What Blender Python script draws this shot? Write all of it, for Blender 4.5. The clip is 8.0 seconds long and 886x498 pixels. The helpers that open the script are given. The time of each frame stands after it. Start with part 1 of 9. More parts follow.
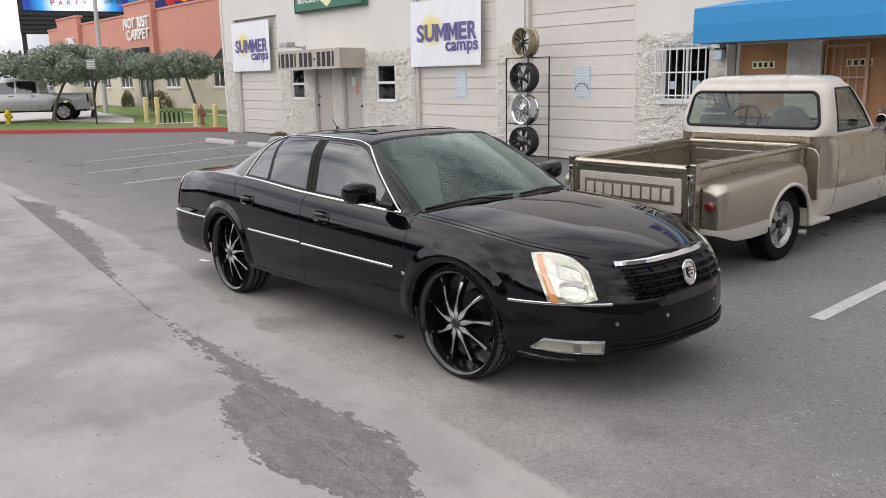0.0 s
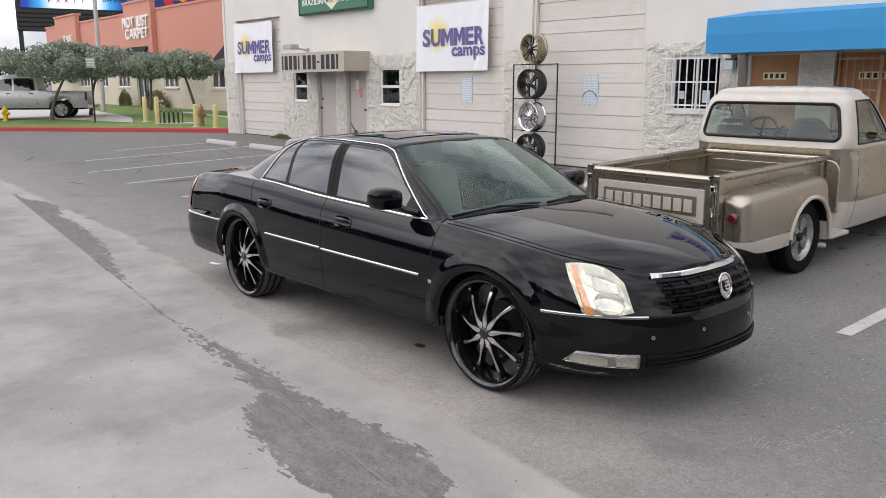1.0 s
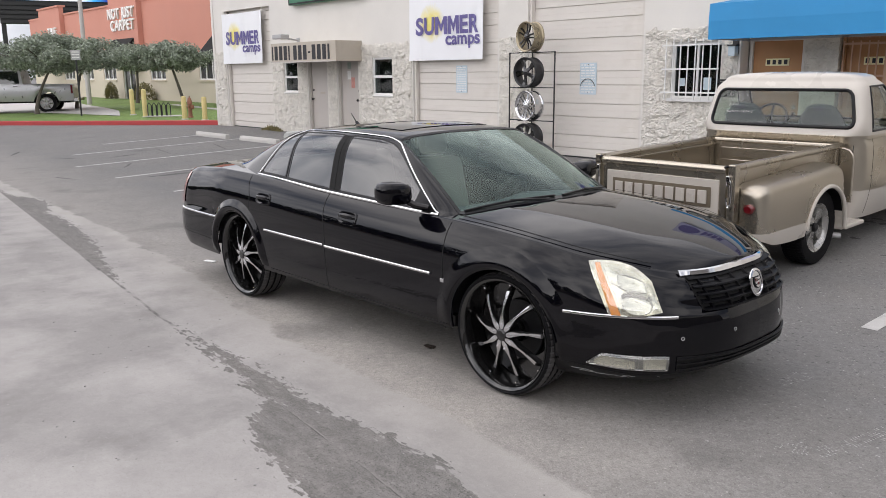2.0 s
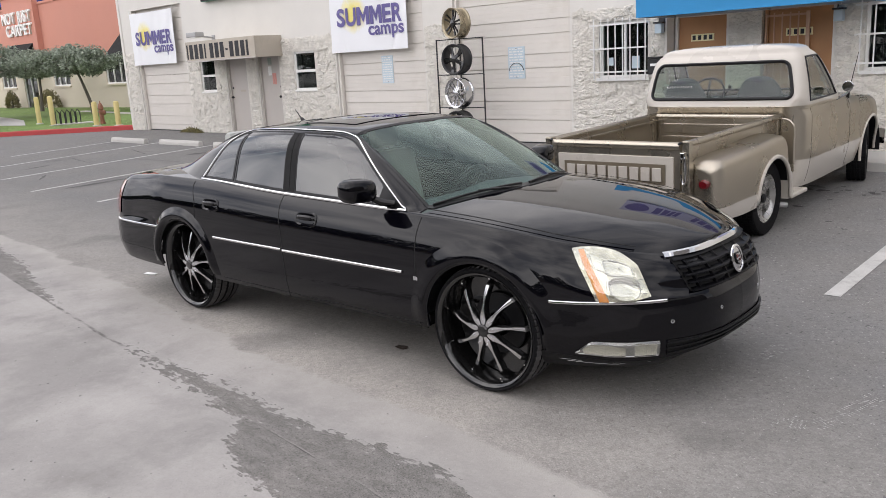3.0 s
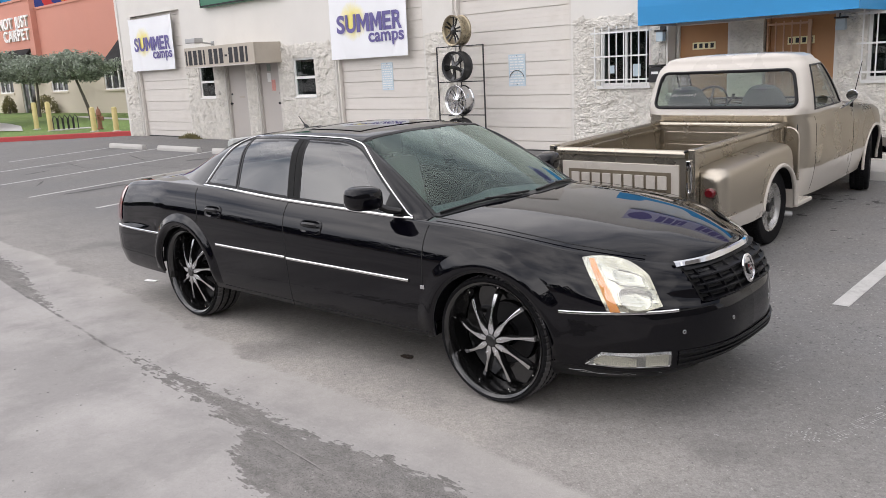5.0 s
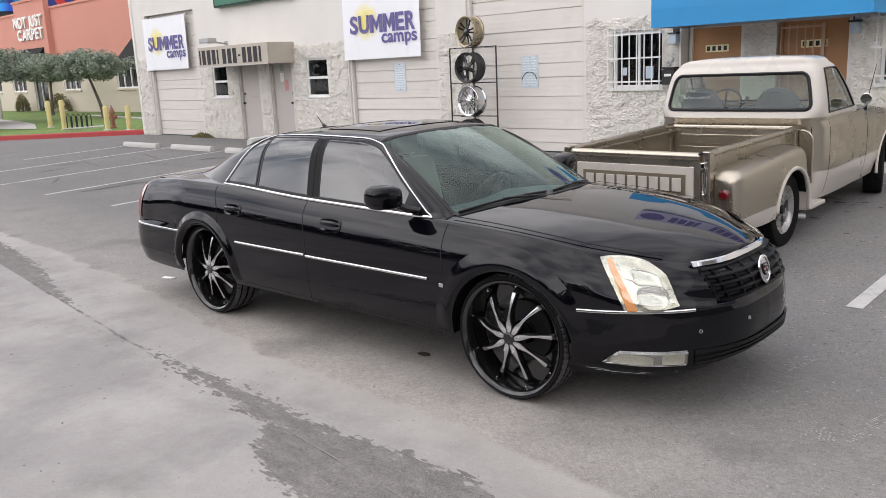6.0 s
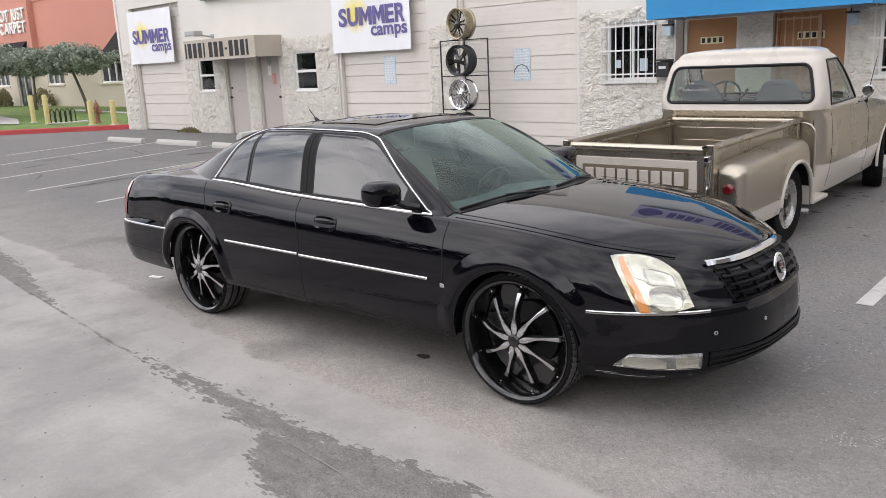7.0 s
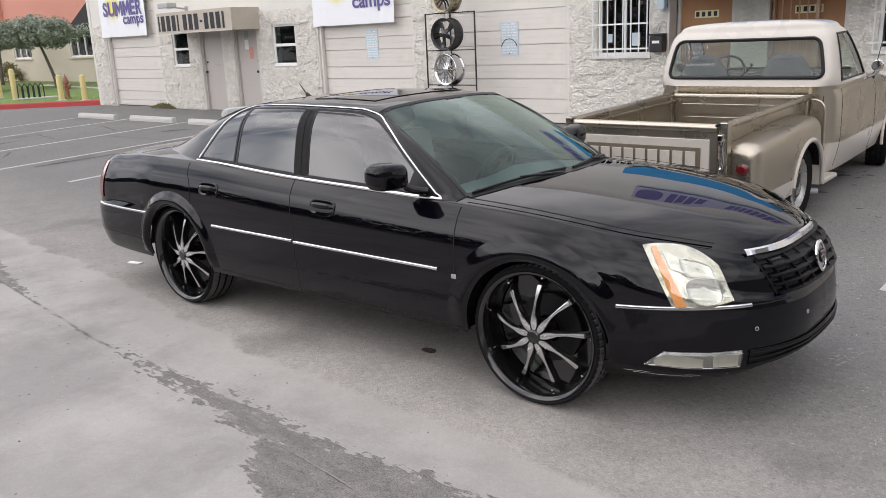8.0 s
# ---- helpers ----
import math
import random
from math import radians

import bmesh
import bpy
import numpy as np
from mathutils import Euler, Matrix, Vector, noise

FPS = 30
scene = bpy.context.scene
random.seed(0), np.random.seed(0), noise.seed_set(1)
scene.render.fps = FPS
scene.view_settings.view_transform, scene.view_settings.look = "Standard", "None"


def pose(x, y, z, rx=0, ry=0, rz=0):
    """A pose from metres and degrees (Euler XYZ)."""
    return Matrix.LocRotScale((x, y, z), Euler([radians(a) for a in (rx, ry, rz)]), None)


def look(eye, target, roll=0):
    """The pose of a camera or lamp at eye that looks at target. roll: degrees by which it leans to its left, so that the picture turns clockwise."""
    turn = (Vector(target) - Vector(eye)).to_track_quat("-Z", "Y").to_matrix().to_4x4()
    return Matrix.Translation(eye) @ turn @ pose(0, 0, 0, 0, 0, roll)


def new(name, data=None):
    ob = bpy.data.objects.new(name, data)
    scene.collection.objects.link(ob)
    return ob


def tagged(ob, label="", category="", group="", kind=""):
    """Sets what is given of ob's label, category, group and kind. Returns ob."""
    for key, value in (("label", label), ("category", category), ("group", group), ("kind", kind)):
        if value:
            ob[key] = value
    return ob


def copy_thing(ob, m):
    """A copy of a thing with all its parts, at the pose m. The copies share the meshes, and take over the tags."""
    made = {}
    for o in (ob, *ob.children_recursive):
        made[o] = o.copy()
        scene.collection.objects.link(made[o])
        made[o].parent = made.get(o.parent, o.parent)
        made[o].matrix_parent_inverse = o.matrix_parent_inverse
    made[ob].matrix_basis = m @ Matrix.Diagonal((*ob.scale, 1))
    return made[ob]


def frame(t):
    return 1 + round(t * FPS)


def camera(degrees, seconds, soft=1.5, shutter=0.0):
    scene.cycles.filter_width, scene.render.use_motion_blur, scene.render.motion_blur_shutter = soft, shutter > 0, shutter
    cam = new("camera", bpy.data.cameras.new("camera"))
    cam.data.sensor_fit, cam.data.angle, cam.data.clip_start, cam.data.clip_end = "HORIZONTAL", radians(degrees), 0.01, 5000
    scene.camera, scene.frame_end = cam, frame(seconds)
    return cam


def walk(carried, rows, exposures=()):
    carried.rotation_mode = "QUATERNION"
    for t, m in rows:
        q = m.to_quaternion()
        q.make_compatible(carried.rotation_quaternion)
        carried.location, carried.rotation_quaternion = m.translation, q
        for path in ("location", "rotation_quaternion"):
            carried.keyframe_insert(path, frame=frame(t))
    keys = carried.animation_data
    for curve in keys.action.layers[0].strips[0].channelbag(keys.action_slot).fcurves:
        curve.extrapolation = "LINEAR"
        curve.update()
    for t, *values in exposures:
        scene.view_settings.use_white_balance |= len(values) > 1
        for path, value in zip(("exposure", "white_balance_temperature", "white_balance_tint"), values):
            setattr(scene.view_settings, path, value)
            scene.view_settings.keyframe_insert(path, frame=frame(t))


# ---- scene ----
cam = camera(57.0, 8.0, soft=0.5)
PATH = [
    (0, (0.698, 0.704, 1.853), (-0.809, 1.953, 1.441), -1.1),
    (0.5, (0.575, 0.638, 1.853), (-0.924, 1.901, 1.457), -0.9),
    (1, (0.467, 0.607, 1.851), (-1.03, 1.871, 1.451), 0.0),
    (2.5, (-0.001, 0.697, 1.836), (-1.437, 2.017, 1.392), -1.5),
    (3, (-0.163, 0.615, 1.836), (-1.51, 2.022, 1.384), -3.2),
    (3.5, (-0.242, 0.59, 1.835), (-1.555, 2.029, 1.381), -3.0),
    (4, (-0.257, 0.632, 1.835), (-1.58, 2.067, 1.398), -2.3),
    (4.5, (-0.251, 0.635, 1.832), (-1.582, 2.062, 1.393), -2.8),
    (6, (-0.247, 0.524, 1.84), (-1.605, 1.928, 1.407), -2.6),
    (6.5, (-0.288, 0.505, 1.837), (-1.635, 1.918, 1.403), -2.8),
    (7, (-0.44, 0.619, 1.824), (-1.774, 2.04, 1.376), -2.7),
    (7.5, (-0.621, 0.739, 1.813), (-1.967, 2.146, 1.353), -2.7),
    (8, (-0.828, 0.77, 1.804), (-2.111, 2.219, 1.298), -2.5),
]
walk(cam, [(t, look(eye, target, roll)) for t, eye, target, roll in PATH],
     exposures=[(0, 0.17, 6620, 14), (4, 0.33, 6620, 14), (8, 0.36, 6620, 14)])

# ---- sky, sun, exposure ----
SUN_EL, SUN_ROT = 52.0, 200.0
world = bpy.data.worlds.new("overcast_sky")
scene.world = world
world.use_nodes = True
wn, wl = world.node_tree.nodes, world.node_tree.links
wn.clear()
w_out, w_bg = wn.new("ShaderNodeOutputWorld"), wn.new("ShaderNodeBackground")
w_sky = wn.new("ShaderNodeTexSky")
w_sky.sky_type, w_sky.sun_disc = "NISHITA", False
w_sky.sun_elevation, w_sky.sun_rotation = radians(SUN_EL), radians(SUN_ROT)
w_co, w_map, w_noise = wn.new("ShaderNodeTexCoord"), wn.new("ShaderNodeMapping"), wn.new("ShaderNodeTexNoise")
w_map.inputs["Scale"].default_value = (1.7, 1.7, 2.8)
w_noise.inputs["Scale"].default_value, w_noise.inputs["Detail"].default_value = 1.6, 7.0
w_noise.inputs["Roughness"].default_value = 0.55
w_ramp = wn.new("ShaderNodeValToRGB")
w_ramp.color_ramp.elements[0].position, w_ramp.color_ramp.elements[0].color = 0.36, (2.9, 3.2, 3.8, 1)
w_ramp.color_ramp.elements[1].position, w_ramp.color_ramp.elements[1].color = 0.60, (10.6, 10.6, 10.7, 1)
w_high = w_ramp.color_ramp.elements.new(0.74)
w_high.color = (13.6, 13.5, 13.3, 1)
w_mix = wn.new("ShaderNodeMix")
w_mix.data_type = "RGBA"
w_mix.inputs[0].default_value = 0.88
wl.new(w_co.outputs["Generated"], w_map.inputs["Vector"])
wl.new(w_map.outputs["Vector"], w_noise.inputs["Vector"])
wl.new(w_noise.outputs["Fac"], w_ramp.inputs["Fac"])
wl.new(w_sky.outputs["Color"], w_mix.inputs[6])
# the cloud is brightest on the sun's side of the sky
w_dot, w_gain, w_scale = wn.new("ShaderNodeVectorMath"), wn.new("ShaderNodeMath"), wn.new("ShaderNodeVectorMath")
w_dot.operation, w_gain.operation, w_scale.operation = "DOT_PRODUCT", "MULTIPLY_ADD", "SCALE"
w_dot.inputs[1].default_value = (-0.30, -0.52, 0.80)
w_gain.inputs[1].default_value, w_gain.inputs[2].default_value = 0.74, 0.60
wl.new(w_co.outputs["Generated"], w_dot.inputs[0])
wl.new(w_dot.outputs["Value"], w_gain.inputs[0])
wl.new(w_ramp.outputs["Color"], w_scale.inputs[0])
# thin cloud low over the horizon is paler than overhead
w_xyz, w_low, w_sum = wn.new("ShaderNodeSeparateXYZ"), wn.new("ShaderNodeMapRange"), wn.new("ShaderNodeMath")
w_low.interpolation_type = "SMOOTHSTEP"
w_low.inputs["From Min"].default_value, w_low.inputs["From Max"].default_value = 0.02, 0.80
w_low.inputs["To Min"].default_value, w_low.inputs["To Max"].default_value = 0.22, 0.0
wl.new(w_co.outputs["Generated"], w_xyz.inputs[0])
wl.new(w_xyz.outputs["Z"], w_low.inputs["Value"])
wl.new(w_gain.outputs[0], w_sum.inputs[0])
wl.new(w_low.outputs[0], w_sum.inputs[1])
wl.new(w_sum.outputs[0], w_scale.inputs["Scale"])
wl.new(w_scale.outputs[0], w_mix.inputs[7])
wl.new(w_mix.outputs[2], w_bg.inputs["Color"])
w_bg.inputs["Strength"].default_value = 0.15
wl.new(w_bg.outputs["Background"], w_out.inputs["Surface"])
sun_data = bpy.data.lights.new("sun", "SUN")
sun_data.energy, sun_data.angle, sun_data.color = 0.6, radians(110), (1.0, 0.96, 0.9)
sun = new("sun", sun_data)
sun.matrix_world = pose(0, 0, 30, 90 - SUN_EL, 0, SUN_ROT - 180)
scene.view_settings.exposure = 0.0


# ---- small helpers ----
def mesh_of(bm, name="mesh", smooth=False, angle=0.6):
    me = bpy.data.meshes.new(name)
    bmesh.ops.recalc_face_normals(bm, faces=bm.faces)
    bm.to_mesh(me)
    bm.free()
    if smooth:
        me.shade_smooth()
        me.set_sharp_from_angle(angle=angle)
    return me


def part(name, bm, material, parent=None, label="", smooth=False, angle=0.6):
    """Links a bmesh (or a mesh) as one mesh object, under a thing or a part."""
    me = mesh_of(bm, name, smooth, angle) if isinstance(bm, bmesh.types.BMesh) else bm
    if material is not None and not me.materials:
        me.materials.append(material)
    ob = new(name, me)
    ob.parent = parent
    if label:
        tagged(ob, label)
    return ob


def thing(name, m, label, category, group=""):
    ob = new(name)
    ob.matrix_world = m
    ob.empty_display_size = 0.2
    return tagged(ob, label, category, group)


def box(bm, x0, x1, y0, y1, z0, z1, bevel=0.0, m=None):
    r = bmesh.ops.create_cube(bm, size=1.0)
    vs = r["verts"]
    for v in vs:
        v.co = Vector(((x0 + x1) / 2 + v.co.x * (x1 - x0), (y0 + y1) / 2 + v.co.y * (y1 - y0), (z0 + z1) / 2 + v.co.z * (z1 - z0)))
    if bevel:
        es = list({e for v in vs for e in v.link_edges})
        r = bmesh.ops.bevel(bm, geom=es, offset=bevel, segments=2, profile=0.5, affect="EDGES")
        vs = list({v for f in r["faces"] for v in f.verts} | {v for v in vs if v.is_valid})
    if m is not None:
        bmesh.ops.transform(bm, matrix=m, verts=vs)
    return bm


def boxes(*rows, bevel=0.0):
    bm = bmesh.new()
    for r in rows:
        box(bm, *r, bevel=bevel)
    return bm


def cone(bm, p, q, r0, r1, n=16, caps=True):
    """A round bar from p to q."""
    p, q = Vector(p), Vector(q)
    m = Matrix.Translation((p + q) / 2) @ (q - p).to_track_quat("Z", "Y").to_matrix().to_4x4()
    bmesh.ops.create_cone(bm, cap_ends=caps, segments=n, radius1=r0, radius2=r1, depth=(q - p).length, matrix=m)
    return bm


def lathe(bm, profile, n=32, axis="Y", m=None):
    """Turns (radius, along) pairs round an axis."""
    rings = []
    for r, h in profile:
        ring = []
        for k in range(n):
            a = 2 * math.pi * k / n
            c, s = r * math.cos(a), r * math.sin(a)
            co = Vector((c, h, s)) if axis == "Y" else Vector((c, s, h))
            ring.append(bm.verts.new(m @ co if m is not None else co))
        rings.append(ring)
    for a, b in zip(rings, rings[1:]):
        for k in range(n):
            bm.faces.new((a[k], a[(k + 1) % n], b[(k + 1) % n], b[k]))
    return bm


def grid(bm, pts, closed=False):
    """Faces over rows of points."""
    vs = [[bm.verts.new(p) for p in row] for row in pts]
    for a, b in zip(vs, vs[1:]):
        n = len(a)
        for k in range(n if closed else n - 1):
            q = (a[k], a[(k + 1) % n], b[(k + 1) % n], b[k])
            try:
                bm.faces.new(q)
            except ValueError:
                pass
    return vs


def tube(bm, path, r, n=8, closed=False, flat=1.0):
    """A round bar along points."""
    path = [Vector(p) for p in path]
    rows, prev = [], None
    for i, p in enumerate(path):
        a = path[i - 1] if (i or closed) else p
        b = path[(i + 1) % len(path)] if (i + 1 < len(path) or closed) else p
        t = (b - a).normalized()
        if prev is None:
            prev = t.orthogonal().normalized()
        u = (prev - t * prev.dot(t))
        u = u.normalized() if u.length > 1e-6 else t.orthogonal().normalized()
        prev, w = u, t.cross(u)
        rows.append([p + (u * math.cos(2 * math.pi * k / n) * r + w * math.sin(2 * math.pi * k / n) * r * flat) for k in range(n)])
    if closed:
        rows.append(rows[0])
    vs = grid(bm, rows, closed=True)
    if not closed:
        for ring in (vs[0], vs[-1]):
            bm.faces.new(ring)
    return bm


def ribbon(bm, path, normals, width, lift, thick=0.004):
    """A flat strip with a small thickness that lies on a surface along points."""
    path, normals = [Vector(p) for p in path], [Vector(n).normalized() for n in normals]
    rows = []
    for i, p in enumerate(path):
        t = (path[min(i + 1, len(path) - 1)] - path[max(i - 1, 0)]).normalized()
        n = normals[i]
        s = n.cross(t).normalized() * width / 2
        b, top = p + n * (lift - thick), p + n * lift
        rows.append([b - s, top - s * 0.8, top + s * 0.8, b + s])
    grid(bm, rows)
    return bm


def lerp(a, b, t):
    return a + (b - a) * t


def curve_at(pts, x):
    """Smooth interpolation through (x, value) pairs (monotone cubic)."""
    if x <= pts[0][0]:
        return pts[0][1]
    if x >= pts[-1][0]:
        return pts[-1][1]
    for i in range(len(pts) - 1):
        if x <= pts[i + 1][0]:
            break
    d = [(pts[k + 1][1] - pts[k][1]) / (pts[k + 1][0] - pts[k][0]) for k in range(len(pts) - 1)]

    def slope(k):
        if k == 0:
            return d[0]
        if k == len(pts) - 1:
            return d[-1]
        return 0.0 if d[k - 1] * d[k] <= 0 else 2 * d[k - 1] * d[k] / (d[k - 1] + d[k])
    h = pts[i + 1][0] - pts[i][0]
    t = (x - pts[i][0]) / h
    return ((1 + 2 * t) * (1 - t) ** 2 * pts[i][1] + t * (1 - t) ** 2 * h * slope(i)
            + t * t * (3 - 2 * t) * pts[i + 1][1] + t * t * (t - 1) * h * slope(i + 1))


def words(text, size, extrude=0.004, bold=0.0, align="CENTER", width=0.0):
    """Flat letters in the x-z plane, facing -y."""
    cu = bpy.data.curves.new("letters", "FONT")
    cu.body, cu.size, cu.extrude, cu.offset = text, size, extrude, bold
    cu.align_x, cu.align_y = align, "CENTER"
    ob = bpy.data.objects.new("letters", cu)
    scene.collection.objects.link(ob)
    bpy.context.view_layer.update()
    me = bpy.data.meshes.new_from_object(ob.evaluated_get(bpy.context.evaluated_depsgraph_get()))
    bpy.data.objects.remove(ob)
    bpy.data.curves.remove(cu)
    xs = [v.co.x for v in me.vertices]
    k = width / (max(xs) - min(xs)) if width else 1.0
    me.transform(Matrix.Diagonal((k, 1, 1, 1)))
    me.transform(pose(0, 0, 0, 90, 0, 0))
    return me


def ground_z(y):
    """The lot rises gently from the gutter to the shops."""
    return 0.0 if y < 5.5 else min(0.03 * (y - 5.5), 0.24)


# ---- materials ----
def material(name, colour, rough=0.7, metal=0.0, vary=0.12, scale=6.0, fine=120.0, bump=0.15, bump_scale=60.0, tint=None, stain=0.0, stain_scale=0.7, coat=0.0, spec=0.5, by_object=0.0, trans=0.0, island=0.0, bump_dist=0.01, placed=False):
    """A surface whose colour varies at two scales, with fine relief."""
    mat = bpy.data.materials.new(name)
    mat.use_nodes = True
    n, l = mat.node_tree.nodes, mat.node_tree.links
    b = n["Principled BSDF"]
    geo = n.new("ShaderNodeNewGeometry")
    big, small = n.new("ShaderNodeTexNoise"), n.new("ShaderNodeTexNoise")
    big.inputs["Scale"].default_value, small.inputs["Scale"].default_value = scale, fine
    big.inputs["Detail"].default_value, small.inputs["Detail"].default_value = 6.0, 4.0
    co = n.new("ShaderNodeTexCoord")
    src = geo.outputs["Position"] if placed else co.outputs["Object"]
    for t in (big, small):
        l.new(src, t.inputs["Vector"])
    add = n.new("ShaderNodeMath")
    add.operation = "MULTIPLY_ADD"
    l.new(small.outputs["Fac"], add.inputs[0])
    add.inputs[1].default_value = 0.5
    l.new(big.outputs["Fac"], add.inputs[2])
    rng = n.new("ShaderNodeMapRange")
    rng.inputs["From Min"].default_value, rng.inputs["From Max"].default_value = 0.45, 1.05
    rng.inputs["To Min"].default_value, rng.inputs["To Max"].default_value = 1 - vary, 1 + vary
    l.new(add.outputs[0], rng.inputs["Value"])
    col = n.new("ShaderNodeMix")
    col.data_type, col.blend_type = "RGBA", "MULTIPLY"
    col.inputs[0].default_value = 1.0
    col.inputs[6].default_value = (*colour, 1)
    l.new(rng.outputs[0], col.inputs[7])
    out = col.outputs[2]
    if tint or stain:
        st = n.new("ShaderNodeTexNoise")
        st.inputs["Scale"].default_value, st.inputs["Detail"].default_value = stain_scale, 8.0
        st.inputs["Roughness"].default_value = 0.65
        l.new(src, st.inputs["Vector"])
        r2 = n.new("ShaderNodeMapRange")
        r2.inputs["From Min"].default_value, r2.inputs["From Max"].default_value = 0.5, 0.72
        r2.inputs["To Max"].default_value = stain or 0.5
        l.new(st.outputs["Fac"], r2.inputs["Value"])
        m2 = n.new("ShaderNodeMix")
        m2.data_type = "RGBA"
        l.new(r2.outputs[0], m2.inputs[0])
        l.new(out, m2.inputs[6])
        m2.inputs[7].default_value = (*(tint or [c * 0.55 for c in colour]), 1)
        out = m2.outputs[2]
    if by_object or island:
        inf = n.new("ShaderNodeObjectInfo")
        r3 = n.new("ShaderNodeMapRange")
        k = by_object or island
        r3.inputs["To Min"].default_value, r3.inputs["To Max"].default_value = 1 - k, 1 + k
        l.new(inf.outputs["Random"] if by_object else geo.outputs["Random Per Island"], r3.inputs["Value"])
        m3 = n.new("ShaderNodeMix")
        m3.data_type, m3.blend_type = "RGBA", "MULTIPLY"
        m3.inputs[0].default_value = 1.0
        l.new(out, m3.inputs[6])
        l.new(r3.outputs[0], m3.inputs[7])
        out = m3.outputs[2]
    l.new(out, b.inputs["Base Color"])
    rr = n.new("ShaderNodeMapRange")
    rr.inputs["From Min"].default_value, rr.inputs["From Max"].default_value = 0.3, 0.7
    rr.inputs["To Min"].default_value, rr.inputs["To Max"].default_value = max(rough - 0.06, 0.02), min(rough + 0.06, 1)
    l.new(big.outputs["Fac"], rr.inputs["Value"])
    l.new(rr.outputs[0], b.inputs["Roughness"])
    b.inputs["Metallic"].default_value = metal
    b.inputs["Coat Weight"].default_value = coat
    b.inputs["Coat Roughness"].default_value = 0.03
    b.inputs["Specular IOR Level"].default_value = spec
    b.inputs["Transmission Weight"].default_value = trans
    if bump:
        bt, bp = n.new("ShaderNodeTexNoise"), n.new("ShaderNodeBump")
        bt.inputs["Scale"].default_value, bt.inputs["Detail"].default_value = bump_scale, 5.0
        l.new(src, bt.inputs["Vector"])
        bp.inputs["Strength"].default_value, bp.inputs["Distance"].default_value = bump, bump_dist
        l.new(bt.outputs["Fac"], bp.inputs["Height"])
        l.new(bp.outputs["Normal"], b.inputs["Normal"])
    return mat


def glass(name, tint, gloss=0.05, sheen=(1, 1, 1)):
    """A thin tinted pane: clear through, with a mirror gloss."""
    mat = bpy.data.materials.new(name)
    mat.use_nodes = True
    n, l = mat.node_tree.nodes, mat.node_tree.links
    n.clear()
    out, mix = n.new("ShaderNodeOutputMaterial"), n.new("ShaderNodeMixShader")
    tr, gl, fr = n.new("ShaderNodeBsdfTransparent"), n.new("ShaderNodeBsdfGlossy"), n.new("ShaderNodeLayerWeight")
    pw, mr = n.new("ShaderNodeMath"), n.new("ShaderNodeMapRange")
    pw.operation, pw.inputs[1].default_value = "POWER", 4.0
    fr.inputs["Blend"].default_value = 0.5
    mr.inputs["To Min"].default_value = gloss
    l.new(fr.outputs["Facing"], pw.inputs[0])
    l.new(pw.outputs[0], mr.inputs["Value"])
    tr.inputs["Color"].default_value = (*tint, 1)
    gl.inputs["Roughness"].default_value = 0.015
    gl.inputs["Color"].default_value = (*sheen, 1)
    l.new(mr.outputs[0], mix.inputs[0])
    l.new(tr.outputs[0], mix.inputs[1])
    l.new(gl.outputs[0], mix.inputs[2])
    l.new(mix.outputs[0], out.inputs["Surface"])
    return mat


M_STUCCO = material("painted_stucco", (0.70, 0.678, 0.635), 0.85, vary=0.05, scale=1.2, bump=0.25, bump_scale=90, tint=(0.52, 0.49, 0.44), stain=0.35, stain_scale=0.45)
M_STONE = material("painted_rock", (0.71, 0.682, 0.625), 0.9, vary=0.14, scale=9, bump=1.0, bump_scale=24, tint=(0.50, 0.465, 0.40), stain=0.45, stain_scale=3.0, by_object=0.05, bump_dist=0.05, placed=True)
M_DOORPANEL = material("painted_door_steel", (0.67, 0.635, 0.585), 0.55, vary=0.05, scale=1.5, bump=0.05, tint=(0.50, 0.45, 0.38), stain=0.45, stain_scale=0.9, by_object=0.03)
M_BEIGE = material("beige_painted_panel", (0.47, 0.42, 0.35), 0.6, vary=0.06, scale=1.3, bump=0.05, stain=0.3, stain_scale=1.4)
M_DOORGREY = material("warm_grey_door_paint", (0.50, 0.465, 0.43), 0.55, vary=0.05, scale=2, bump=0.04)
M_WHITE = material("white_paint", (0.78, 0.78, 0.76), 0.5, vary=0.05, bump=0.05)
M_PURPLE = material("purple_print", (0.12, 0.10, 0.28), 0.5, vary=0.05, bump=0)
M_YELLOW = material("yellow_print", (0.84, 0.79, 0.50), 0.5, vary=0.08, bump=0)
M_BLACK = material("black_paint", (0.018, 0.018, 0.02), 0.5, vary=0.2, bump=0.03)
M_DEEPBLUE = material("deep_blue_print", (0.012, 0.03, 0.20), 0.4, vary=0.15, scale=0.6, bump=0)
M_REDPRINT = material("bright_red_print", (0.62, 0.03, 0.03), 0.4, vary=0.15, scale=0.8, bump=0)
M_BLUEAWN = material("blue_awning_cloth", (0.026, 0.265, 0.56), 0.65, vary=0.06, scale=1.5, bump=0.15, bump_scale=300)
M_WOOD = material("stained_brown_panel", (0.42, 0.215, 0.095), 0.5, vary=0.12, scale=2.0, bump=0.1, stain=0.25, stain_scale=1.8)
M_GREEN = material("green_sign", (0.035, 0.17, 0.10), 0.45, vary=0.05, bump=0)
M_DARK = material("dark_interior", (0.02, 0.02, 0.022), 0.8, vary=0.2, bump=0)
M_SIGNBLUE = material("pale_blue_sign", (0.52, 0.62, 0.68), 0.5, vary=0.08, scale=14, bump=0)
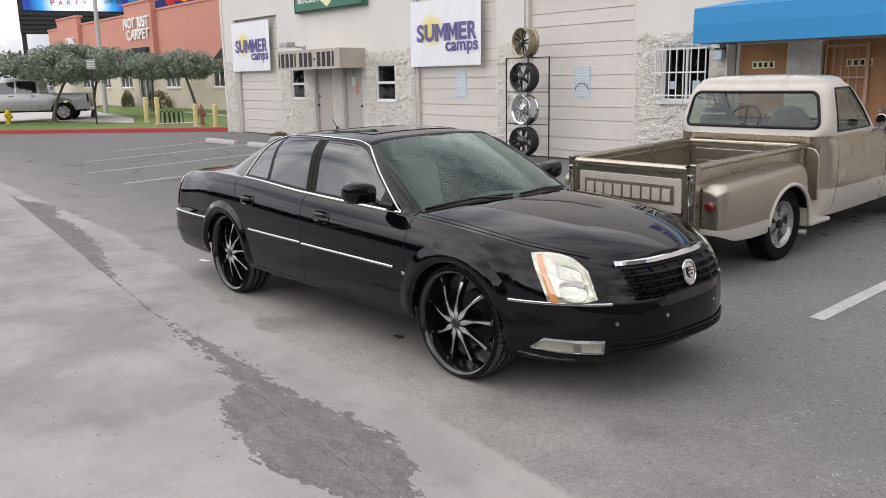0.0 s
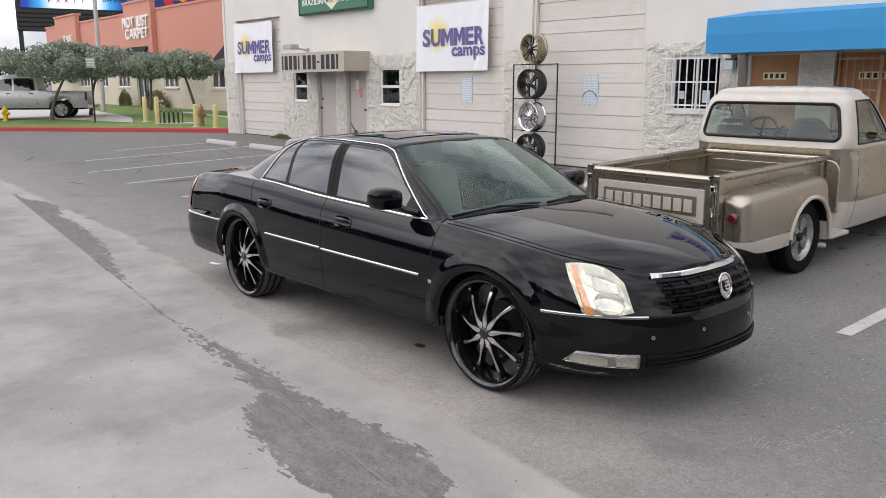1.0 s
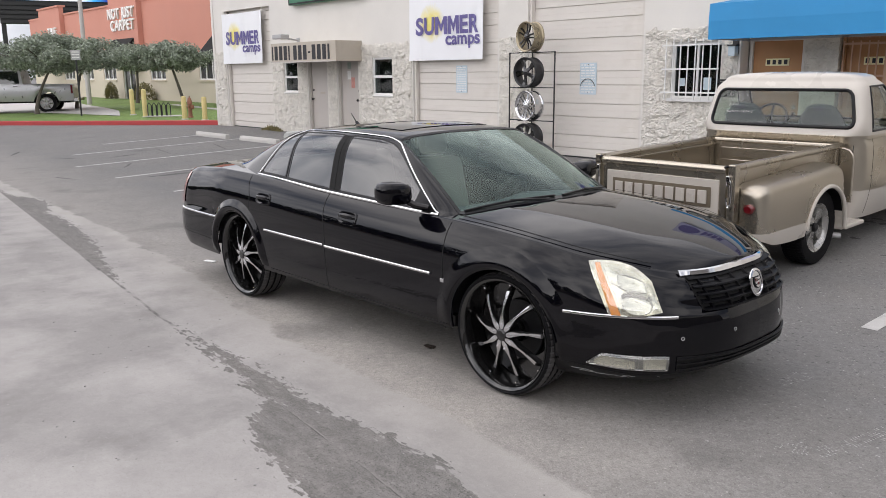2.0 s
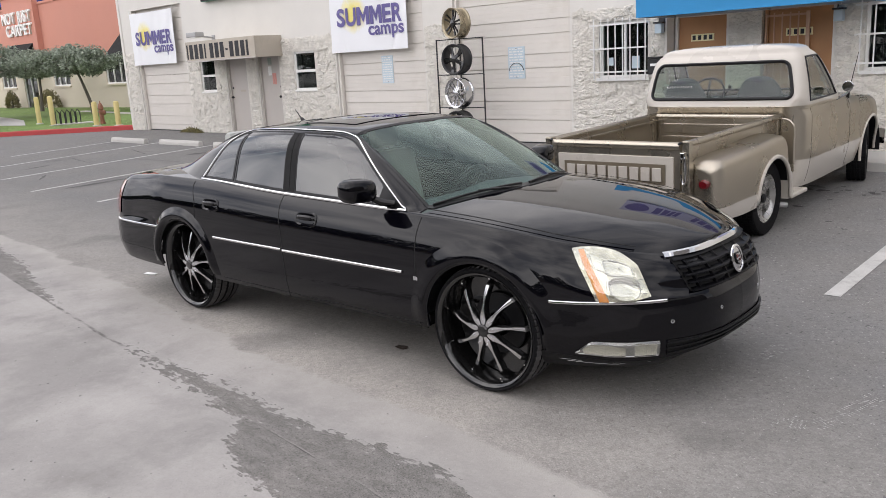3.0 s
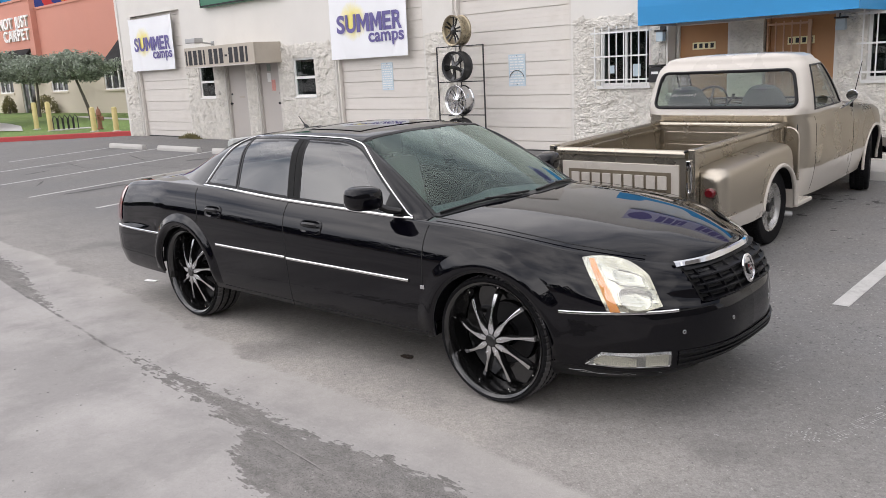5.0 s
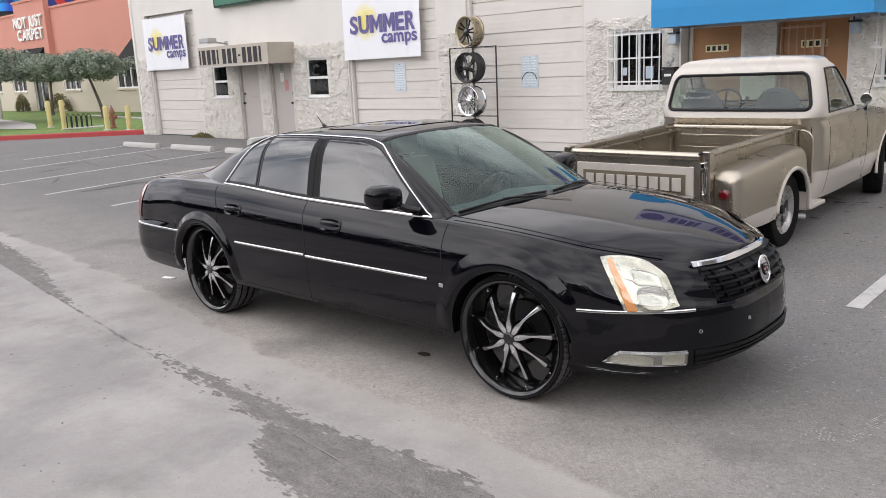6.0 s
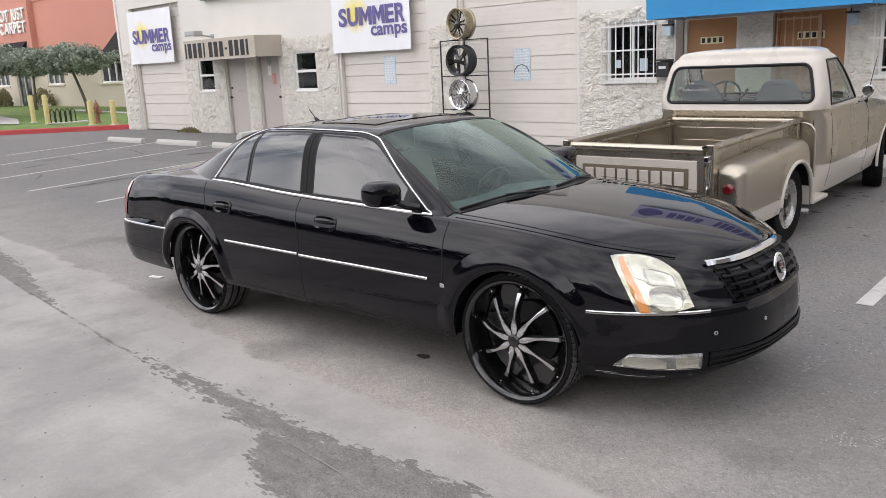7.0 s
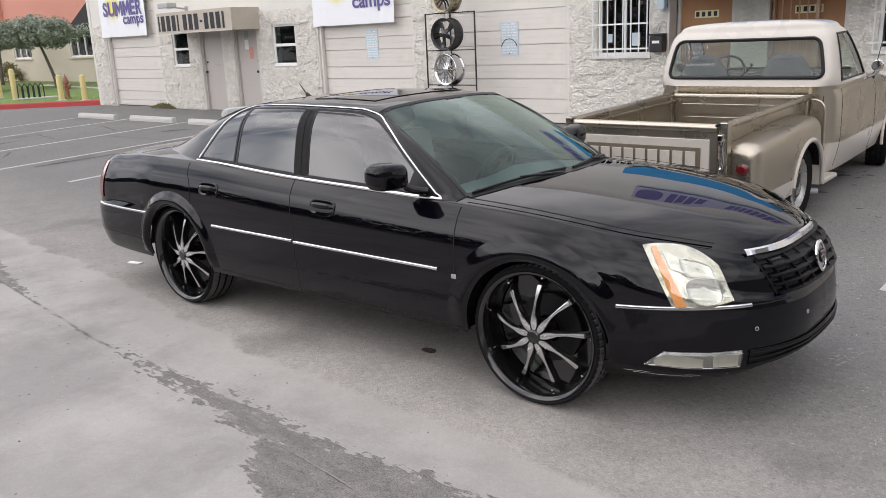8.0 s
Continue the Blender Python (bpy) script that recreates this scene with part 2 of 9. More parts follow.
M_PAINTLINE = material("worn_white_line", (0.47, 0.462, 0.445), 0.8, vary=0.15, scale=9, bump=0.3, bump_scale=150, tint=(0.2, 0.195, 0.19), stain=0.9, stain_scale=3.0)
M_TAR = material("old_tar", (0.06, 0.058, 0.056), 0.85, vary=0.3, scale=5, bump=0.3, bump_scale=120, tint=(0.16, 0.156, 0.15), stain=0.8, stain_scale=4.0)
M_SCUFF = material("chalky_scuff", (0.34, 0.332, 0.32), 0.9, vary=0.2, scale=9, bump=0.2, bump_scale=150, island=0.2)
M_CONCRETE = material("pale_concrete", (0.50, 0.485, 0.46), 0.85, vary=0.12, scale=2, bump=0.3, bump_scale=80, stain=0.35, stain_scale=2)
M_REDKERB = material("red_kerb_paint", (0.42, 0.05, 0.05), 0.7, vary=0.15, scale=4, bump=0.2, stain=0.3, stain_scale=2)
M_TERRA = material("terracotta_stucco", (0.57, 0.255, 0.195), 0.85, vary=0.04, scale=0.6, bump=0.15, bump_scale=40, stain=0.15, stain_scale=0.3)
M_CREAM = material("cream_stucco", (0.62, 0.55, 0.45), 0.85, vary=0.04, scale=0.6, bump=0.15, bump_scale=40)
M_GRASS = material("lawn_green", (0.13, 0.205, 0.05), 0.9, vary=0.3, scale=1.5, fine=60, bump=0.6, bump_scale=60, tint=(0.14, 0.14, 0.06), stain=0.4, stain_scale=0.6)
M_LEAF = material("grey_green_leaf", (0.285, 0.325, 0.258), 0.7, vary=0.2, bump=0, island=0.45)
M_LEAF2 = material("yellow_green_leaf", (0.15, 0.13, 0.05), 0.6, vary=0.2, bump=0, island=0.4)
M_BARK = material("grey_bark", (0.135, 0.118, 0.10), 0.9, vary=0.25, scale=5, bump=0.5, bump_scale=25)
M_STEEL = material("galvanised_steel", (0.42, 0.42, 0.42), 0.5, metal=0.3, vary=0.08, bump=0.05)
M_BOLLARD = material("faded_yellow_paint", (0.64, 0.53, 0.24), 0.6, vary=0.12, scale=4, bump=0.1, stain=0.3, stain_scale=3)
M_HYDRANT = material("bright_yellow_paint", (0.72, 0.50, 0.02), 0.45, vary=0.08, bump=0.05)
M_RUST = material("rusty_red_paint", (0.28, 0.12, 0.08), 0.7, vary=0.2, scale=6, bump=0.2)
M_PANE = glass("window_glass", (0.55, 0.6, 0.6))
M_SHEEN = glass("tinted_car_glass", (0.10, 0.12, 0.12), 0.115)
M_WIND = glass("green_windscreen_glass", (0.58, 0.74, 0.66), 0.05, (0.84, 1.0, 0.94))
M_REAR = glass("rear_screen_glass", (0.55, 0.66, 0.60), 0.09)
M_CLEAR = glass("clear_lamp_glass", (0.95, 0.96, 0.91), 0.15)
M_CARBLACK = material("black_car_paint", (0.0016, 0.0015, 0.0030), 0.35, vary=0.1, scale=2, bump=0, coat=1.0, spec=0.0)
M_CARBLACK.node_tree.nodes["Principled BSDF"].inputs["Coat IOR"].default_value = 1.41
M_CARBLACK.node_tree.nodes["Principled BSDF"].inputs["Coat Roughness"].default_value = 0.02
M_LAMP = material("lamp_reflector", (0.60, 0.583, 0.505), 0.10, metal=0.92, vary=0.22, scale=11, bump=1.0, bump_scale=12)
M_BOWL = material("bright_reflector", (0.66, 0.65, 0.60), 0.12, metal=0.95, vary=0.08, scale=20, bump=0.35, bump_scale=22)
M_FOG = material("fog_lamp_reflector", (0.62, 0.62, 0.61), 0.12, metal=0.9, vary=0.35, scale=22, bump=1.0, bump_scale=22)
M_FOGBACK = material("fog_lamp_housing", (0.22, 0.22, 0.22), 0.2, metal=0.7, vary=0.3, scale=20, bump=0.6, bump_scale=20)
M_GRILLE = material("black_grille_plastic", (0.003, 0.003, 0.004), 0.30, vary=0.1, bump=0.03, spec=0.08)
M_CHROME = material("chrome", (0.82, 0.82, 0.83), 0.07, metal=1.0, vary=0.03, bump=0)
M_BRIGHT = material("polished_alloy", (0.62, 0.62, 0.63), 0.16, metal=1.0, vary=0.06, scale=9, bump=0)
M_RUBBER = material("tyre_rubber", (0.011, 0.011, 0.012), 0.6, vary=0.2, scale=8, bump=0.1, spec=0.06)
M_TREAD = material("dusty_tread_rubber", (0.085, 0.082, 0.082), 0.85, vary=0.3, scale=9, bump=0.2, spec=0.2)
M_TRIM = material("black_trim_plastic", (0.008, 0.008, 0.009), 0.4, vary=0.1, bump=0.05, spec=0.3)
M_GLOSSBLK = material("gloss_black_wheel", (0.008, 0.008, 0.008), 0.12, vary=0.1, bump=0, coat=0.6)
M_AMBER = material("amber_lens", (0.80, 0.29, 0.05), 0.15, vary=0.08, scale=30, bump=0.1, bump_scale=90, coat=0.8)
M_REDLENS = material("red_lens", (0.12, 0.005, 0.009), 0.12, vary=0.08, scale=30, bump=0.05, coat=0.8)
M_TAIL = material("bright_red_lens", (0.20, 0.012, 0.018), 0.12, vary=0.08, scale=30, bump=0.05, coat=0.5)
M_GAP = material("panel_gap_shadow_rubber", (0.004, 0.004, 0.004), 0.9, vary=0.0, bump=0)
M_SEAT = material("grey_vinyl_seat", (0.075, 0.085, 0.10), 0.6, vary=0.1, bump=0.1)
M_TAN = material("grey_leather", (0.40, 0.41, 0.39), 0.6, vary=0.1, bump=0.1)
M_GOLD = material("champagne_car_paint", (0.475, 0.430, 0.358), 0.28, metal=0.9, vary=0.05, scale=2, bump=0, coat=0.25)
M_GOLD.node_tree.nodes["Principled BSDF"].inputs["Specular Tint"].default_value = (0.50, 0.475, 0.44, 1)
M_ALLOY = material("dull_cast_alloy", (0.44, 0.435, 0.42), 0.28, metal=0.85, vary=0.15, scale=12, bump=0.1)
M_CREAMCAR = material("cream_car_paint", (0.53, 0.49, 0.435), 0.3, vary=0.04, scale=2, bump=0, coat=0.8)
M_SILVER = material("silver_car_paint", (0.50, 0.50, 0.52), 0.32, metal=0.6, vary=0.04, bump=0, coat=0.8)
M_BEDFLOOR = material("brown_bed_paint", (0.17, 0.14, 0.10), 0.45, metal=0.2, vary=0.12, scale=4, bump=0.05, stain=0.2)
M_TEXTRED = material("magenta_print", (0.45, 0.02, 0.12), 0.5, bump=0)
M_TEXTBLK = material("black_print", (0.02, 0.02, 0.025), 0.6, bump=0)


def sun_print():
    """Yellow ink that thins out to the white of the vinyl."""
    mat = material("sun_print", (0.80, 0.70, 0.20), 0.45, vary=0.05, bump=0)
    n, l = mat.node_tree.nodes, mat.node_tree.links
    b = n["Principled BSDF"]
    ink = b.inputs["Base Color"].links[0].from_socket
    co, sub, flat, size = n.new("ShaderNodeTexCoord"), n.new("ShaderNodeVectorMath"), n.new("ShaderNodeVectorMath"), n.new("ShaderNodeVectorMath")
    sub.operation, flat.operation, size.operation = "SUBTRACT", "MULTIPLY", "LENGTH"
    sub.inputs[1].default_value, flat.inputs[1].default_value = (0.32, 0.5, 0.54), (1.65 / 0.34, 0, 1 / 0.34)
    l.new(co.outputs["Generated"], sub.inputs[0])
    l.new(sub.outputs[0], flat.inputs[0])
    l.new(flat.outputs[0], size.inputs[0])
    rough, add, r, mx = n.new("ShaderNodeTexNoise"), n.new("ShaderNodeMath"), n.new("ShaderNodeMapRange"), n.new("ShaderNodeMix")
    rough.inputs["Scale"].default_value = 9.0
    l.new(co.outputs["Generated"], rough.inputs["Vector"])
    add.operation, add.inputs[1].default_value = "MULTIPLY_ADD", 0.55
    l.new(rough.outputs["Fac"], add.inputs[0])
    l.new(size.outputs["Value"], add.inputs[2])
    r.inputs["From Min"].default_value, r.inputs["From Max"].default_value = 0.62, 1.15
    l.new(add.outputs[0], r.inputs["Value"])
    mx.data_type = "RGBA"
    l.new(r.outputs[0], mx.inputs[0])
    l.new(ink, mx.inputs[6])
    mx.inputs[7].default_value = (0.83, 0.84, 0.86, 1)
    l.new(mx.outputs[2], b.inputs["Base Color"])
    return mat


M_SUNPRINT = sun_print()


# ---- ground ----
def seg_dist(px, py, a, b):
    ax, ay, bx, by = *a, *b
    t = np.clip(((px - ax) * (bx - ax) + (py - ay) * (by - ay)) / ((bx - ax) ** 2 + (by - ay) ** 2), 0, 1)
    return np.hypot(px - ax - t * (bx - ax), py - ay - t * (by - ay))


def inside_dist(px, py, poly):
    """Signed distance to a polygon's outline, positive inside."""
    d, odd = np.full(px.shape, 1e9), np.zeros(px.shape, bool)
    for a, b in zip(poly, poly[1:] + poly[:1]):
        d = np.minimum(d, seg_dist(px, py, a, b))
        hit = ((a[1] > py) != (b[1] > py)) & (px < (b[0] - a[0]) * (py - a[1]) / (b[1] - a[1] + 1e-12) + a[0])
        odd ^= hit
    return np.where(odd, d, -d)


def build_ground():
    xs = np.unique(np.concatenate([np.linspace(-900, -60, 12), np.linspace(-60, -18, 22), np.arange(-18, 4.01, 0.16), np.linspace(4, 40, 12), np.linspace(40, 900, 10)]).round(4))
    ys = np.unique(np.concatenate([np.linspace(-900, -20, 10), np.linspace(-20, -2, 7), np.arange(-2, 1.6, 0.2), np.arange(1.6, 5, 0.08), np.arange(5, 13.6, 0.25), np.linspace(13.5, 40, 10), np.linspace(40, 900, 10)]).round(4))
    gx, gy = np.meshgrid(xs, ys)
    gz = np.vectorize(ground_z)(gy)
    n = len(xs)
    co = np.stack([gx.ravel(), gy.ravel(), gz.ravel()], 1)
    idx = np.arange(gx.size).reshape(gx.shape)
    faces = np.stack([idx[:-1, :-1], idx[:-1, 1:], idx[1:, 1:], idx[1:, :-1]], -1).reshape(-1, 4)
    me = bpy.data.meshes.new("ground")
    me.from_pydata(co.tolist(), [], faces.tolist())
    edge = np.interp(gx.ravel(), [-40, -17.2, -14.1, -9.6, -8.0, -7.1, -4.7, -2.9, -1.5, 10], [5.0, 4.26, 4.14, 4.02, 3.89, 3.80, 3.46, 3.42, 3.28, 3.1])
    slab = edge - gy.ravel()
    wet_a = [(-14.9, 3.92), (-13.84, 3.90), (-13.4, 4.08), (-12.7, 4.12), (-11.7, 3.82), (-11.0, 3.84), (-10.0, 3.74), (-9.0, 3.58), (-8.2, 3.38), (-7.0, 3.12), (-7.0, 3.0), (-14.9, 3.7)]
    wet_b = [(-5.66, 3.0), (-5.56, 3.04), (-5.1, 3.0), (-4.3, 3.02), (-3.74, 2.98), (-3.2, 3.0), (-2.6, 3.06), (-2.38, 3.0), (-2.1, 2.84), (-1.85, 2.68), (-2.1, 2.5), (-2.7, 2.36), (-3.13, 2.42), (-3.45, 2.48), (-3.68, 2.60), (-3.8, 2.78), (-4.44, 2.85), (-4.94, 2.88)]
    px, py = gx.ravel(), gy.ravel()
    wet = np.maximum(inside_dist(px, py, wet_a), inside_dist(px, py, wet_b))
    for name, vals in (("slab", slab), ("wet", np.clip(wet, -2, 2))):
        at = me.attributes.new(name, "FLOAT", "POINT")
        at.data.foreach_set("value", vals.astype(np.float32))
    me.materials.append(ground_material())
    return tagged(new("ground", me), "worn grey asphalt lot with a pale concrete gutter and damp patches", "ground", kind="structure")


def ground_material():
    mat = bpy.data.materials.new("asphalt_and_gutter")
    mat.use_nodes = True
    n, l = mat.node_tree.nodes, mat.node_tree.links
    b = n["Principled BSDF"]
    pos = n.new("ShaderNodeNewGeometry").outputs["Position"]

    def tex(scale, detail=6.0, rough=0.6):
        t = n.new("ShaderNodeTexNoise")
        t.inputs["Scale"].default_value, t.inputs["Detail"].default_value, t.inputs["Roughness"].default_value = scale, detail, rough
        l.new(pos, t.inputs["Vector"])
        return t.outputs["Fac"]

    def rng(v, a, bb, c, d):
        r = n.new("ShaderNodeMapRange")
        for k, val in zip(("From Min", "From Max", "To Min", "To Max"), (a, bb, c, d)):
            r.inputs[k].default_value = val
        l.new(v, r.inputs["Value"])
        return r.outputs[0]

    def math_(op, *given):
        m = n.new("ShaderNodeMath")
        m.operation = op
        for i, v in enumerate(given):
            if isinstance(v, (int, float)):
                m.inputs[i].default_value = v
            else:
                l.new(v, m.inputs[i])
        return m.outputs[0]

    def mix(f, a, c):
        m = n.new("ShaderNodeMix")
        m.data_type = "RGBA"
        l.new(f, m.inputs[0])
        for i, v in ((6, a), (7, c)):
            if isinstance(v, tuple):
                m.inputs[i].default_value = (*v, 1)
            else:
                l.new(v, m.inputs[i])
        return m.outputs[2]

    def attr(name):
        a = n.new("ShaderNodeAttribute")
        a.attribute_name = name
        return a.outputs["Fac"]

    broad, mid, grit, chips, lumps = tex(0.45, 5), tex(2.2, 8, 0.65), tex(140, 3), tex(75, 2), tex(34, 4, 0.7)
    warp = n.new("ShaderNodeMapping")
    warp.inputs["Scale"].default_value, warp.inputs["Rotation"].default_value = (5.0, 15.0, 1.0), (0, 0, 0.1)
    l.new(pos, warp.inputs["Vector"])
    ragged = n.new("ShaderNodeTexNoise")
    ragged.inputs["Scale"].default_value, ragged.inputs["Detail"].default_value, ragged.inputs["Roughness"].default_value = 1.0, 9.0, 0.62
    l.new(warp.outputs["Vector"], ragged.inputs["Vector"])
    rag = ragged.outputs["Fac"]
    stones = n.new("ShaderNodeTexVoronoi")
    stones.inputs["Scale"].default_value = 95
    l.new(pos, stones.inputs["Vector"])
    asph = mix(rng(mid, 0.35, 0.7, 0, 1), (0.152, 0.147, 0.141), (0.206, 0.200, 0.192))
    asph = mix(rng(broad, 0.45, 0.7, 0, 0.6), asph, (0.212, 0.205, 0.195))
    asph = mix(rng(tex(1.1, 3, 0.5), 0.42, 0.62, 0, 0.45), asph, (0.146, 0.147, 0.150))
    asph = mix(rng(stones.outputs["Distance"], 0.05, 0.5, 0.28, 0.0), asph, (0.275, 0.266, 0.255))
    asph = mix(rng(grit, 0.60, 0.70, 0, 0.45), asph, (0.05, 0.048, 0.046))
    asph = mix(rng(tex(48, 2, 0.5), 0.665, 0.71, 0, 0.75), asph, (0.38, 0.365, 0.35))
    asph = mix(rng(tex(31, 2, 0.55), 0.645, 0.69, 0, 0.75), asph, (0.070, 0.068, 0.066))
    conc = mix(rng(broad, 0.4, 0.65, 0, 1), (0.272, 0.258, 0.247), (0.368, 0.350, 0.334))
    conc = mix(rng(mid, 0.48, 0.70, 0, 0.75), conc, (0.215, 0.205, 0.196))
    conc = mix(rng(tex(0.9, 8, 0.6), 0.45, 0.62, 0, 0.75), conc, (0.395, 0.376, 0.359))
    conc = mix(rng(grit, 0.58, 0.72, 0, 0.5), conc, (0.14, 0.135, 0.13))
    conc = mix(rng(lumps, 0.60, 0.72, 0, 0.35), conc, (0.21, 0.20, 0.19))
    conc = mix(rng(chips, 0.66, 0.74, 0, 0.4), conc, (0.56, 0.54, 0.52))
    px_ = n.new("ShaderNodeSeparateXYZ")
    l.new(pos, px_.inputs[0])
    in_slab = rng(math_("ADD", attr("slab"), math_("MULTIPLY", math_("SUBTRACT", mid, 0.5), rng(px_.outputs[0], -5.0, -2.4, 0.40, 0.05))), -0.015, 0.035, 0, 1)
    dust = math_("MULTIPLY", math_("MULTIPLY", rng(attr("slab"), -1.9, -0.1, 0, 0.9), rng(px_.outputs[0], -3.0, -0.9, 1.0, 0.25)), math_("MULTIPLY", rng(mid, 0.25, 0.65, 0.45, 1), rng(px_.outputs[0], -8.5, -5.5, 0.55, 1)))
    asph = mix(dust, asph, (0.40, 0.371, 0.336))
    conc = mix(rng(attr("slab"), 0.45, 0.0, 0, 0.55), conc, (0.42, 0.395, 0.365))
    base = mix(in_slab, asph, conc)
    shift = math_("ADD", math_("MULTIPLY", math_("SUBTRACT", rag, 0.52), 0.30), math_("ADD", math_("MULTIPLY", math_("SUBTRACT", mid, 0.5), 0.10), math_("MULTIPLY", math_("SUBTRACT", tex(17, 3, 0.6), 0.5), 0.16)))
    fine = n.new("ShaderNodeMapping")
    fine.inputs["Scale"].default_value, fine.inputs["Rotation"].default_value = (13.0, 42.0, 1.0), (0, 0, 0.1)
    l.new(pos, fine.inputs["Vector"])
    fingers = n.new("ShaderNodeTexNoise")
    fingers.inputs["Scale"].default_value, fingers.inputs["Detail"].default_value, fingers.inputs["Roughness"].default_value = 1.0, 3.0, 0.5
    l.new(fine.outputs["Vector"], fingers.inputs["Vector"])
    shift = math_("ADD", shift, math_("MULTIPLY", math_("SUBTRACT", fingers.outputs["Fac"], 0.5), 0.22))
    # the gutter joint bounds the far patch with a clean edge
    above = math_("SUBTRACT", px_.outputs[1], math_("MULTIPLY_ADD", px_.outputs[0], -0.1, 2.405))
    kept = math_("MAXIMUM", rng(above, -0.004, 0.012, 0, 1), rng(px_.outputs[0], -5.9, -5.7, 0, 1))
    wet_f = math_("MULTIPLY", rng(math_("ADD", attr("wet"), shift), -0.004, 0.010, 0, 1), kept)
    rim_f = rng(math_("ADD", attr("wet"), shift), -0.14, 0.0, 0, 0.28)
    base = mix(rim_f, base, (0.40, 0.385, 0.365))
    wet_c = mix(rng(mid, 0.35, 0.7, 0, 1), (0.140, 0.134, 0.128), (0.232, 0.221, 0.208))
    wet_c = mix(rng(tex(1.4, 7, 0.65), 0.42, 0.62, 0, 0.6), wet_c, (0.26, 0.243, 0.226))
    wet_c = mix(rng(rag, 0.42, 0.62, 0, 0.6), wet_c, (0.125, 0.117, 0.108))
    wet_c = mix(rng(grit, 0.54, 0.66, 0, 0.85), wet_c, (0.035, 0.034, 0.032))
    wet_c = mix(rng(lumps, 0.56, 0.68, 0, 0.6), wet_c, (0.06, 0.057, 0.053))
    wet_c = mix(rng(chips, 0.62, 0.70, 0, 0.6), wet_c, (0.32, 0.30, 0.28))
    wet_c = mix(rng(stones.outputs["Distance"], 0.05, 0.4, 0.5, 0.0), wet_c, (0.26, 0.25, 0.235))
    base = mix(wet_f, base, wet_c)
    def seam(a, c, half):
        """Mask of a straight joint from a to c."""
        a, c = Vector((*a, 0)), Vector((*c, 0))
        d = (c - a).normalized()
        s = Vector((-d.y, d.x, 0))

        def dot(v):
            m = n.new("ShaderNodeVectorMath")
            m.operation = "DOT_PRODUCT"
            l.new(pos, m.inputs[0])
            m.inputs[1].default_value = v
            return m.outputs["Value"]
        off = math_("ABSOLUTE", math_("ADD", math_("SUBTRACT", dot(s), s.dot(a)), math_("MULTIPLY", math_("SUBTRACT", mid, 0.5), 0.05)), 0)
        along = dot(d)
        ends = math_("MULTIPLY", rng(along, d.dot(a), d.dot(a) + 0.1, 0, 1), rng(along, d.dot(c) - 0.1, d.dot(c), 1, 0))
        return math_("MULTIPLY", math_("MULTIPLY", rng(off, half * 0.4, half, 1, 0), ends), rng(rag, 0.40, 0.58, 0.05, 1))
    base = mix(seam((-8.6, 3.27), (-5.5, 2.965), 0.016), base, (0.11, 0.105, 0.10))
    base = mix(seam((-3.9, 2.84), (-1.4, 2.60), 0.007), base, (0.23, 0.22, 0.205))
    base = mix(seam((-3.9, 2.832), (-1.4, 2.592), 0.004), base, (0.07, 0.067, 0.062))
    oil = rng(tex(0.9, 4, 0.5), 0.60, 0.78, 0, 0.6)
    base = mix(math_("MULTIPLY", oil, math_("SUBTRACT", 1.0, in_slab)), base, (0.075, 0.072, 0.07))
    def speck(scale):
        t = n.new("ShaderNodeTexVoronoi")
        t.inputs["Scale"].default_value = scale
        l.new(pos, t.inputs["Vector"])
        s = n.new("ShaderNodeSeparateColor")
        l.new(t.outputs["Color"], s.inputs[0])
        return s.outputs[0]
    rough_f = math_("SUBTRACT", 1.0, math_("MULTIPLY", math_("MULTIPLY", in_slab, 0.72), math_("SUBTRACT", 1.0, wet_f)))
    grain = math_("ADD", math_("MULTIPLY", math_("SUBTRACT", speck(120), 0.5), 0.24), math_("MULTIPLY", math_("SUBTRACT", speck(42), 0.5), 0.17))
    gain = math_("ADD", 1.0, math_("MULTIPLY", grain, rough_f))
    vm = n.new("ShaderNodeVectorMath")
    vm.operation = "SCALE"
    # the whole surface darkens towards low x, down to 0.87
    gain = math_("MULTIPLY", gain, rng(px_.outputs[0], -9.5, -4.5, 0.87, 1.0))
    l.new(base, vm.inputs[0])
    l.new(gain, vm.inputs["Scale"])
    l.new(vm.outputs[0], b.inputs["Base Color"])
    l.new(rng(mid, 0.3, 0.7, 0.78, 0.95), b.inputs["Roughness"])
    bp = n.new("ShaderNodeBump")
    bp.inputs["Strength"].default_value, bp.inputs["Distance"].default_value = 0.35, 0.006
    hh = math_("ADD", math_("MULTIPLY", grit, 0.6), math_("MULTIPLY", stones.outputs["Distance"], math_("SUBTRACT", 1.0, math_("MULTIPLY", in_slab, 0.8))))
    l.new(hh, bp.inputs["Height"])
    l.new(bp.outputs["Normal"], b.inputs["Normal"])
    return mat


build_ground()


def paint_line(x0, y0, x1, y1, w=0.10):
    """A painted stripe that follows the lot's slope."""
    bm = bmesh.new()
    d = Vector((x1 - x0, y1 - y0, 0)).normalized()
    s = Vector((-d.y, d.x, 0)) * w / 2
    rows = []
    for k in range(13):
        p = Vector((lerp(x0, x1, k / 12), lerp(y0, y1, k / 12), 0))
        p.z = ground_z(p.y) + 0.004
        rows.append([p - s, p + s])
    grid(bm, rows)
    return tagged(part("parking_line", bm, M_PAINTLINE), "worn white painted parking stripe on asphalt", "parking line", "parking stripes", "structure")


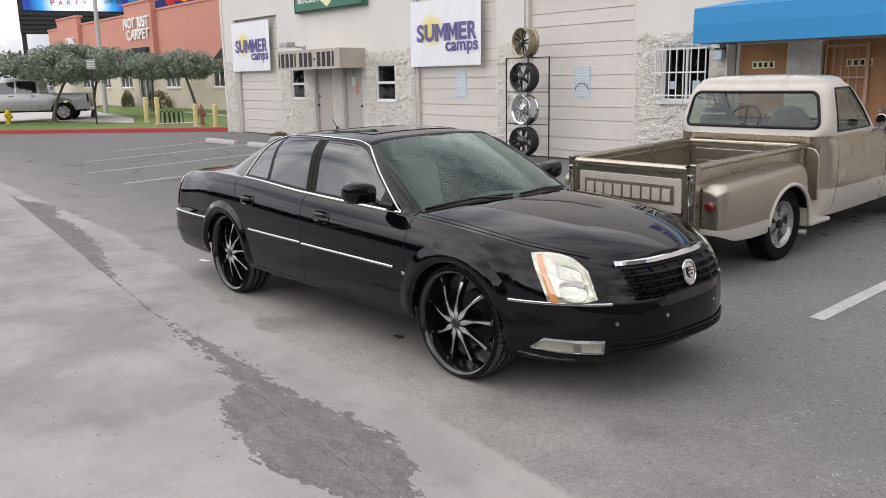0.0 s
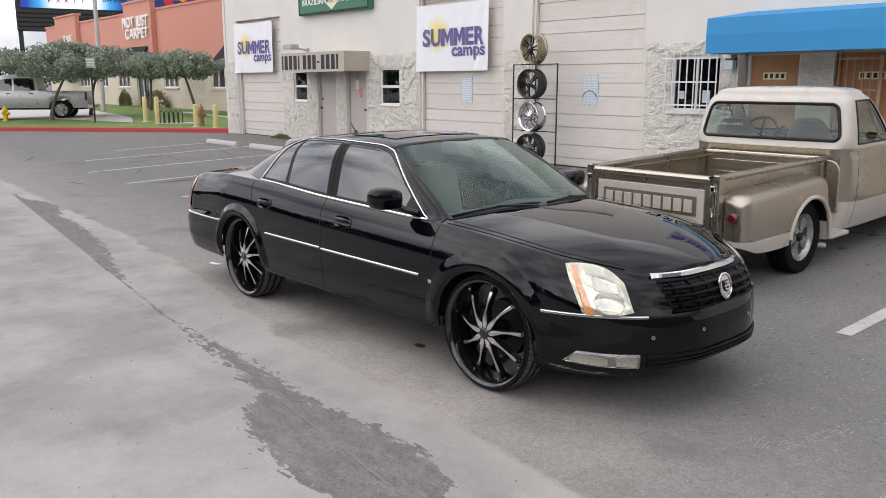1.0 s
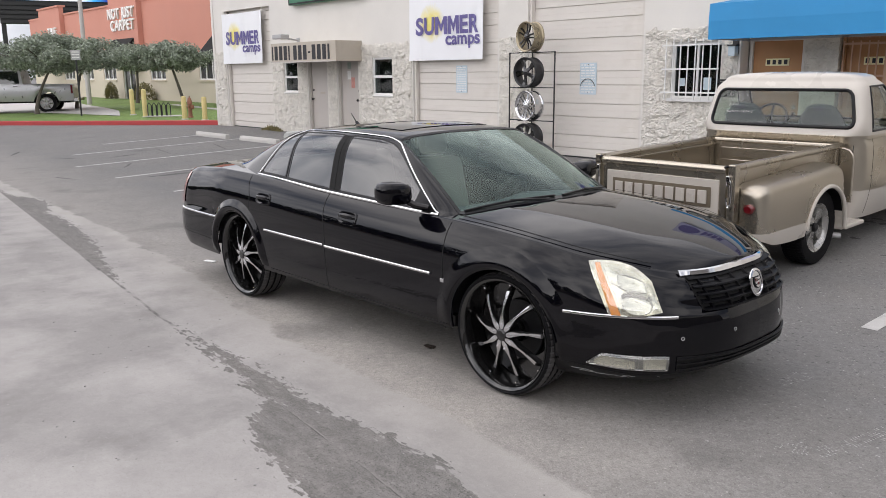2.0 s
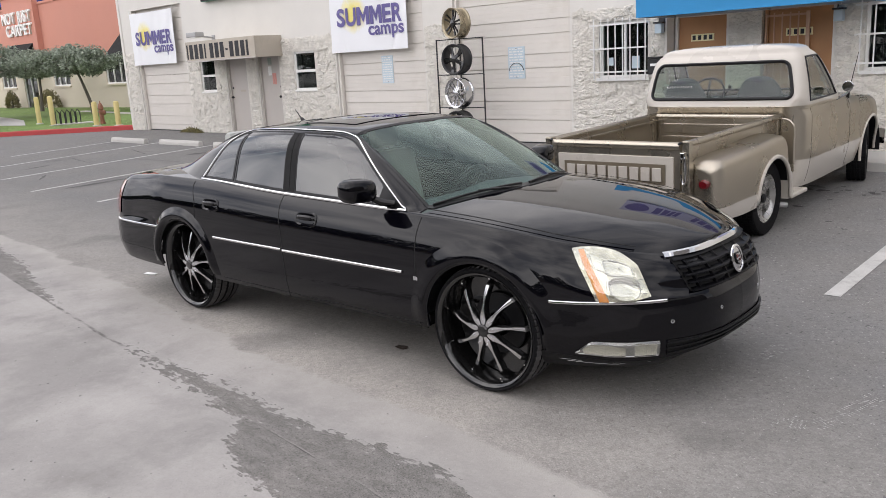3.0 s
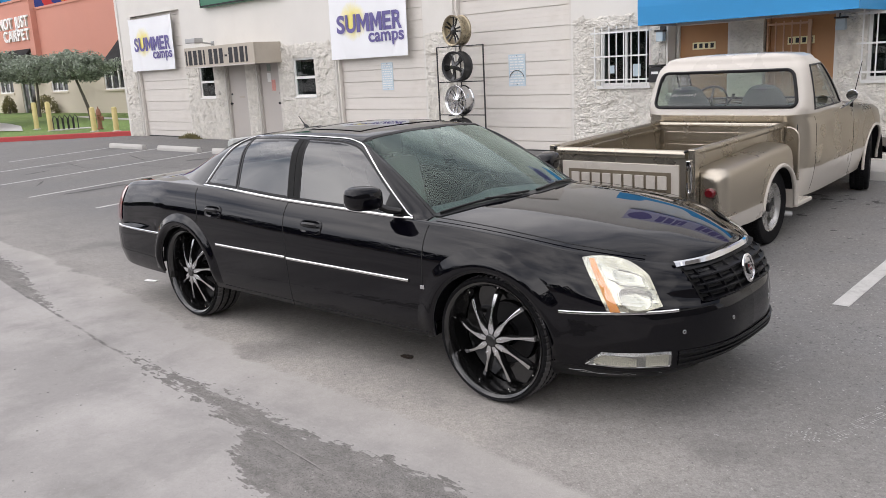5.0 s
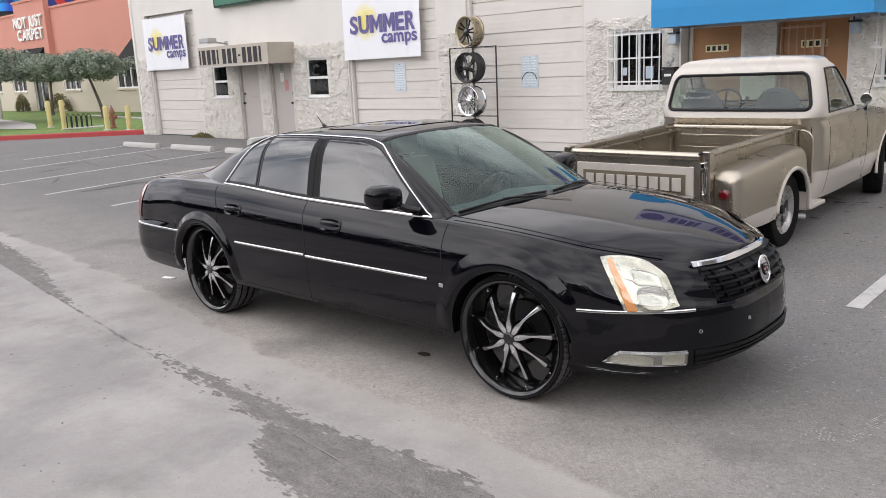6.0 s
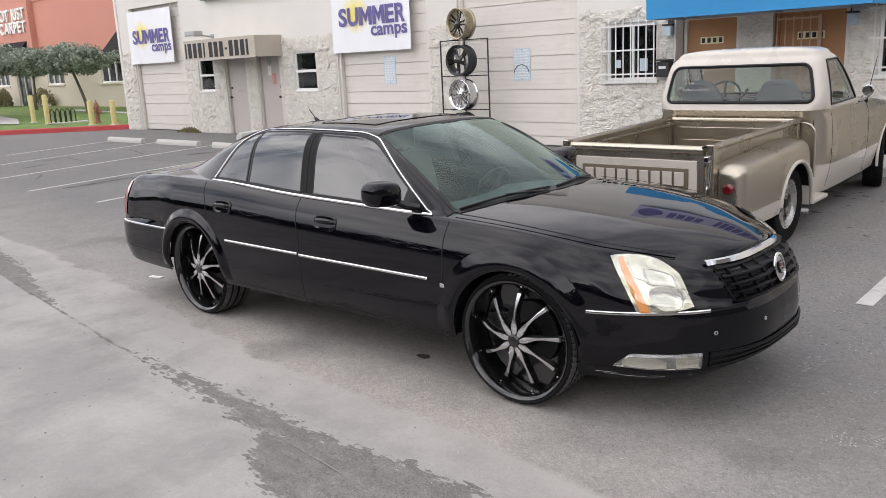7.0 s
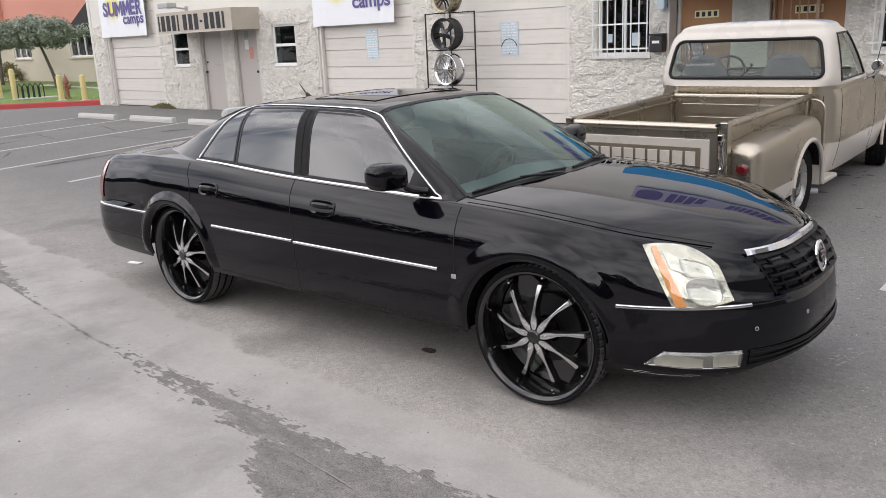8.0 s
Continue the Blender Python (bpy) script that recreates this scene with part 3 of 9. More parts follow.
for lx, ly0, ly1 in ((-21.8, 8.0, 11.2), (-19.75, 6.6, 11.0), (-17.28, 5.9, 10.95), (-14.86, 5.85, 10.8), (-12.42, 5.9, 10.9), (-9.9, 6.2, 10.9), (-2.03, 6.57, 11.2)):
    paint_line(lx, ly0, lx - 0.05, ly1, 0.115 if lx > -3 else 0.09)


def scuffs():
    """Chalky prints of a tyre's tread on the asphalt by the stripe: ladders of short dashes."""
    bm = bmesh.new()
    rnd = random.Random(4)
    for path, width, keep in (([(-1.60, 4.40), (-1.43, 4.47), (-1.345, 4.66), (-1.285, 5.02)], 0.085, 0.62), ([(-2.01, 5.18), (-1.945, 5.50)], 0.10, 0.45), ([(-1.43, 5.25), (-1.18, 5.16)], 0.07, 0.25), ([(-0.9, 4.1), (-0.72, 4.45)], 0.12, 0.25)):
        path = [Vector((*p, 0)) for p in path]
        for a, b in zip(path, path[1:]):
            d = (b - a).normalized()
            side = Vector((-d.y, d.x, 0))
            for k in range(int((b - a).length / 0.021)):
                for row in range(4):
                    if rnd.random() > keep:
                        continue
                    c = a + d * (k * 0.021 + 0.005 * row) + side * width * (row / 3 - 0.5)
                    l_, w_ = width * rnd.uniform(0.08, 0.15), rnd.uniform(0.0022, 0.0048)
                    e = (side + d * 0.35 * (1 if row % 2 else -1)).normalized()
                    f = Vector((-e.y, e.x, 0))
                    bm.faces.new([bm.verts.new((p.x, p.y, 0.0016)) for p in (c - e * l_ - f * w_, c + e * l_ - f * w_ * 0.7, c + e * l_ + f * w_, c - e * l_ + f * w_ * 0.8)])
    tagged(part("paint_scuff", bm, M_SCUFF), "faint chalky tyre tread prints on asphalt", "scuff", kind="stuff")


scuffs()


def litter():
    rnd = random.Random(9)
    bm = bmesh.new()
    for k in range(7):
        a, r = k * 0.9, 0.045 * (1 + 0.4 * rnd.random())
        bmesh.ops.create_icosphere(bm, subdivisions=1, radius=0.02 + 0.01 * rnd.random(), matrix=pose(r * math.cos(a), r * 0.5 * math.sin(a), 0.004) @ Matrix.Diagonal((1.4, 1, 0.25, 1)))
    ob = part("leaf_litter", bm, material("dry_brown_leaf", (0.035, 0.022, 0.016), 0.8))
    ob.location, ob.scale = (-3.91, 4.087, 0.002), (0.62, 0.7, 0.8)
    tagged(ob, "dark clump of dead leaf on the asphalt", "litter")
    bm = bmesh.new()
    box(bm, -0.07, 0.07, -0.025, 0.025, 0, 0.008, 0.003)
    ob = part("paper_scrap", bm, M_WHITE)
    ob.location, ob.rotation_euler = (-7.396, 4.138, 0.001), (0, 0, 0.3)
    tagged(ob, "small scrap of white paper on the asphalt", "litter")
    bm = bmesh.new()
    for k in range(900):
        x, y = rnd.uniform(-9, 2.5), rnd.uniform(1.5, 7)
        s = rnd.uniform(0.002, 0.007)
        bmesh.ops.create_icosphere(bm, subdivisions=1, radius=s, matrix=pose(x, y, ground_z(y) + s * 0.2, 0, 0, rnd.uniform(0, 360)) @ Matrix.Diagonal((1.3, 1, 0.5, 1)))
    tagged(part("pebbles", bm, material("dark_grit", (0.27, 0.26, 0.25), 0.9, island=0.5)), "scattered grit and pebbles on the asphalt", "pebbles", kind="stuff")


litter()


def tar_smears():
    """Dark tapering tar smears where the stalls were patched."""
    rnd = random.Random(21)
    bm = bmesh.new()
    for x0, y0, x1, y1, w in ((-14.48, 6.25, -14.33, 7.75, 0.16), (-16.4, 9.7, -16.0, 10.2, 0.22), (-19.5, 8.45, -17.6, 8.15, 0.04), (-14.8, 7.95, -14.5, 10.2, 0.05), (-18.4, 7.0, -18.55, 7.7, 0.12), (-17.6, 9.4, -19.4, 9.9, 0.05), (-15.6, 10.2, -15.9, 11.3, 0.14), (-18.9, 6.4, -19.6, 6.1, 0.10), (-16.9, 6.9, -16.2, 6.5, 0.05), (-21.8, 6.0, -21.0, 5.6, 0.09), (-15.9, 5.1, -15.2, 5.3, 0.06), (-17.3, 8.9, -14.9, 9.0, 0.03)):
        d = Vector((x1 - x0, y1 - y0, 0)).normalized()
        s = Vector((-d.y, d.x, 0))
        rows = []
        for k in range(25):
            u = k / 24
            p = Vector((lerp(x0, x1, u), lerp(y0, y1, u), 0)) + s * rnd.gauss(0, 0.008)
            p.z = ground_z(p.y) + 0.003
            h = w * (0.12 + math.sin(math.pi * u ** 0.7)) * rnd.uniform(0.35, 0.6)
            rows.append([p - s * h, p + s * h])
        grid(bm, rows)
    tagged(part("tar_smears", bm, M_TAR), "dark ragged tar smears on worn asphalt", "tar", kind="stuff")


tar_smears()


def oil_drips():
    """Dark irregular spots where oil has dripped under the parked truck."""
    rnd = random.Random(8)
    bm = bmesh.new()
    spots = [(-3.30, 9.35, 0.05), (-2.80, 8.80, 0.028), (-2.52, 8.75, 0.014), (-2.58, 8.55, 0.025), (-3.12, 9.8, 0.025)]
    spots += [(rnd.uniform(-3.6, -2.75), rnd.gauss(10.35, 0.14), rnd.uniform(0.012, 0.05)) for _ in range(24)]
    for x, y, r in spots:
        ph = [rnd.uniform(0, 6.28) for _ in range(3)]
        vs = []
        for k in range(18):
            a = 2 * math.pi * k / 18
            q = r * (1 + 0.22 * math.sin(2 * a + ph[0]) + 0.16 * math.sin(3 * a + ph[1]) + 0.10 * math.sin(5 * a + ph[2]))
            px_, py_ = x + q * math.cos(a), y + 0.8 * q * math.sin(a)
            vs.append(bm.verts.new((px_, py_, ground_z(py_) + 0.003)))
        bm.faces.new(vs)
    tagged(part("oil_drips", bm, M_TAR), "dark oil drips on the asphalt under the truck", "oil stains", kind="stuff")


oil_drips()


def wheel_stop():
    bm = bmesh.new()
    prof = ((-0.075, 0.0), (-0.07, 0.06), (-0.045, 0.115), (0.045, 0.115), (0.07, 0.06), (0.075, 0.0))
    rows = [[Vector((x, y * k, z * (0.97 if k < 1 else 1))) for y, z in prof] for x, k in ((-0.92, 0.85), (-0.9, 1), (-0.3, 1), (0.3, 1), (0.9, 1), (0.92, 0.85))]
    vs = grid(bm, rows)
    for r in (vs[0], vs[-1]):
        bm.faces.new(r)
    return part("wheel_stop", bm, M_CONCRETE)


stop = wheel_stop()
tagged(stop, "pale weathered concrete wheel stop on the asphalt", "wheel stop", "wheel stops")
stop.matrix_world = pose(-21.0, 10.68, ground_z(10.68))
for sx in (-18.5, -16.0, -13.6):
    copy_thing(stop, pose(sx, 10.75, ground_z(10.75), 0, 0, random.uniform(-1, 1)))

# ---- the row of shops ----
FY, GZ = 12.78, 0.20


def wall_with_openings(x0, x1, z0, z1, y, thick, holes):
    """A wall in the x-z plane whose rectangular openings go right through."""
    bm = bmesh.new()
    xs = sorted({x0, x1, *[v for h in holes for v in h[:2]]})
    zs = sorted({z0, z1, *[v for h in holes for v in h[2:]]})
    solid = lambda i, k: 0 <= i < len(xs) - 1 and 0 <= k < len(zs) - 1 and not any(
        h[0] - 1e-6 <= xs[i] and xs[i + 1] <= h[1] + 1e-6 and h[2] - 1e-6 <= zs[k] and zs[k + 1] <= h[3] + 1e-6 for h in holes)
    f = {(i, k): bm.verts.new((x, y, z)) for i, x in enumerate(xs) for k, z in enumerate(zs)}
    r = {(i, k): bm.verts.new((x, y + thick, z)) for i, x in enumerate(xs) for k, z in enumerate(zs)}
    for i in range(len(xs) - 1):
        for k in range(len(zs) - 1):
            if not solid(i, k):
                continue
            bm.faces.new((f[i, k], f[i + 1, k], f[i + 1, k + 1], f[i, k + 1]))
            bm.faces.new((r[i, k], r[i, k + 1], r[i + 1, k + 1], r[i + 1, k]))
            for (di, dk), (a, b) in {(-1, 0): ((i, k), (i, k + 1)), (1, 0): ((i + 1, k), (i + 1, k + 1)), (0, -1): ((i, k), (i + 1, k)), (0, 1): ((i, k + 1), (i + 1, k + 1))}.items():
                if not solid(i + di, k + dk):
                    bm.faces.new((f[a], f[b], r[b], r[a]))
    return bm


G1, G2, G3 = (-24.08, -21.28, 0.15, 3.73), (-14.80, -12.02, 0.15, 3.73), (-11.2, -8.48, 0.15, 3.73)
W1, W2, W3, W4 = (-20.6, -19.86, 1.33, 2.17), (-16.38, -15.57, 1.31, 2.2), (-7.90, -6.98, 1.38, 2.30), (-3.74, -2.55, 1.38, 2.30)
D1, D2 = (-19.33, -18.40, 0.15, 2.30), (-17.90, -16.99, 0.15, 2.30)
PORCH = (-6.66, -4.16, 0.15, 2.42)
tagged(part("wall_south", wall_with_openings(-24.9, 9.0, -0.3, 5.6, FY, 0.25, [G1, G2, G3, W1, W2, W3, W4, D1, D2, PORCH]), M_STUCCO),
       "off-white painted stucco shop front with openings", "wall", kind="structure")
tagged(part("wall_west", boxes((-24.9, -24.65, FY + 0.25, 26, -0.3, 5.6)), M_STUCCO), "off-white stucco end wall", "wall", kind="structure")
tagged(part("wall_east", boxes((8.75, 9.0, FY + 0.25, 26, -0.3, 5.6)), M_STUCCO), "off-white stucco end wall", "wall", kind="structure")
tagged(part("wall_north", boxes((-24.65, 8.75, 25.75, 26, -0.3, 5.6)), M_STUCCO), "off-white stucco rear wall", "wall", kind="structure")
tagged(part("roof", boxes((-24.9, 9.0, FY, 26, 5.6, 5.75)), M_STUCCO), "flat roof slab of the shops", "roof", kind="structure")
tagged(part("floor", boxes((-24.65, 8.75, FY + 0.25, 25.75, 0.05, 0.14)), M_DARK), "dark floor inside the shops", "floor", kind="structure")
tagged(part("walkway", boxes((-6.9, 8.0, 11.62, FY - 0.01, 0.05, 0.30), bevel=0.015), M_CONCRETE), "pale concrete walkway slab before the shop doors", "walkway", kind="structure")
tagged(part("trim", boxes((-24.92, -24.80, FY - 0.03, FY, 0.1, 5.6)), M_STUCCO), "off-white corner trim", "trim", kind="structure")


def panel_mesh(w, h):
    """One section of a roll-up door: an open joint, one deep groove and faint pressed ribs."""
    bm = bmesh.new()
    prof = [(0.024, 0.0), (0.024, 0.008), (-0.005, 0.011)]
    for z in (0.10, 0.19, 0.27):
        prof += [(-0.005, z - 0.010), (-0.0036, z - 0.006), (-0.0036, z + 0.002), (-0.005, z + 0.006)]
    prof += [(-0.005, 0.343), (0.022, 0.346), (0.022, 0.355), (-0.005, 0.358)]
    for z in (0.475,):
        prof += [(-0.005, z - 0.010), (-0.0036, z - 0.006), (-0.0036, z + 0.002), (-0.005, z + 0.006)]
    prof += [(-0.005, h - 0.003), (0.024, h)]
    grid(bm, [[Vector((x, y, z)) for y, z in prof] for x in (-w / 2, w / 2)])
    grid(bm, [[Vector((x, 0.03, z)) for z in (0, h - 0.002)] for x in (-w / 2, w / 2)])
    return mesh_of(bm, "panel")


def roll_door(o, label):
    ob = thing("garage_door", pose((o[0] + o[1]) / 2, FY + 0.14, 0.05), label, "garage door", "roll-up doors")
    w, h = o[1] - o[0], 0.595
    me = panel_mesh(w - 0.02, h)
    for k in range(7):
        p = part("panel", me, M_DOORPANEL, ob)
        p.location = (random.uniform(-0.004, 0.004), random.uniform(-0.003, 0.003), k * h)
    for sx in (-1, 1):
        part("jamb", boxes((sx * (w / 2 - 0.035) - 0.03, sx * (w / 2 - 0.035) + 0.03, -0.10, -0.02, 0.11, 3.65)), M_DOORPANEL, ob)
    part("bottom_seal", boxes((-w / 2 + 0.07, w / 2 - 0.07, -0.03, -0.008, 0.155, 0.195)), M_BLACK, ob)
    return ob


roll_door(G1, "off-white ribbed roll-up door behind a banner")
roll_door(G2, "off-white ribbed roll-up door half covered by a banner")
roll_door(G3, "off-white ribbed roll-up door behind a wheel rack")


def sash_window(o):
    x0, x1, z0, z1 = o
    ob = thing("window", pose((x0 + x1) / 2, FY, z0), "white sash window with dark panes in a rough stone wall", "window", "sash windows")
    w, h = x1 - x0, z1 - z0
    f = 0.045
    bm = boxes((-w / 2, -w / 2 + f, 0.03, 0.10, 0, h), (w / 2 - f, w / 2, 0.03, 0.10, 0, h), (-w / 2 + f, w / 2 - f, 0.03, 0.10, h - f, h), (-w / 2 + f, w / 2 - f, 0.03, 0.10, 0, f))
    part("frame", bm, M_WHITE, ob)
    part("sash_rail", boxes((-w / 2 + f, w / 2 - f, 0.02, 0.09, h * 0.46, h * 0.53)), M_WHITE, ob)
    part("sill", boxes((-w / 2 - 0.01, w / 2 + 0.01, -0.03, 0.10, -0.035, -0.002), bevel=0.006), M_WHITE, ob)
    for z in ((f, h * 0.46), (h * 0.53, h - f)):
        part("pane", boxes((-w / 2 + f, w / 2 - f, 0.055, 0.061, *z)), M_PANE, ob)
    # near-black sheet stands in for the unlit room behind the panes
    part("dark_backing", boxes((-w / 2 + f, w / 2 - f, 0.20, 0.21, 0.0, h)), M_DARK, ob)
    return ob


sash_window(W1)
sash_window(W2)


def flush_door(o, label, flip=1, notices=False):
    x0, x1, z0, z1 = o
    w = x1 - x0
    ob = thing("shop_door", pose((x0 + x1) / 2, FY, GZ - 0.02), label, "door", "shop doors")
    part("leaf", boxes((-w / 2 + 0.045, w / 2 - 0.045, 0.10, 0.145, 0.01, 2.06), bevel=0.004), M_DOORGREY, ob)
    part("door_frame", boxes((-w / 2, -w / 2 + 0.045, 0.05, 0.18, 0, 2.11), (w / 2 - 0.045, w / 2, 0.05, 0.18, 0, 2.11), (-w / 2 + 0.045, w / 2 - 0.045, 0.05, 0.18, 2.065, 2.11)), M_DOORGREY, ob)
    bm = bmesh.new()
    kx = flip * (w / 2 - 0.11)
    bmesh.ops.create_uvsphere(bm, u_segments=12, v_segments=8, radius=0.032, matrix=pose(kx, 0.045, 0.98))
    cone(bm, (kx, 0.05, 0.98), (kx, 0.10, 0.98), 0.012, 0.012, 10)
    part("knob", bm, M_BLACK, ob, smooth=True)
    bm = bmesh.new()
    cone(bm, (kx, 0.082, 1.22), (kx, 0.10, 1.22), 0.028, 0.028, 14)
    part("deadbolt", bm, M_BLACK, ob)
    if notices:
        part("notice", boxes((0.02, 0.17, 0.092, 0.099, 1.28, 1.55)), material("red_notice", (0.62, 0.28, 0.24), 0.6, vary=0.25, scale=25, fine=200, bump=0), ob, "pink paper notice")
        part("notice", boxes((-0.14, 0.0, 0.092, 0.099, 1.50, 1.72)), M_WHITE, ob, "white paper notice")
        part("notice", boxes((-0.13, 0.02, 0.092, 0.099, 1.76, 1.93)), material("grey_green_notice", (0.32, 0.37, 0.32), 0.6, vary=0.2, scale=30, bump=0), ob, "grey-green paper notice")
    else:
        part("mail_slot", boxes((-0.03, 0.2, 0.092, 0.099, 1.12, 1.17)), M_BEIGE, ob)
    return ob


flush_door(D1, "warm grey flush shop door, closed", -1)
flush_door(D2, "warm grey shop door with paper notices", 1, True)


def sign_canopy():
    ob = thing("sign_canopy", pose(-18.34, 12.0, 2.13), "beige box canopy with painted number over the doors", "canopy")
    w = 1.555
    part("front_panel", boxes((-w, w, 0, 0.03, 0, 0.49), bevel=0.004), M_BEIGE, ob)
    for s in (-1, 1):
        x = s * (w - 0.015)
        part("side_panel", boxes((x - 0.015, x + 0.015, 0.034, 0.775, 0, 0.487)), M_BEIGE, ob)
    part("top_panel", boxes((-w + 0.03, w - 0.03, 0.034, 0.775, 0.45, 0.48)), M_BEIGE, ob)
    part("soffit", boxes((-w + 0.03, w - 0.03, 0.034, 0.775, 0.01, 0.03)), M_DOORGREY, ob)
    part("drip_edge", boxes((-w - 0.01, w + 0.01, -0.012, -0.002, -0.01, 0.02)), M_DOORGREY, ob)
    x = -w + 0.06
    for k in range(14):
        wide = (0.06, 0.16, 0.16, 0.16, 0.06, 0.03, 0.16, 0.16, 0.16, 0.10, 0.16, 0.16, 0.16, 0.08)[k]
        h = 0.05 if k == 9 else 0.36
        if k != 5:
            part("painted_bar", boxes((x, x + wide, -0.008, -0.003, 0.235 - h / 2, 0.235 + h / 2)), M_TEXTBLK, ob)
        x += wide + 0.078
    return ob


sign_canopy()


def banner(o, z0, z1, y, letters):
    """A hung vinyl sheet with gentle folds, a sun motif and two words."""
    x0, x1 = o
    w, h = x1 - x0, z1 - z0
    ob = thing("banner", pose((x0 + x1) / 2, y, z0), "white vinyl banner with purple words and a yellow sun", "banner", "hung banners")
    fold = lambda x, z: 0.012 * math.sin(5 * x + 2 * z) + 0.024 * (1 - z / h) * math.sin(2.2 * x + 1) + 0.004 * math.sin(13 * x - 6 * z) + 0.014 * math.exp(-((abs(x) - w / 2 + 0.12 + 0.25 * (h - z)) / 0.07) ** 2)
    edge = lambda u: 0.035 * (4 * u * (1 - u)) * 0.4
    bm = bmesh.new()
    rows = []
    for k in range(15):
        rows.append([Vector((lerp(-w / 2, w / 2, i / 48), fold(lerp(-w / 2, w / 2, i / 48), h * k / 14), h * k / 14 - (edge(i / 48) if k == 14 else 0))) for i in range(49)])
    back = [[p + Vector((0, 0.004, 0)) for p in r] for r in rows]
    grid(bm, rows)
    grid(bm, back)
    part("sheet", bm, M_SUNPRINT, ob, smooth=True)

    def laid(me, cx, cz, lift):
        for v in me.vertices:
            x, z = v.co.x + cx, v.co.z + cz
            v.co = (x, fold(x, z) - lift + v.co.y * 0.2, z)
        return me
    # heavy capitals, one by one
    big, x = h * 0.345, 0.03 * w - w * 0.43
    step = w * 0.86 / 5.72
    for ch, adv in (("S", 0.88), ("U", 0.94), ("M", 1.12), ("M", 1.12), ("E", 0.80), ("R", 0.86)):
        if ch == "M":
            bm = bmesh.new()
            hh, ww, st = big * 0.75, step * 1.05, step * 0.29
            for quad in (((0, 0), (st, 0), (st, hh), (0, hh)), ((ww - st, 0), (ww, 0), (ww, hh), (ww - st, hh)), ((st, hh), (st, hh * 0.62), (ww / 2, hh * 0.12), (ww / 2, hh * 0.55)), ((ww / 2, hh * 0.55), (ww / 2, hh * 0.12), (ww - st, hh * 0.62), (ww - st, hh))):
                bm.faces.new([bm.verts.new((a, 0, b_ - hh / 2)) for a, b_ in quad])
            me = mesh_of(bm, "letter")
        else:
            me = words(ch, big, 0.001, 0.017, "LEFT", width=step * (adv - 0.06))
            lo = min(v.co.x for v in me.vertices)
            zs = [v.co.z for v in me.vertices]
            me.transform(Matrix.Translation((-lo, 0, -(max(zs) + min(zs)) / 2)))
        part("letter", laid(me, x, h * 0.505, 0.016), M_PURPLE, ob)
        x += step * adv
    part("word", laid(words("camps", h * 0.26, 0.001, 0.009, width=w * 0.46), w * 0.24, h * 0.305, 0.016), M_PURPLE, ob)
    for sx in (-1, 1):
        bm = bmesh.new()
        tube(bm, [(sx * w / 2, 0, h - 0.02), (sx * (w / 2 + 0.06), 0.03, h + 0.10)], 0.006, 6)
        part("tie", bm, M_WHITE, ob)
    return ob


banner((-24.18, -21.72), 2.15, 3.64, FY - 0.035, None)
banner((-14.86, -12.44), 2.10, 3.56, FY - 0.035, None)


def green_sign():
    ob = thing("shop_sign", pose(-18.25, FY - 0.16, 3.64), "green box sign with white words and a yellow triangle", "sign")
    part("cabinet", boxes((-1.68, 1.68, 0, 0.158, 0, 1.0), bevel=0.01), M_GREEN, ob)
    part("border", boxes((-1.66, 1.66, -0.010, -0.003, 0.01, 0.05), (-1.66, 1.66, -0.010, -0.003, 0.95, 0.99), (-1.66, -1.62, -0.010, -0.003, 0.054, 0.946), (1.62, 1.66, -0.010, -0.003, 0.054, 0.946)), M_DARK, ob)
    w = part("word", words("BRAZILIAN MARTIAL ARTS", 0.21, 0.003, 0.005, width=2.95), M_WHITE, ob)
    w.location = (0.02, -0.008, 0.24)
    bm = bmesh.new()
    bm.faces.new([bm.verts.new(p) for p in ((0.0, -0.006, 0.22), (-0.34, -0.006, 0.42), (0.34, -0.006, 0.42))])
    bm.faces.ensure_lookup_table()
    r = bmesh.ops.extrude_face_region(bm, geom=bm.faces[:])
    for v in r["geom"]:
        if isinstance(v, bmesh.types.BMVert):
            v.co.y = -0.001
    t = part("triangle", bm, M_YELLOW, ob)
    t.location = (0, 0, -0.14)
    w.location.z = 0.31
    w.location.y = -0.016
    return ob


green_sign()


def arm_lamp():
    ob = thing("wall_lamp", pose(-19.75, FY, 2.72), "grey floodlight on a wall arm above the canopy", "lamp")
    bm = bmesh.new()
    tube(bm, [(0, 0, 0), (0.02, -0.25, 0.03), (0.06, -0.5, 0.06)], 0.022, 8)
    part("arm", bm, M_STEEL, ob)
    part("head", boxes((-0.16, 0.30, -0.72, -0.46, 0.02, 0.14), bevel=0.02), M_STEEL, ob)
    part("lens", boxes((-0.12, 0.26, -0.70, -0.48, 0.004, 0.018)), M_WHITE, ob)
    part("base_plate", boxes((-0.07, 0.07, -0.02, -0.001, -0.07, 0.07), bevel=0.005), M_STEEL, ob)


arm_lamp()


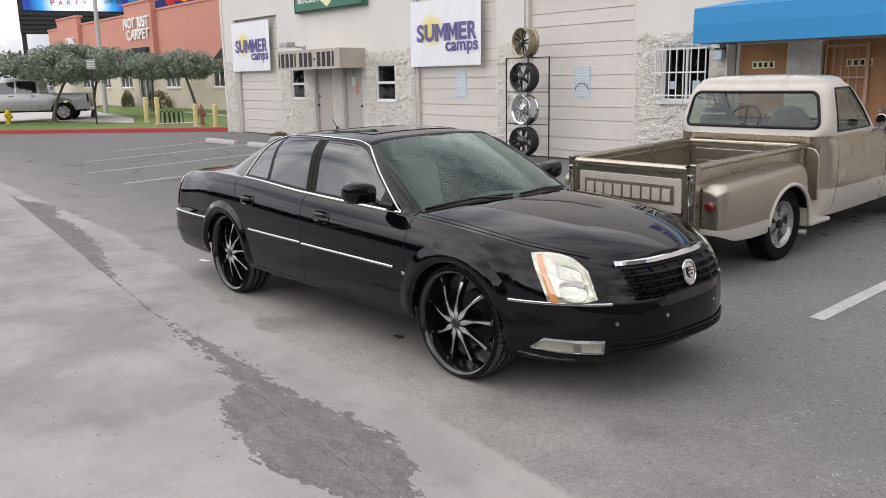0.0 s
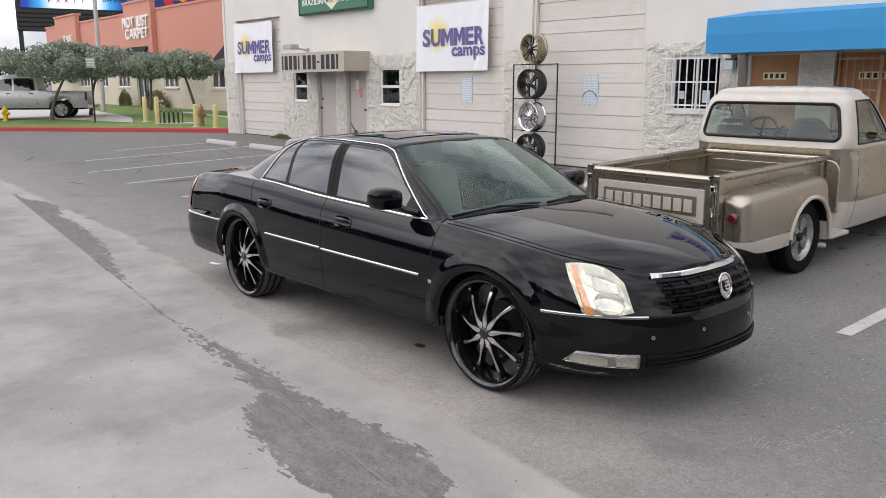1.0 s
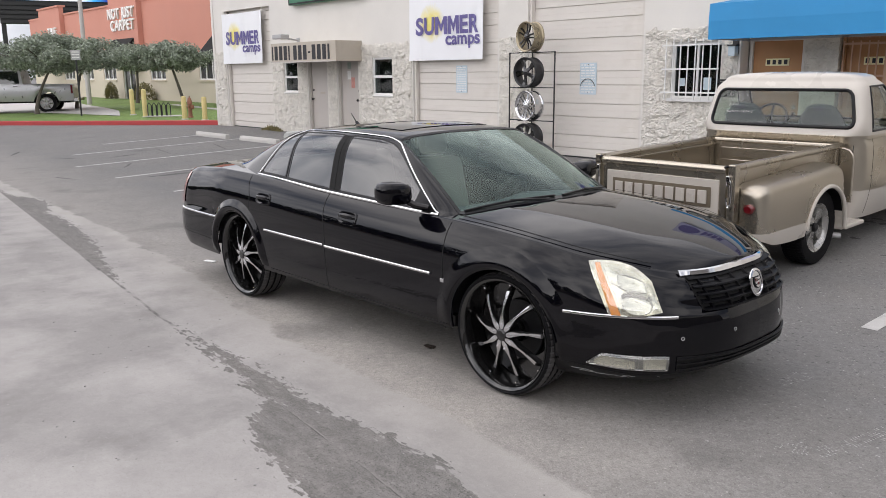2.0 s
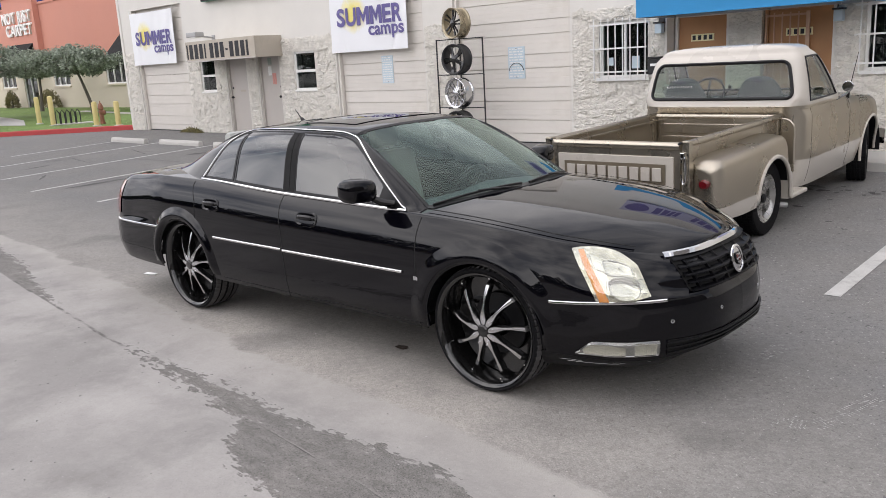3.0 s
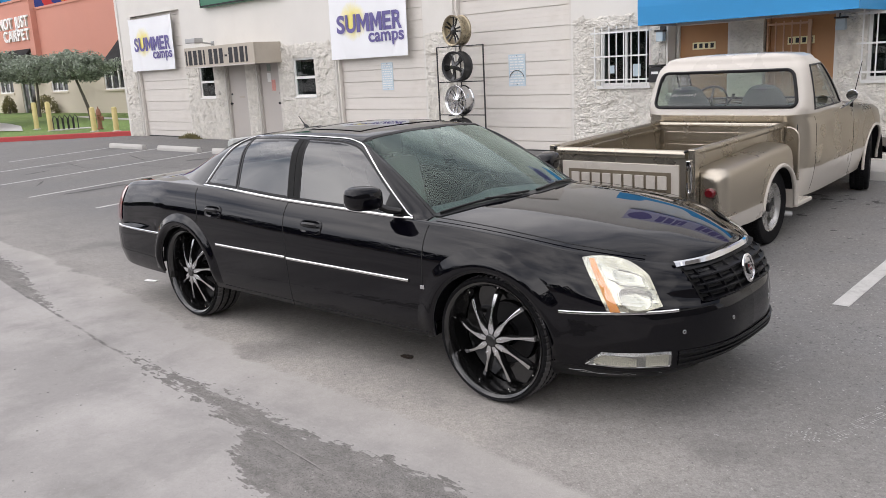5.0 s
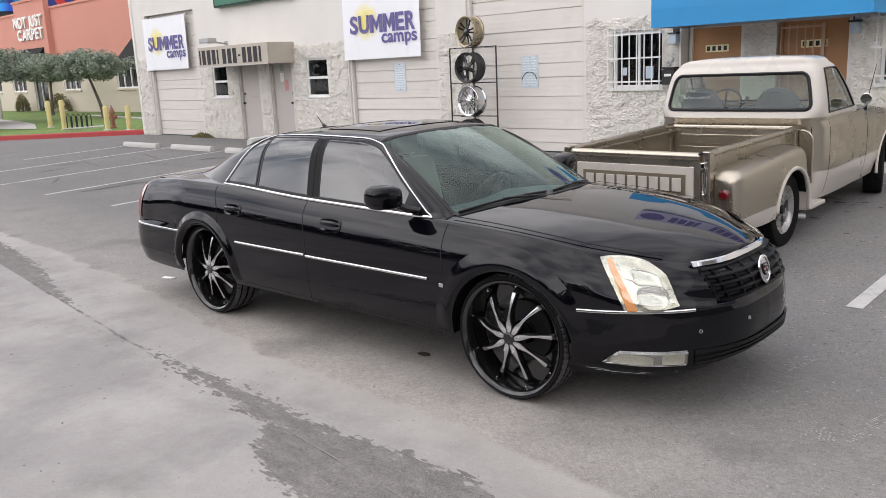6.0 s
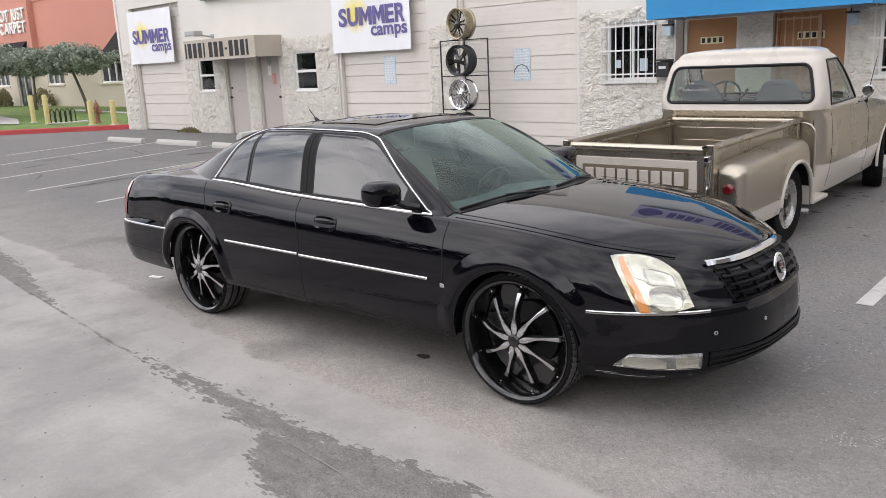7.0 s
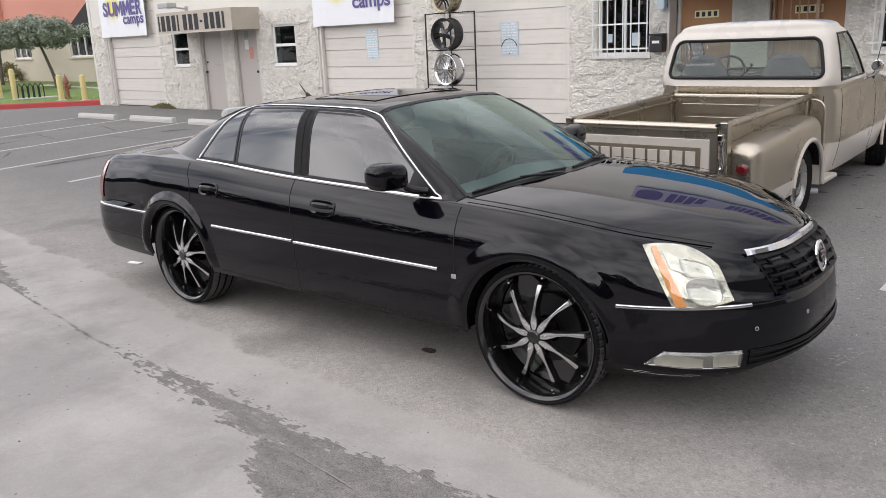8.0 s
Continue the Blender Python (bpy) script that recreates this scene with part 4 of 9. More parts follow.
def notice_board(x0, x1, z0, z1, arc):
    ob = thing("notice_sign", pose((x0 + x1) / 2, FY + 0.127, z0), "pale blue printed notice fixed to a roll-up door", "sign", "door notices")
    w, h = x1 - x0, z1 - z0
    part("plate", boxes((-w / 2, w / 2, 0, 0.006, 0, h), bevel=0.001), M_SIGNBLUE, ob)
    rnd = random.Random(31 + arc)
    for k in range(11):
        z = h * (0.95 - 0.085 * k)
        a = -w * 0.42
        while a < w * 0.36:
            b = min(a + w * rnd.uniform(0.08, 0.26), w * 0.42)
            part("text_bar", boxes((a, b, -0.003, -0.001, z - 0.022, z)), M_WHITE, ob)
            a = b + w * 0.06
    for z in (0.03, h - 0.03):
        part("screw", boxes((-0.008, 0.008, -0.006, -0.001, z - 0.008, z + 0.008)), M_BLACK, ob)
    if arc:
        bm = bmesh.new()
        tube(bm, [(0.17 * math.cos(a), -0.012, h * 0.22 + 0.16 * math.sin(a)) for a in np.linspace(0.15, math.pi - 0.15, 14)], 0.006, 6)
        part("handle", bm, M_BLACK, ob)


notice_board(-13.45, -13.10, 1.40, 1.98, False)
notice_board(-9.97, -9.58, 1.41, 1.99, True)


def rim_mesh_parts(ob, style, r=0.278, depth=0.24):
    """A bare wheel: barrel, lip and spokes; its face looks to -y."""
    face = (M_GLOSSBLK, M_GLOSSBLK, M_BRIGHT, M_GLOSSBLK)[style]
    barrel = (material("bronze_barrel", (0.34, 0.29, 0.20), 0.3, metal=0.7, bump=0), M_BLACK, M_BRIGHT, M_BLACK)[style]
    bm = bmesh.new()
    lathe(bm, [(r - 0.03, 0.02), (r - 0.004, 0.0), (r, 0.006), (r, 0.03), (r - 0.022, 0.045), (r - 0.03, 0.10), (r - 0.026, 0.17), (r - 0.018, 0.2), (r, 0.215), (r, depth), (r - 0.012, depth), (r - 0.05, 0.15), (r - 0.045, 0.05), (r - 0.03, 0.02)], 40)
    part("barrel", bm, barrel, ob, smooth=True)
    bm = bmesh.new()
    lathe(bm, [(r - 0.035, 0.016), (r - 0.006, -0.004), (r + 0.002, 0.004), (r - 0.03, 0.03)], 40)
    part("lip", bm, face if style == 2 else barrel, ob, smooth=True)
    bm = bmesh.new()
    lathe(bm, [(0.001, 0.012), (0.04, 0.012), (0.055, 0.022), (0.06, 0.06)], 20)
    part("hub_cap", bm, face, ob, smooth=True)
    n = (5, 5, 6, 7)[style]
    for k in range(n):
        a = 2 * math.pi * k / n + 0.3
        for sgn in ((-1, 1) if style in (0, 2) else (0,)):
            bm = bmesh.new()
            w0, w1 = (0.018, 0.02) if sgn else (0.04, 0.06)
            off = sgn * 0.035
            rows = []
            for rr, ww, yy in ((0.045, w0, 0.02), (0.12, w0 * 0.9, 0.045), (0.19, w1 * 0.9, 0.04), (r - 0.03, w1, 0.03)):
                sp = off * (0.4 + rr / r)
                rows.append([Vector((rr, yy + 0.02, sp - ww)), Vector((rr, yy, sp - ww * 0.6)), Vector((rr, yy, sp + ww * 0.6)), Vector((rr, yy + 0.02, sp + ww))])
            grid(bm, rows)
            bmesh.ops.transform(bm, matrix=Matrix.Rotation(a, 4, "Y"), verts=bm.verts)
            part("spoke", bm, face, ob)


def wheel_rack():
    cx, y0 = -10.69, 12.35
    g = ground_z(y0)
    ob = thing("wheel_rack", pose(cx, y0, g), "thin black metal display rack for bare wheels", "rack")
    w = 0.578
    zs = (0.105, 0.715, 1.335, 1.985)
    for sx in (-1, 1):
        bm = bmesh.new()
        box(bm, sx * w - 0.010, sx * w + 0.010, -0.010, 0.010, 0, 1.995)
        box(bm, sx * w - 0.010, sx * w + 0.010, -0.20, 0.20, 0, 0.02)
        part("post", bm, M_BLACK, ob)
    part("post", boxes((-0.010, 0.010, 0.012, 0.030, 0.02, 1.985)), M_BLACK, ob)
    for z in zs:
        part("shelf_bar", boxes((-w + 0.011, w - 0.011, -0.009, 0.009, z - 0.009, z + 0.009)), M_BLACK, ob)
        part("shelf_bracket", boxes((-0.16, -0.14, -0.20, -0.0095, z - 0.008, z + 0.006), (0.14, 0.16, -0.20, -0.0095, z - 0.008, z + 0.006)), M_BLACK, ob)
    for k, z in enumerate(zs):
        lab = ("bare black alloy wheel on a display rack", "bare chrome alloy wheel on a display rack", "bare black alloy wheel on a display rack", "bronze-barrelled alloy wheel standing on a rack top")[k]
        rim = thing("alloy_wheel", pose(cx + (0.02, 0.03, 0.015, 0.02)[k], 12.14, g + z + 0.284, 0, (7, 31, 12, 50)[k], (6, -4, 3, -8)[k]), lab, "wheel", "display wheels")
        rim_mesh_parts(rim, (3, 2, 1, 0)[k])


wheel_rack()


def barred_window(o, scrolls):
    x0, x1, z0, z1 = o
    w, h = x1 - x0, z1 - z0
    ob = thing("barred_window", pose((x0 + x1) / 2, FY, z0), "dark window behind white security bars in rough stone", "window", "barred windows")
    f = 0.04
    part("frame", boxes((-w / 2, -w / 2 + f, 0.05, 0.11, 0, h), (w / 2 - f, w / 2, 0.05, 0.11, 0, h), (-w / 2 + f, w / 2 - f, 0.05, 0.11, h - f, h), (-w / 2 + f, w / 2 - f, 0.05, 0.11, 0, f)), M_WHITE, ob)
    part("mullion", boxes((-0.02, 0.02, 0.055, 0.105, f, h - f)), M_WHITE, ob)
    for a, b in ((-w / 2 + f, -0.02), (0.02, w / 2 - f)):
        part("pane", boxes((a, b, 0.075, 0.081, f, h - f)), M_PANE, ob)
    # dark sheet paints the room's shade behind the barred panes
    part("dark_backing", boxes((-w / 2 + f, w / 2 - f, 0.20, 0.21, 0.0, h)), M_DARK, ob)
    for px, pz, pw, ph in ((-0.33, 0.2, 0.1, 0.13), (0.12, 0.14, 0.14, 0.2)):
        part("sticker", boxes((px, px + pw, 0.062, 0.067, pz, pz + ph)), M_SIGNBLUE, ob)
    part("sill", boxes((-w / 2 - 0.04, w / 2 + 0.04, -0.06, 0.05, -0.05, -0.002)), M_WHITE, ob)
    y = -0.14
    for k in range(8):
        x = lerp(-w / 2 - 0.02, w / 2 + 0.02, k / 7)
        part("bar", boxes((x - 0.008, x + 0.008, y - 0.008, y + 0.008, -0.03, h + 0.04)), M_WHITE, ob)
    for z in (0.10, h * 0.52, h - 0.06):
        part("cross_bar", boxes((-w / 2 - 0.09, w / 2 + 0.05, y - 0.02, y - 0.009, z - 0.012, z + 0.012)), M_WHITE, ob)
    for z in (0.10, h - 0.06):
        for sx in (-1, 1):
            x = sx * (w / 2 + 0.035)
            part("bracket", boxes((x - 0.008, x + 0.008, y - 0.005, -0.001, z - 0.01, z + 0.01)), M_WHITE, ob)
    if scrolls:
        for sx in (-1, 1):
            for sz in (-1, 1):
                bm = bmesh.new()
                pts = []
                for t in np.linspace(0, 1, 26):
                    a, r = t * 2.2 * 2 * math.pi * 0.7, 0.11 * (1 - t * 0.75)
                    pts.append((sx * (0.02 + 0.13 - r * math.cos(a)), y - 0.012, h * 0.52 + sz * (0.13 + r * math.sin(a))))
                tube(bm, pts, 0.007, 6)
                part("scroll", bm, M_WHITE, ob)
    return ob


barred_window(W3, False)
barred_window(W4, True)


def blue_awning():
    ob = thing("blue_awning", pose(-5.02, 11.6, 2.27), "bright blue box awning over two brown doors", "awning")
    w, d = 1.50, FY - 11.6 - 0.004
    bm = bmesh.new()
    grid(bm, [[Vector((x, 0, 0)), Vector((x, -0.012, 0.26)), Vector((x, 0, 0.50)), Vector((x, d, 0.66))] for x in np.linspace(-w, w, 9)])
    part("cover", bm, M_BLUEAWN, ob)
    for s in (-1, 1):
        bm = bmesh.new()
        bm.faces.new([bm.verts.new((s * (w + 0.001), y, z)) for y, z in ((0, 0), (d, 0), (d, 0.66), (0, 0.5))])
        part("end_panel", bm, M_BLUEAWN, ob)
    part("frame", boxes((-w, w, 0.012, 0.042, 0.004, 0.034), (-w, w, d - 0.04, d - 0.01, 0.004, 0.034), (-w, -w + 0.03, 0.046, d - 0.044, 0.004, 0.034), (w - 0.03, w, 0.046, d - 0.044, 0.004, 0.034), (-0.015, 0.015, 0.046, d - 0.044, 0.004, 0.034)), M_STEEL, ob)
    part("valance_hem", boxes((-w, w, -0.006, -0.002, 0.0, 0.028)), M_BLUEAWN, ob)


blue_awning()

# porch: recessed brown doors with a stone pier between
tagged(part("porch_back", boxes((-6.9, -3.9, 13.12, 13.2, 0.15, 2.6)), M_STONE), "rough painted wall behind the porch doors", "wall", kind="structure")
tagged(part("porch_soffit", boxes((-6.655, -4.165, 12.785, 13.115, 2.30, 2.40)), M_STUCCO), "painted soffit over the porch doors", "soffit", kind="structure")


def brown_door(x0, x1, grille):
    ob = thing("brown_door", pose((x0 + x1) / 2, 13.06, 0.29), "brown stained wooden door" + (" with a peach-painted security gate" if grille else " with pale number plate"), "door", "brown doors")
    w = x1 - x0
    part("leaf", boxes((-w / 2 + 0.05, w / 2 - 0.05, 0.0, 0.045, 0.01, 1.98), bevel=0.004), M_WOOD, ob)
    part("door_frame", boxes((-w / 2, -w / 2 + 0.05, -0.04, 0.055, 0, 2.0), (w / 2 - 0.05, w / 2, -0.04, 0.055, 0, 2.0), (-w / 2 + 0.05, w / 2 - 0.05, -0.04, 0.055, 1.982, 2.0)), M_STUCCO if not grille else M_WOOD, ob)
    part("number_plate", boxes((-0.19, 0.19, -0.010, -0.004, 1.605, 1.715), bevel=0.002), M_YELLOW, ob, "cream plate")
    for k in range(4):
        x = -0.18 + 0.092 * k
        part("number_bar", boxes((x + 0.014, x + 0.066, -0.014, -0.011, 1.625, 1.695)), M_TEXTBLK, ob)
    if grille:
        peach = material("peach_gate_paint", (0.55, 0.36, 0.25), 0.5, bump=0)
        for k in range(6):
            x = lerp(-w / 2 + 0.03, 0.12, k / 5)
            part("gate_bar", boxes((x - 0.008, x + 0.008, -0.075, -0.059, 0.02, 1.94)), peach, ob)
        for z in (0.1, 0.95, 1.45, 1.9):
            part("gate_rail", boxes((-w / 2 + 0.03, 0.12, -0.087, -0.076, z - 0.015, z + 0.015)), peach, ob)
        part("gate_stile", boxes((0.13, 0.165, -0.085, -0.05, 0.02, 1.94)), peach, ob)
    bm = bmesh.new()
    bmesh.ops.create_uvsphere(bm, u_segments=12, v_segments=8, radius=0.032, matrix=pose(w / 2 - 0.12, -0.05, 0.98))
    part("knob", bm, M_STEEL, ob, smooth=True)


brown_door(-6.64, -5.74, False)
brown_door(-5.20, -4.22, True)
tagged(part("porch_pier", boxes((-5.72, -5.22, 12.95, 13.115, 0.15, 2.29)), M_STONE), "rough painted stone pier between two doors", "pier", kind="structure")


def small_wall_light(x):
    ob = thing("wall_light", pose(x, FY, 2.05), "small square lantern on a dark bracket", "lamp", "porch lights")
    part("bracket", boxes((-0.05, 0.05, -0.03, -0.001, 0.02, 0.24), bevel=0.006), M_BLACK, ob)
    part("lantern", boxes((-0.06, 0.06, -0.14, -0.035, 0.0, 0.15), bevel=0.01), M_SIGNBLUE, ob)
    part("cap", boxes((-0.075, 0.075, -0.155, -0.034, 0.152, 0.175)), M_BLACK, ob)


small_wall_light(-6.74)
small_wall_light(-4.06)


def mailbox():
    ob = thing("mailbox", pose(-6.80, FY - 0.16, 1.42), "black wall mailbox beside the porch", "mailbox")
    part("body", boxes((-0.11, 0.11, 0, 0.155, 0, 0.24), bevel=0.012), M_BLACK, ob)
    part("lid", boxes((-0.12, 0.12, -0.015, 0.15, 0.245, 0.275), bevel=0.008), M_BLACK, ob)
    part("label_bar", boxes((-0.06, 0.06, -0.005, -0.002, 0.13, 0.17)), M_WHITE, ob)


mailbox()


def roof_sign():
    """A fascia sign above the blue awning; its words cannot be read."""
    ob = thing("fascia_sign", pose(-4.6, FY - 0.12, 3.75), "lavender fascia sign with dark lettering bars over the awning", "sign")
    part("board", boxes((-2.05, 1.62, 0, 0.115, 0, 0.8), bevel=0.01), material("lavender_sign_paint", (0.42, 0.41, 0.56), 0.5, vary=0.08, scale=3, bump=0), ob)
    bm = bmesh.new()
    lathe(bm, [(0.30, -0.010), (0.30, -0.003), (0.001, -0.0035)], 32, "Y", pose(-1.68, 0, 0.40))
    part("round_mark", bm, M_PURPLE, ob, smooth=True)
    for x0, count, wd, z0, z1 in ((-1.25, 4, 0.17, 0.16, 0.66), (0.05, 8, 0.15, 0.12, 0.66)):
        for k in range(count):
            x = x0 + k * (wd + 0.04)
            part("letter_bar", boxes((x, x + wd, -0.008, -0.003, z0, z1 - 0.05 * (k % 2))), M_PURPLE, ob)


roof_sign()


# ---- road wheels ----
def tyre_mesh(r, rim, w, dusty=True):
    """A tyre whose axle lies along y; grooves and shoulder cuts are cut into the tread."""
    bm = bmesh.new()
    h = w / 2
    prof = [(rim, -h * 0.80, 0), (rim + 0.006, -h * 0.93, 0), (lerp(rim, r, 0.5), -h, 0), (r - 0.018, -h * 0.97, 0), (r - 0.006, -h * 0.88, 1), (r - 0.001, -h * 0.72, 1), (r, -h * 0.54, 1),
            (r - 0.009, -h * 0.52, 0), (r - 0.009, -h * 0.44, 0), (r, -h * 0.42, 1), (r, -h * 0.08, 1), (r - 0.009, -h * 0.06, 0)]
    prof = prof + [(a, -b, c) for a, b, c in reversed(prof)]
    n = 320
    rows = []
    for a, b, c in prof:
        row = []
        for k in range(n):
            d = a - (0.0055 if c and k % 5 == 0 else 0)
            t = 2 * math.pi * (k + 1.6 * b / w * c) / n
            row.append(Vector((d * math.cos(t), b, d * math.sin(t))))
        rows.append(row)
    grid(bm, rows, closed=True)
    me = mesh_of(bm, "tyre", True, 0.5)
    me.materials.append(M_RUBBER)
    me.materials.append(M_TREAD)
    # worn blocks are dusty, sidewalls black; the black grooves and cuts are painted shade
    for f in me.polygons:
        i, k = divmod(f.index, n)
        worn = prof[i][2] and prof[i + 1][2]
        if dusty and worn and k % 5:
            f.material_index = 1
    return me


def nine_spoke_wheel(m, parent):
    """Gloss black wheel with nine slim bright spokes that fall away from a proud hub; the face looks to -y."""
    ob = new("wheel")
    ob.parent, ob.matrix_local = parent, m
    tagged(ob, "large black wheel with nine slim chrome-faced spokes")
    part("tyre", tyre_mesh(0.361, 0.324, 0.242), None, ob)
    bm = bmesh.new()
    lathe(bm, [(0.322, 0.11), (0.310, 0.10), (0.300, 0.02), (0.298, -0.05), (0.303, -0.080), (0.309, -0.104), (0.316, -0.113), (0.328, -0.119), (0.332, -0.108), (0.324, -0.10)], 88)
    lathe(bm, [(0.300, 0.062), (0.22, 0.078), (0.001, 0.078)], 48)
    part("rim", bm, M_GLOSSBLK, ob, smooth=True)
    bm = bmesh.new()
    lathe(bm, [(0.175, 0.062), (0.175, 0.045), (0.075, 0.045), (0.07, 0.02)], 40)
    part("brake_disc", bm, M_TRIM, ob, smooth=True)
    bm = bmesh.new()
    lathe(bm, [(0.001, -0.126), (0.028, -0.125), (0.035, -0.119), (0.037, -0.07), (0.055, -0.03), (0.06, 0.045)], 32)
    part("hub_cap", bm, M_GLOSSBLK, ob, smooth=True)
    width = [(0.0, 0.011), (0.12, 0.0195), (0.24, 0.0175), (0.45, 0.0085), (0.62, 0.0080), (0.80, 0.0115), (1.0, 0.0140)]
    for k in range(9):
        a = 2 * math.pi * k / 9
        bm, face = bmesh.new(), bmesh.new()
        rows, top = [], []
        for i in range(19):
            t = i / 15
            rr = lerp(0.036, 0.252, min(t, 1)) + 0.048 * max(t - 1, 0) / 0.2
            w = curve_at(width, min(t, 1)) * (1 - 0.4 * max(t - 1, 0) / 0.2)
            y = -0.112 + 0.050 * min(t, 1) ** 1.4 + 0.060 * max(t - 1, 0) / 0.2
            bend = 0.010 * math.sin(min(t, 1) * math.pi)
            rows.append([Vector((rr, y + 0.045, bend - w * 0.85)), Vector((rr, y + 0.010, bend - w * 1.12)), Vector((rr, y, bend - w * 0.95)), Vector((rr, y, bend + w * 0.95)), Vector((rr, y + 0.010, bend + w * 1.12)), Vector((rr, y + 0.045, bend + w * 0.85))])
            if i <= 15:
                top.append([Vector((rr, y + 0.001, bend - w * 0.90)), Vector((rr, y - 0.003, bend - w * 0.78)), Vector((rr, y - 0.0045, bend)), Vector((rr, y - 0.003, bend + w * 0.78)), Vector((rr, y + 0.001, bend + w * 0.90))])
        grid(bm, rows)
        grid(face, top)
        for b in (bm, face):
            bmesh.ops.transform(b, matrix=Matrix.Rotation(a, 4, "Y"), verts=b.verts)
        part("spoke", bm, M_GLOSSBLK, ob, smooth=True)
        part("spoke_face", face, M_BRIGHT, ob, smooth=True)
        for rr, z in ((0.064, 0.006), (0.082, -0.004)):
            b2 = bmesh.new()
            cone(b2, (rr, -0.117, z), (rr, -0.104, z), 0.0042, 0.0042, 8)
            bmesh.ops.transform(b2, matrix=Matrix.Rotation(a, 4, "Y"), verts=b2.verts)
            part("rivet", b2, M_CHROME, ob)
        b2 = bmesh.new()
        cone(b2, (0.292, -0.072, 0.0), (0.292, -0.056, 0.0), 0.005, 0.004, 8)
        bmesh.ops.transform(b2, matrix=Matrix.Rotation(a + 0.05, 4, "Y"), verts=b2.verts)
        part("rivet", b2, M_CHROME, ob)
    return ob


# ---- the black sedan ----
CAR = pose(-4.473, 4.72, 0, 0, 0, 1.6)
FA, RA, HUB = 1.450, -1.535, 0.364
ARCHES = {FA: 0.394, RA: 0.374}
OUTLINE = [(2.545, 0.0), (2.53, 0.25), (2.462, 0.45), (2.34, 0.62), (2.17, 0.755), (1.95, 0.862), (1.7, 0.925), (1.4, 0.945), (0.6, 0.952), (-0.6, 0.952), (-1.4, 0.945), (-1.9, 0.943), (-2.3, 0.937), (-2.57, 0.914), (-2.71, 0.815), (-2.775, 0.45), (-2.79, 0.0)]
SHOULDER = [(-2.78, 0.975), (-2.45, 1.015), (-1.9, 1.045), (-1.34, 1.040), (-0.29, 1.002), (0.83, 0.970), (1.2, 0.955), (1.6, 0.925), (2.0, 0.868), (2.3, 0.812), (2.55, 0.772)]
CENTRE = [(-2.78, 0.975), (-2.6, 1.03), (-2.3, 1.065), (-1.8, 1.09), (1.0, 1.035), (1.3, 1.022), (1.7, 0.985), (2.1, 0.92), (2.35, 0.848), (2.55, 0.772)]
ROOF = [(-2.05, 1.06), (-1.8, 1.15), (-1.45, 1.305), (-1.15, 1.395), (-0.8, 1.442), (-0.3, 1.462), (0.1, 1.45), (0.36, 1.408), (0.6, 1.315), (0.9, 1.172), (1.25, 1.0)]
BELT = [(-2.05, 1.04), (-1.34, 1.040), (-0.29, 1.002), (0.83, 0.970), (1.25, 0.955)]
W_BELT = [(-2.05, 0.62), (-1.6, 0.76), (-1.2, 0.812), (-0.3, 0.842), (0.6, 0.838), (0.85, 0.82), (1.05, 0.79), (1.25, 0.74)]
W_ROOF = [(-2.05, 0.60), (-1.1, 0.63), (-0.3, 0.665), (0.3, 0.655), (0.9, 0.70), (1.25, 0.72)]
DLO_TOP = [(-1.34, 1.055), (-1.27, 1.17), (-1.17, 1.31), (-1.08, 1.372), (-0.95, 1.394), (-0.425, 1.408), (0.05, 1.398), (0.22, 1.372), (0.34, 1.312), (0.55, 1.165), (0.82, 0.978)]


def outline_pts():
    """The plan outline of one side, front to back, as (x, y, inward normal)."""
    pts = [Vector(p) for p in OUTLINE]
    ext = [Vector((pts[0].x, -pts[1].y))] + pts + [Vector((pts[-1].x, -pts[-2].y))]
    fine = []
    for i in range(1, len(ext) - 2):
        for k in range(40):
            t = k / 40
            p0, p1, p2, p3 = ext[i - 1:i + 3]
            fine.append(0.5 * ((2 * p1) + (p2 - p0) * t + (2 * p0 - 5 * p1 + 4 * p2 - p3) * t * t + (3 * p1 - p0 - 3 * p2 + p3) * t ** 3))
    fine.append(pts[-1])
    return fine


PLAN = outline_pts()
PLAN_S = [0.0]
for a_, b_ in zip(PLAN, PLAN[1:]):
    PLAN_S.append(PLAN_S[-1] + (b_ - a_).length)
PLAN_X = [p.x for p in PLAN]


def plan_at(s):
    x, y = np.interp(s, PLAN_S, PLAN_X), np.interp(s, PLAN_S, [p.y for p in PLAN])
    e = 0.02
    dx = np.interp(s + e, PLAN_S, PLAN_X) - np.interp(s - e, PLAN_S, PLAN_X)
    dy = np.interp(s + e, PLAN_S, [p.y for p in PLAN]) - np.interp(s - e, PLAN_S, [p.y for p in PLAN])
    if s < e:
        dx, dy = 0, 1
    if s > PLAN_S[-1] - e:
        dx, dy = 0, -1
    L = math.hypot(dx, dy)
    return float(x), float(y), dy / L, -dx / L


def s_of_x(x):
    return float(np.interp(-x, [-v for v in PLAN_X], PLAN_S))


def s_of_y(y, front=True):
    half = len(PLAN) // 2
    ys = [p.y for p in PLAN[:half]]
    return float(np.interp(y, ys, PLAN_S[:half])) if front else float(np.interp(-y, [-p.y for p in PLAN[half:]], PLAN_S[half:]))


def smooth01(t):
    t = min(max(t, 0), 1)
    return t * t * (3 - 2 * t)


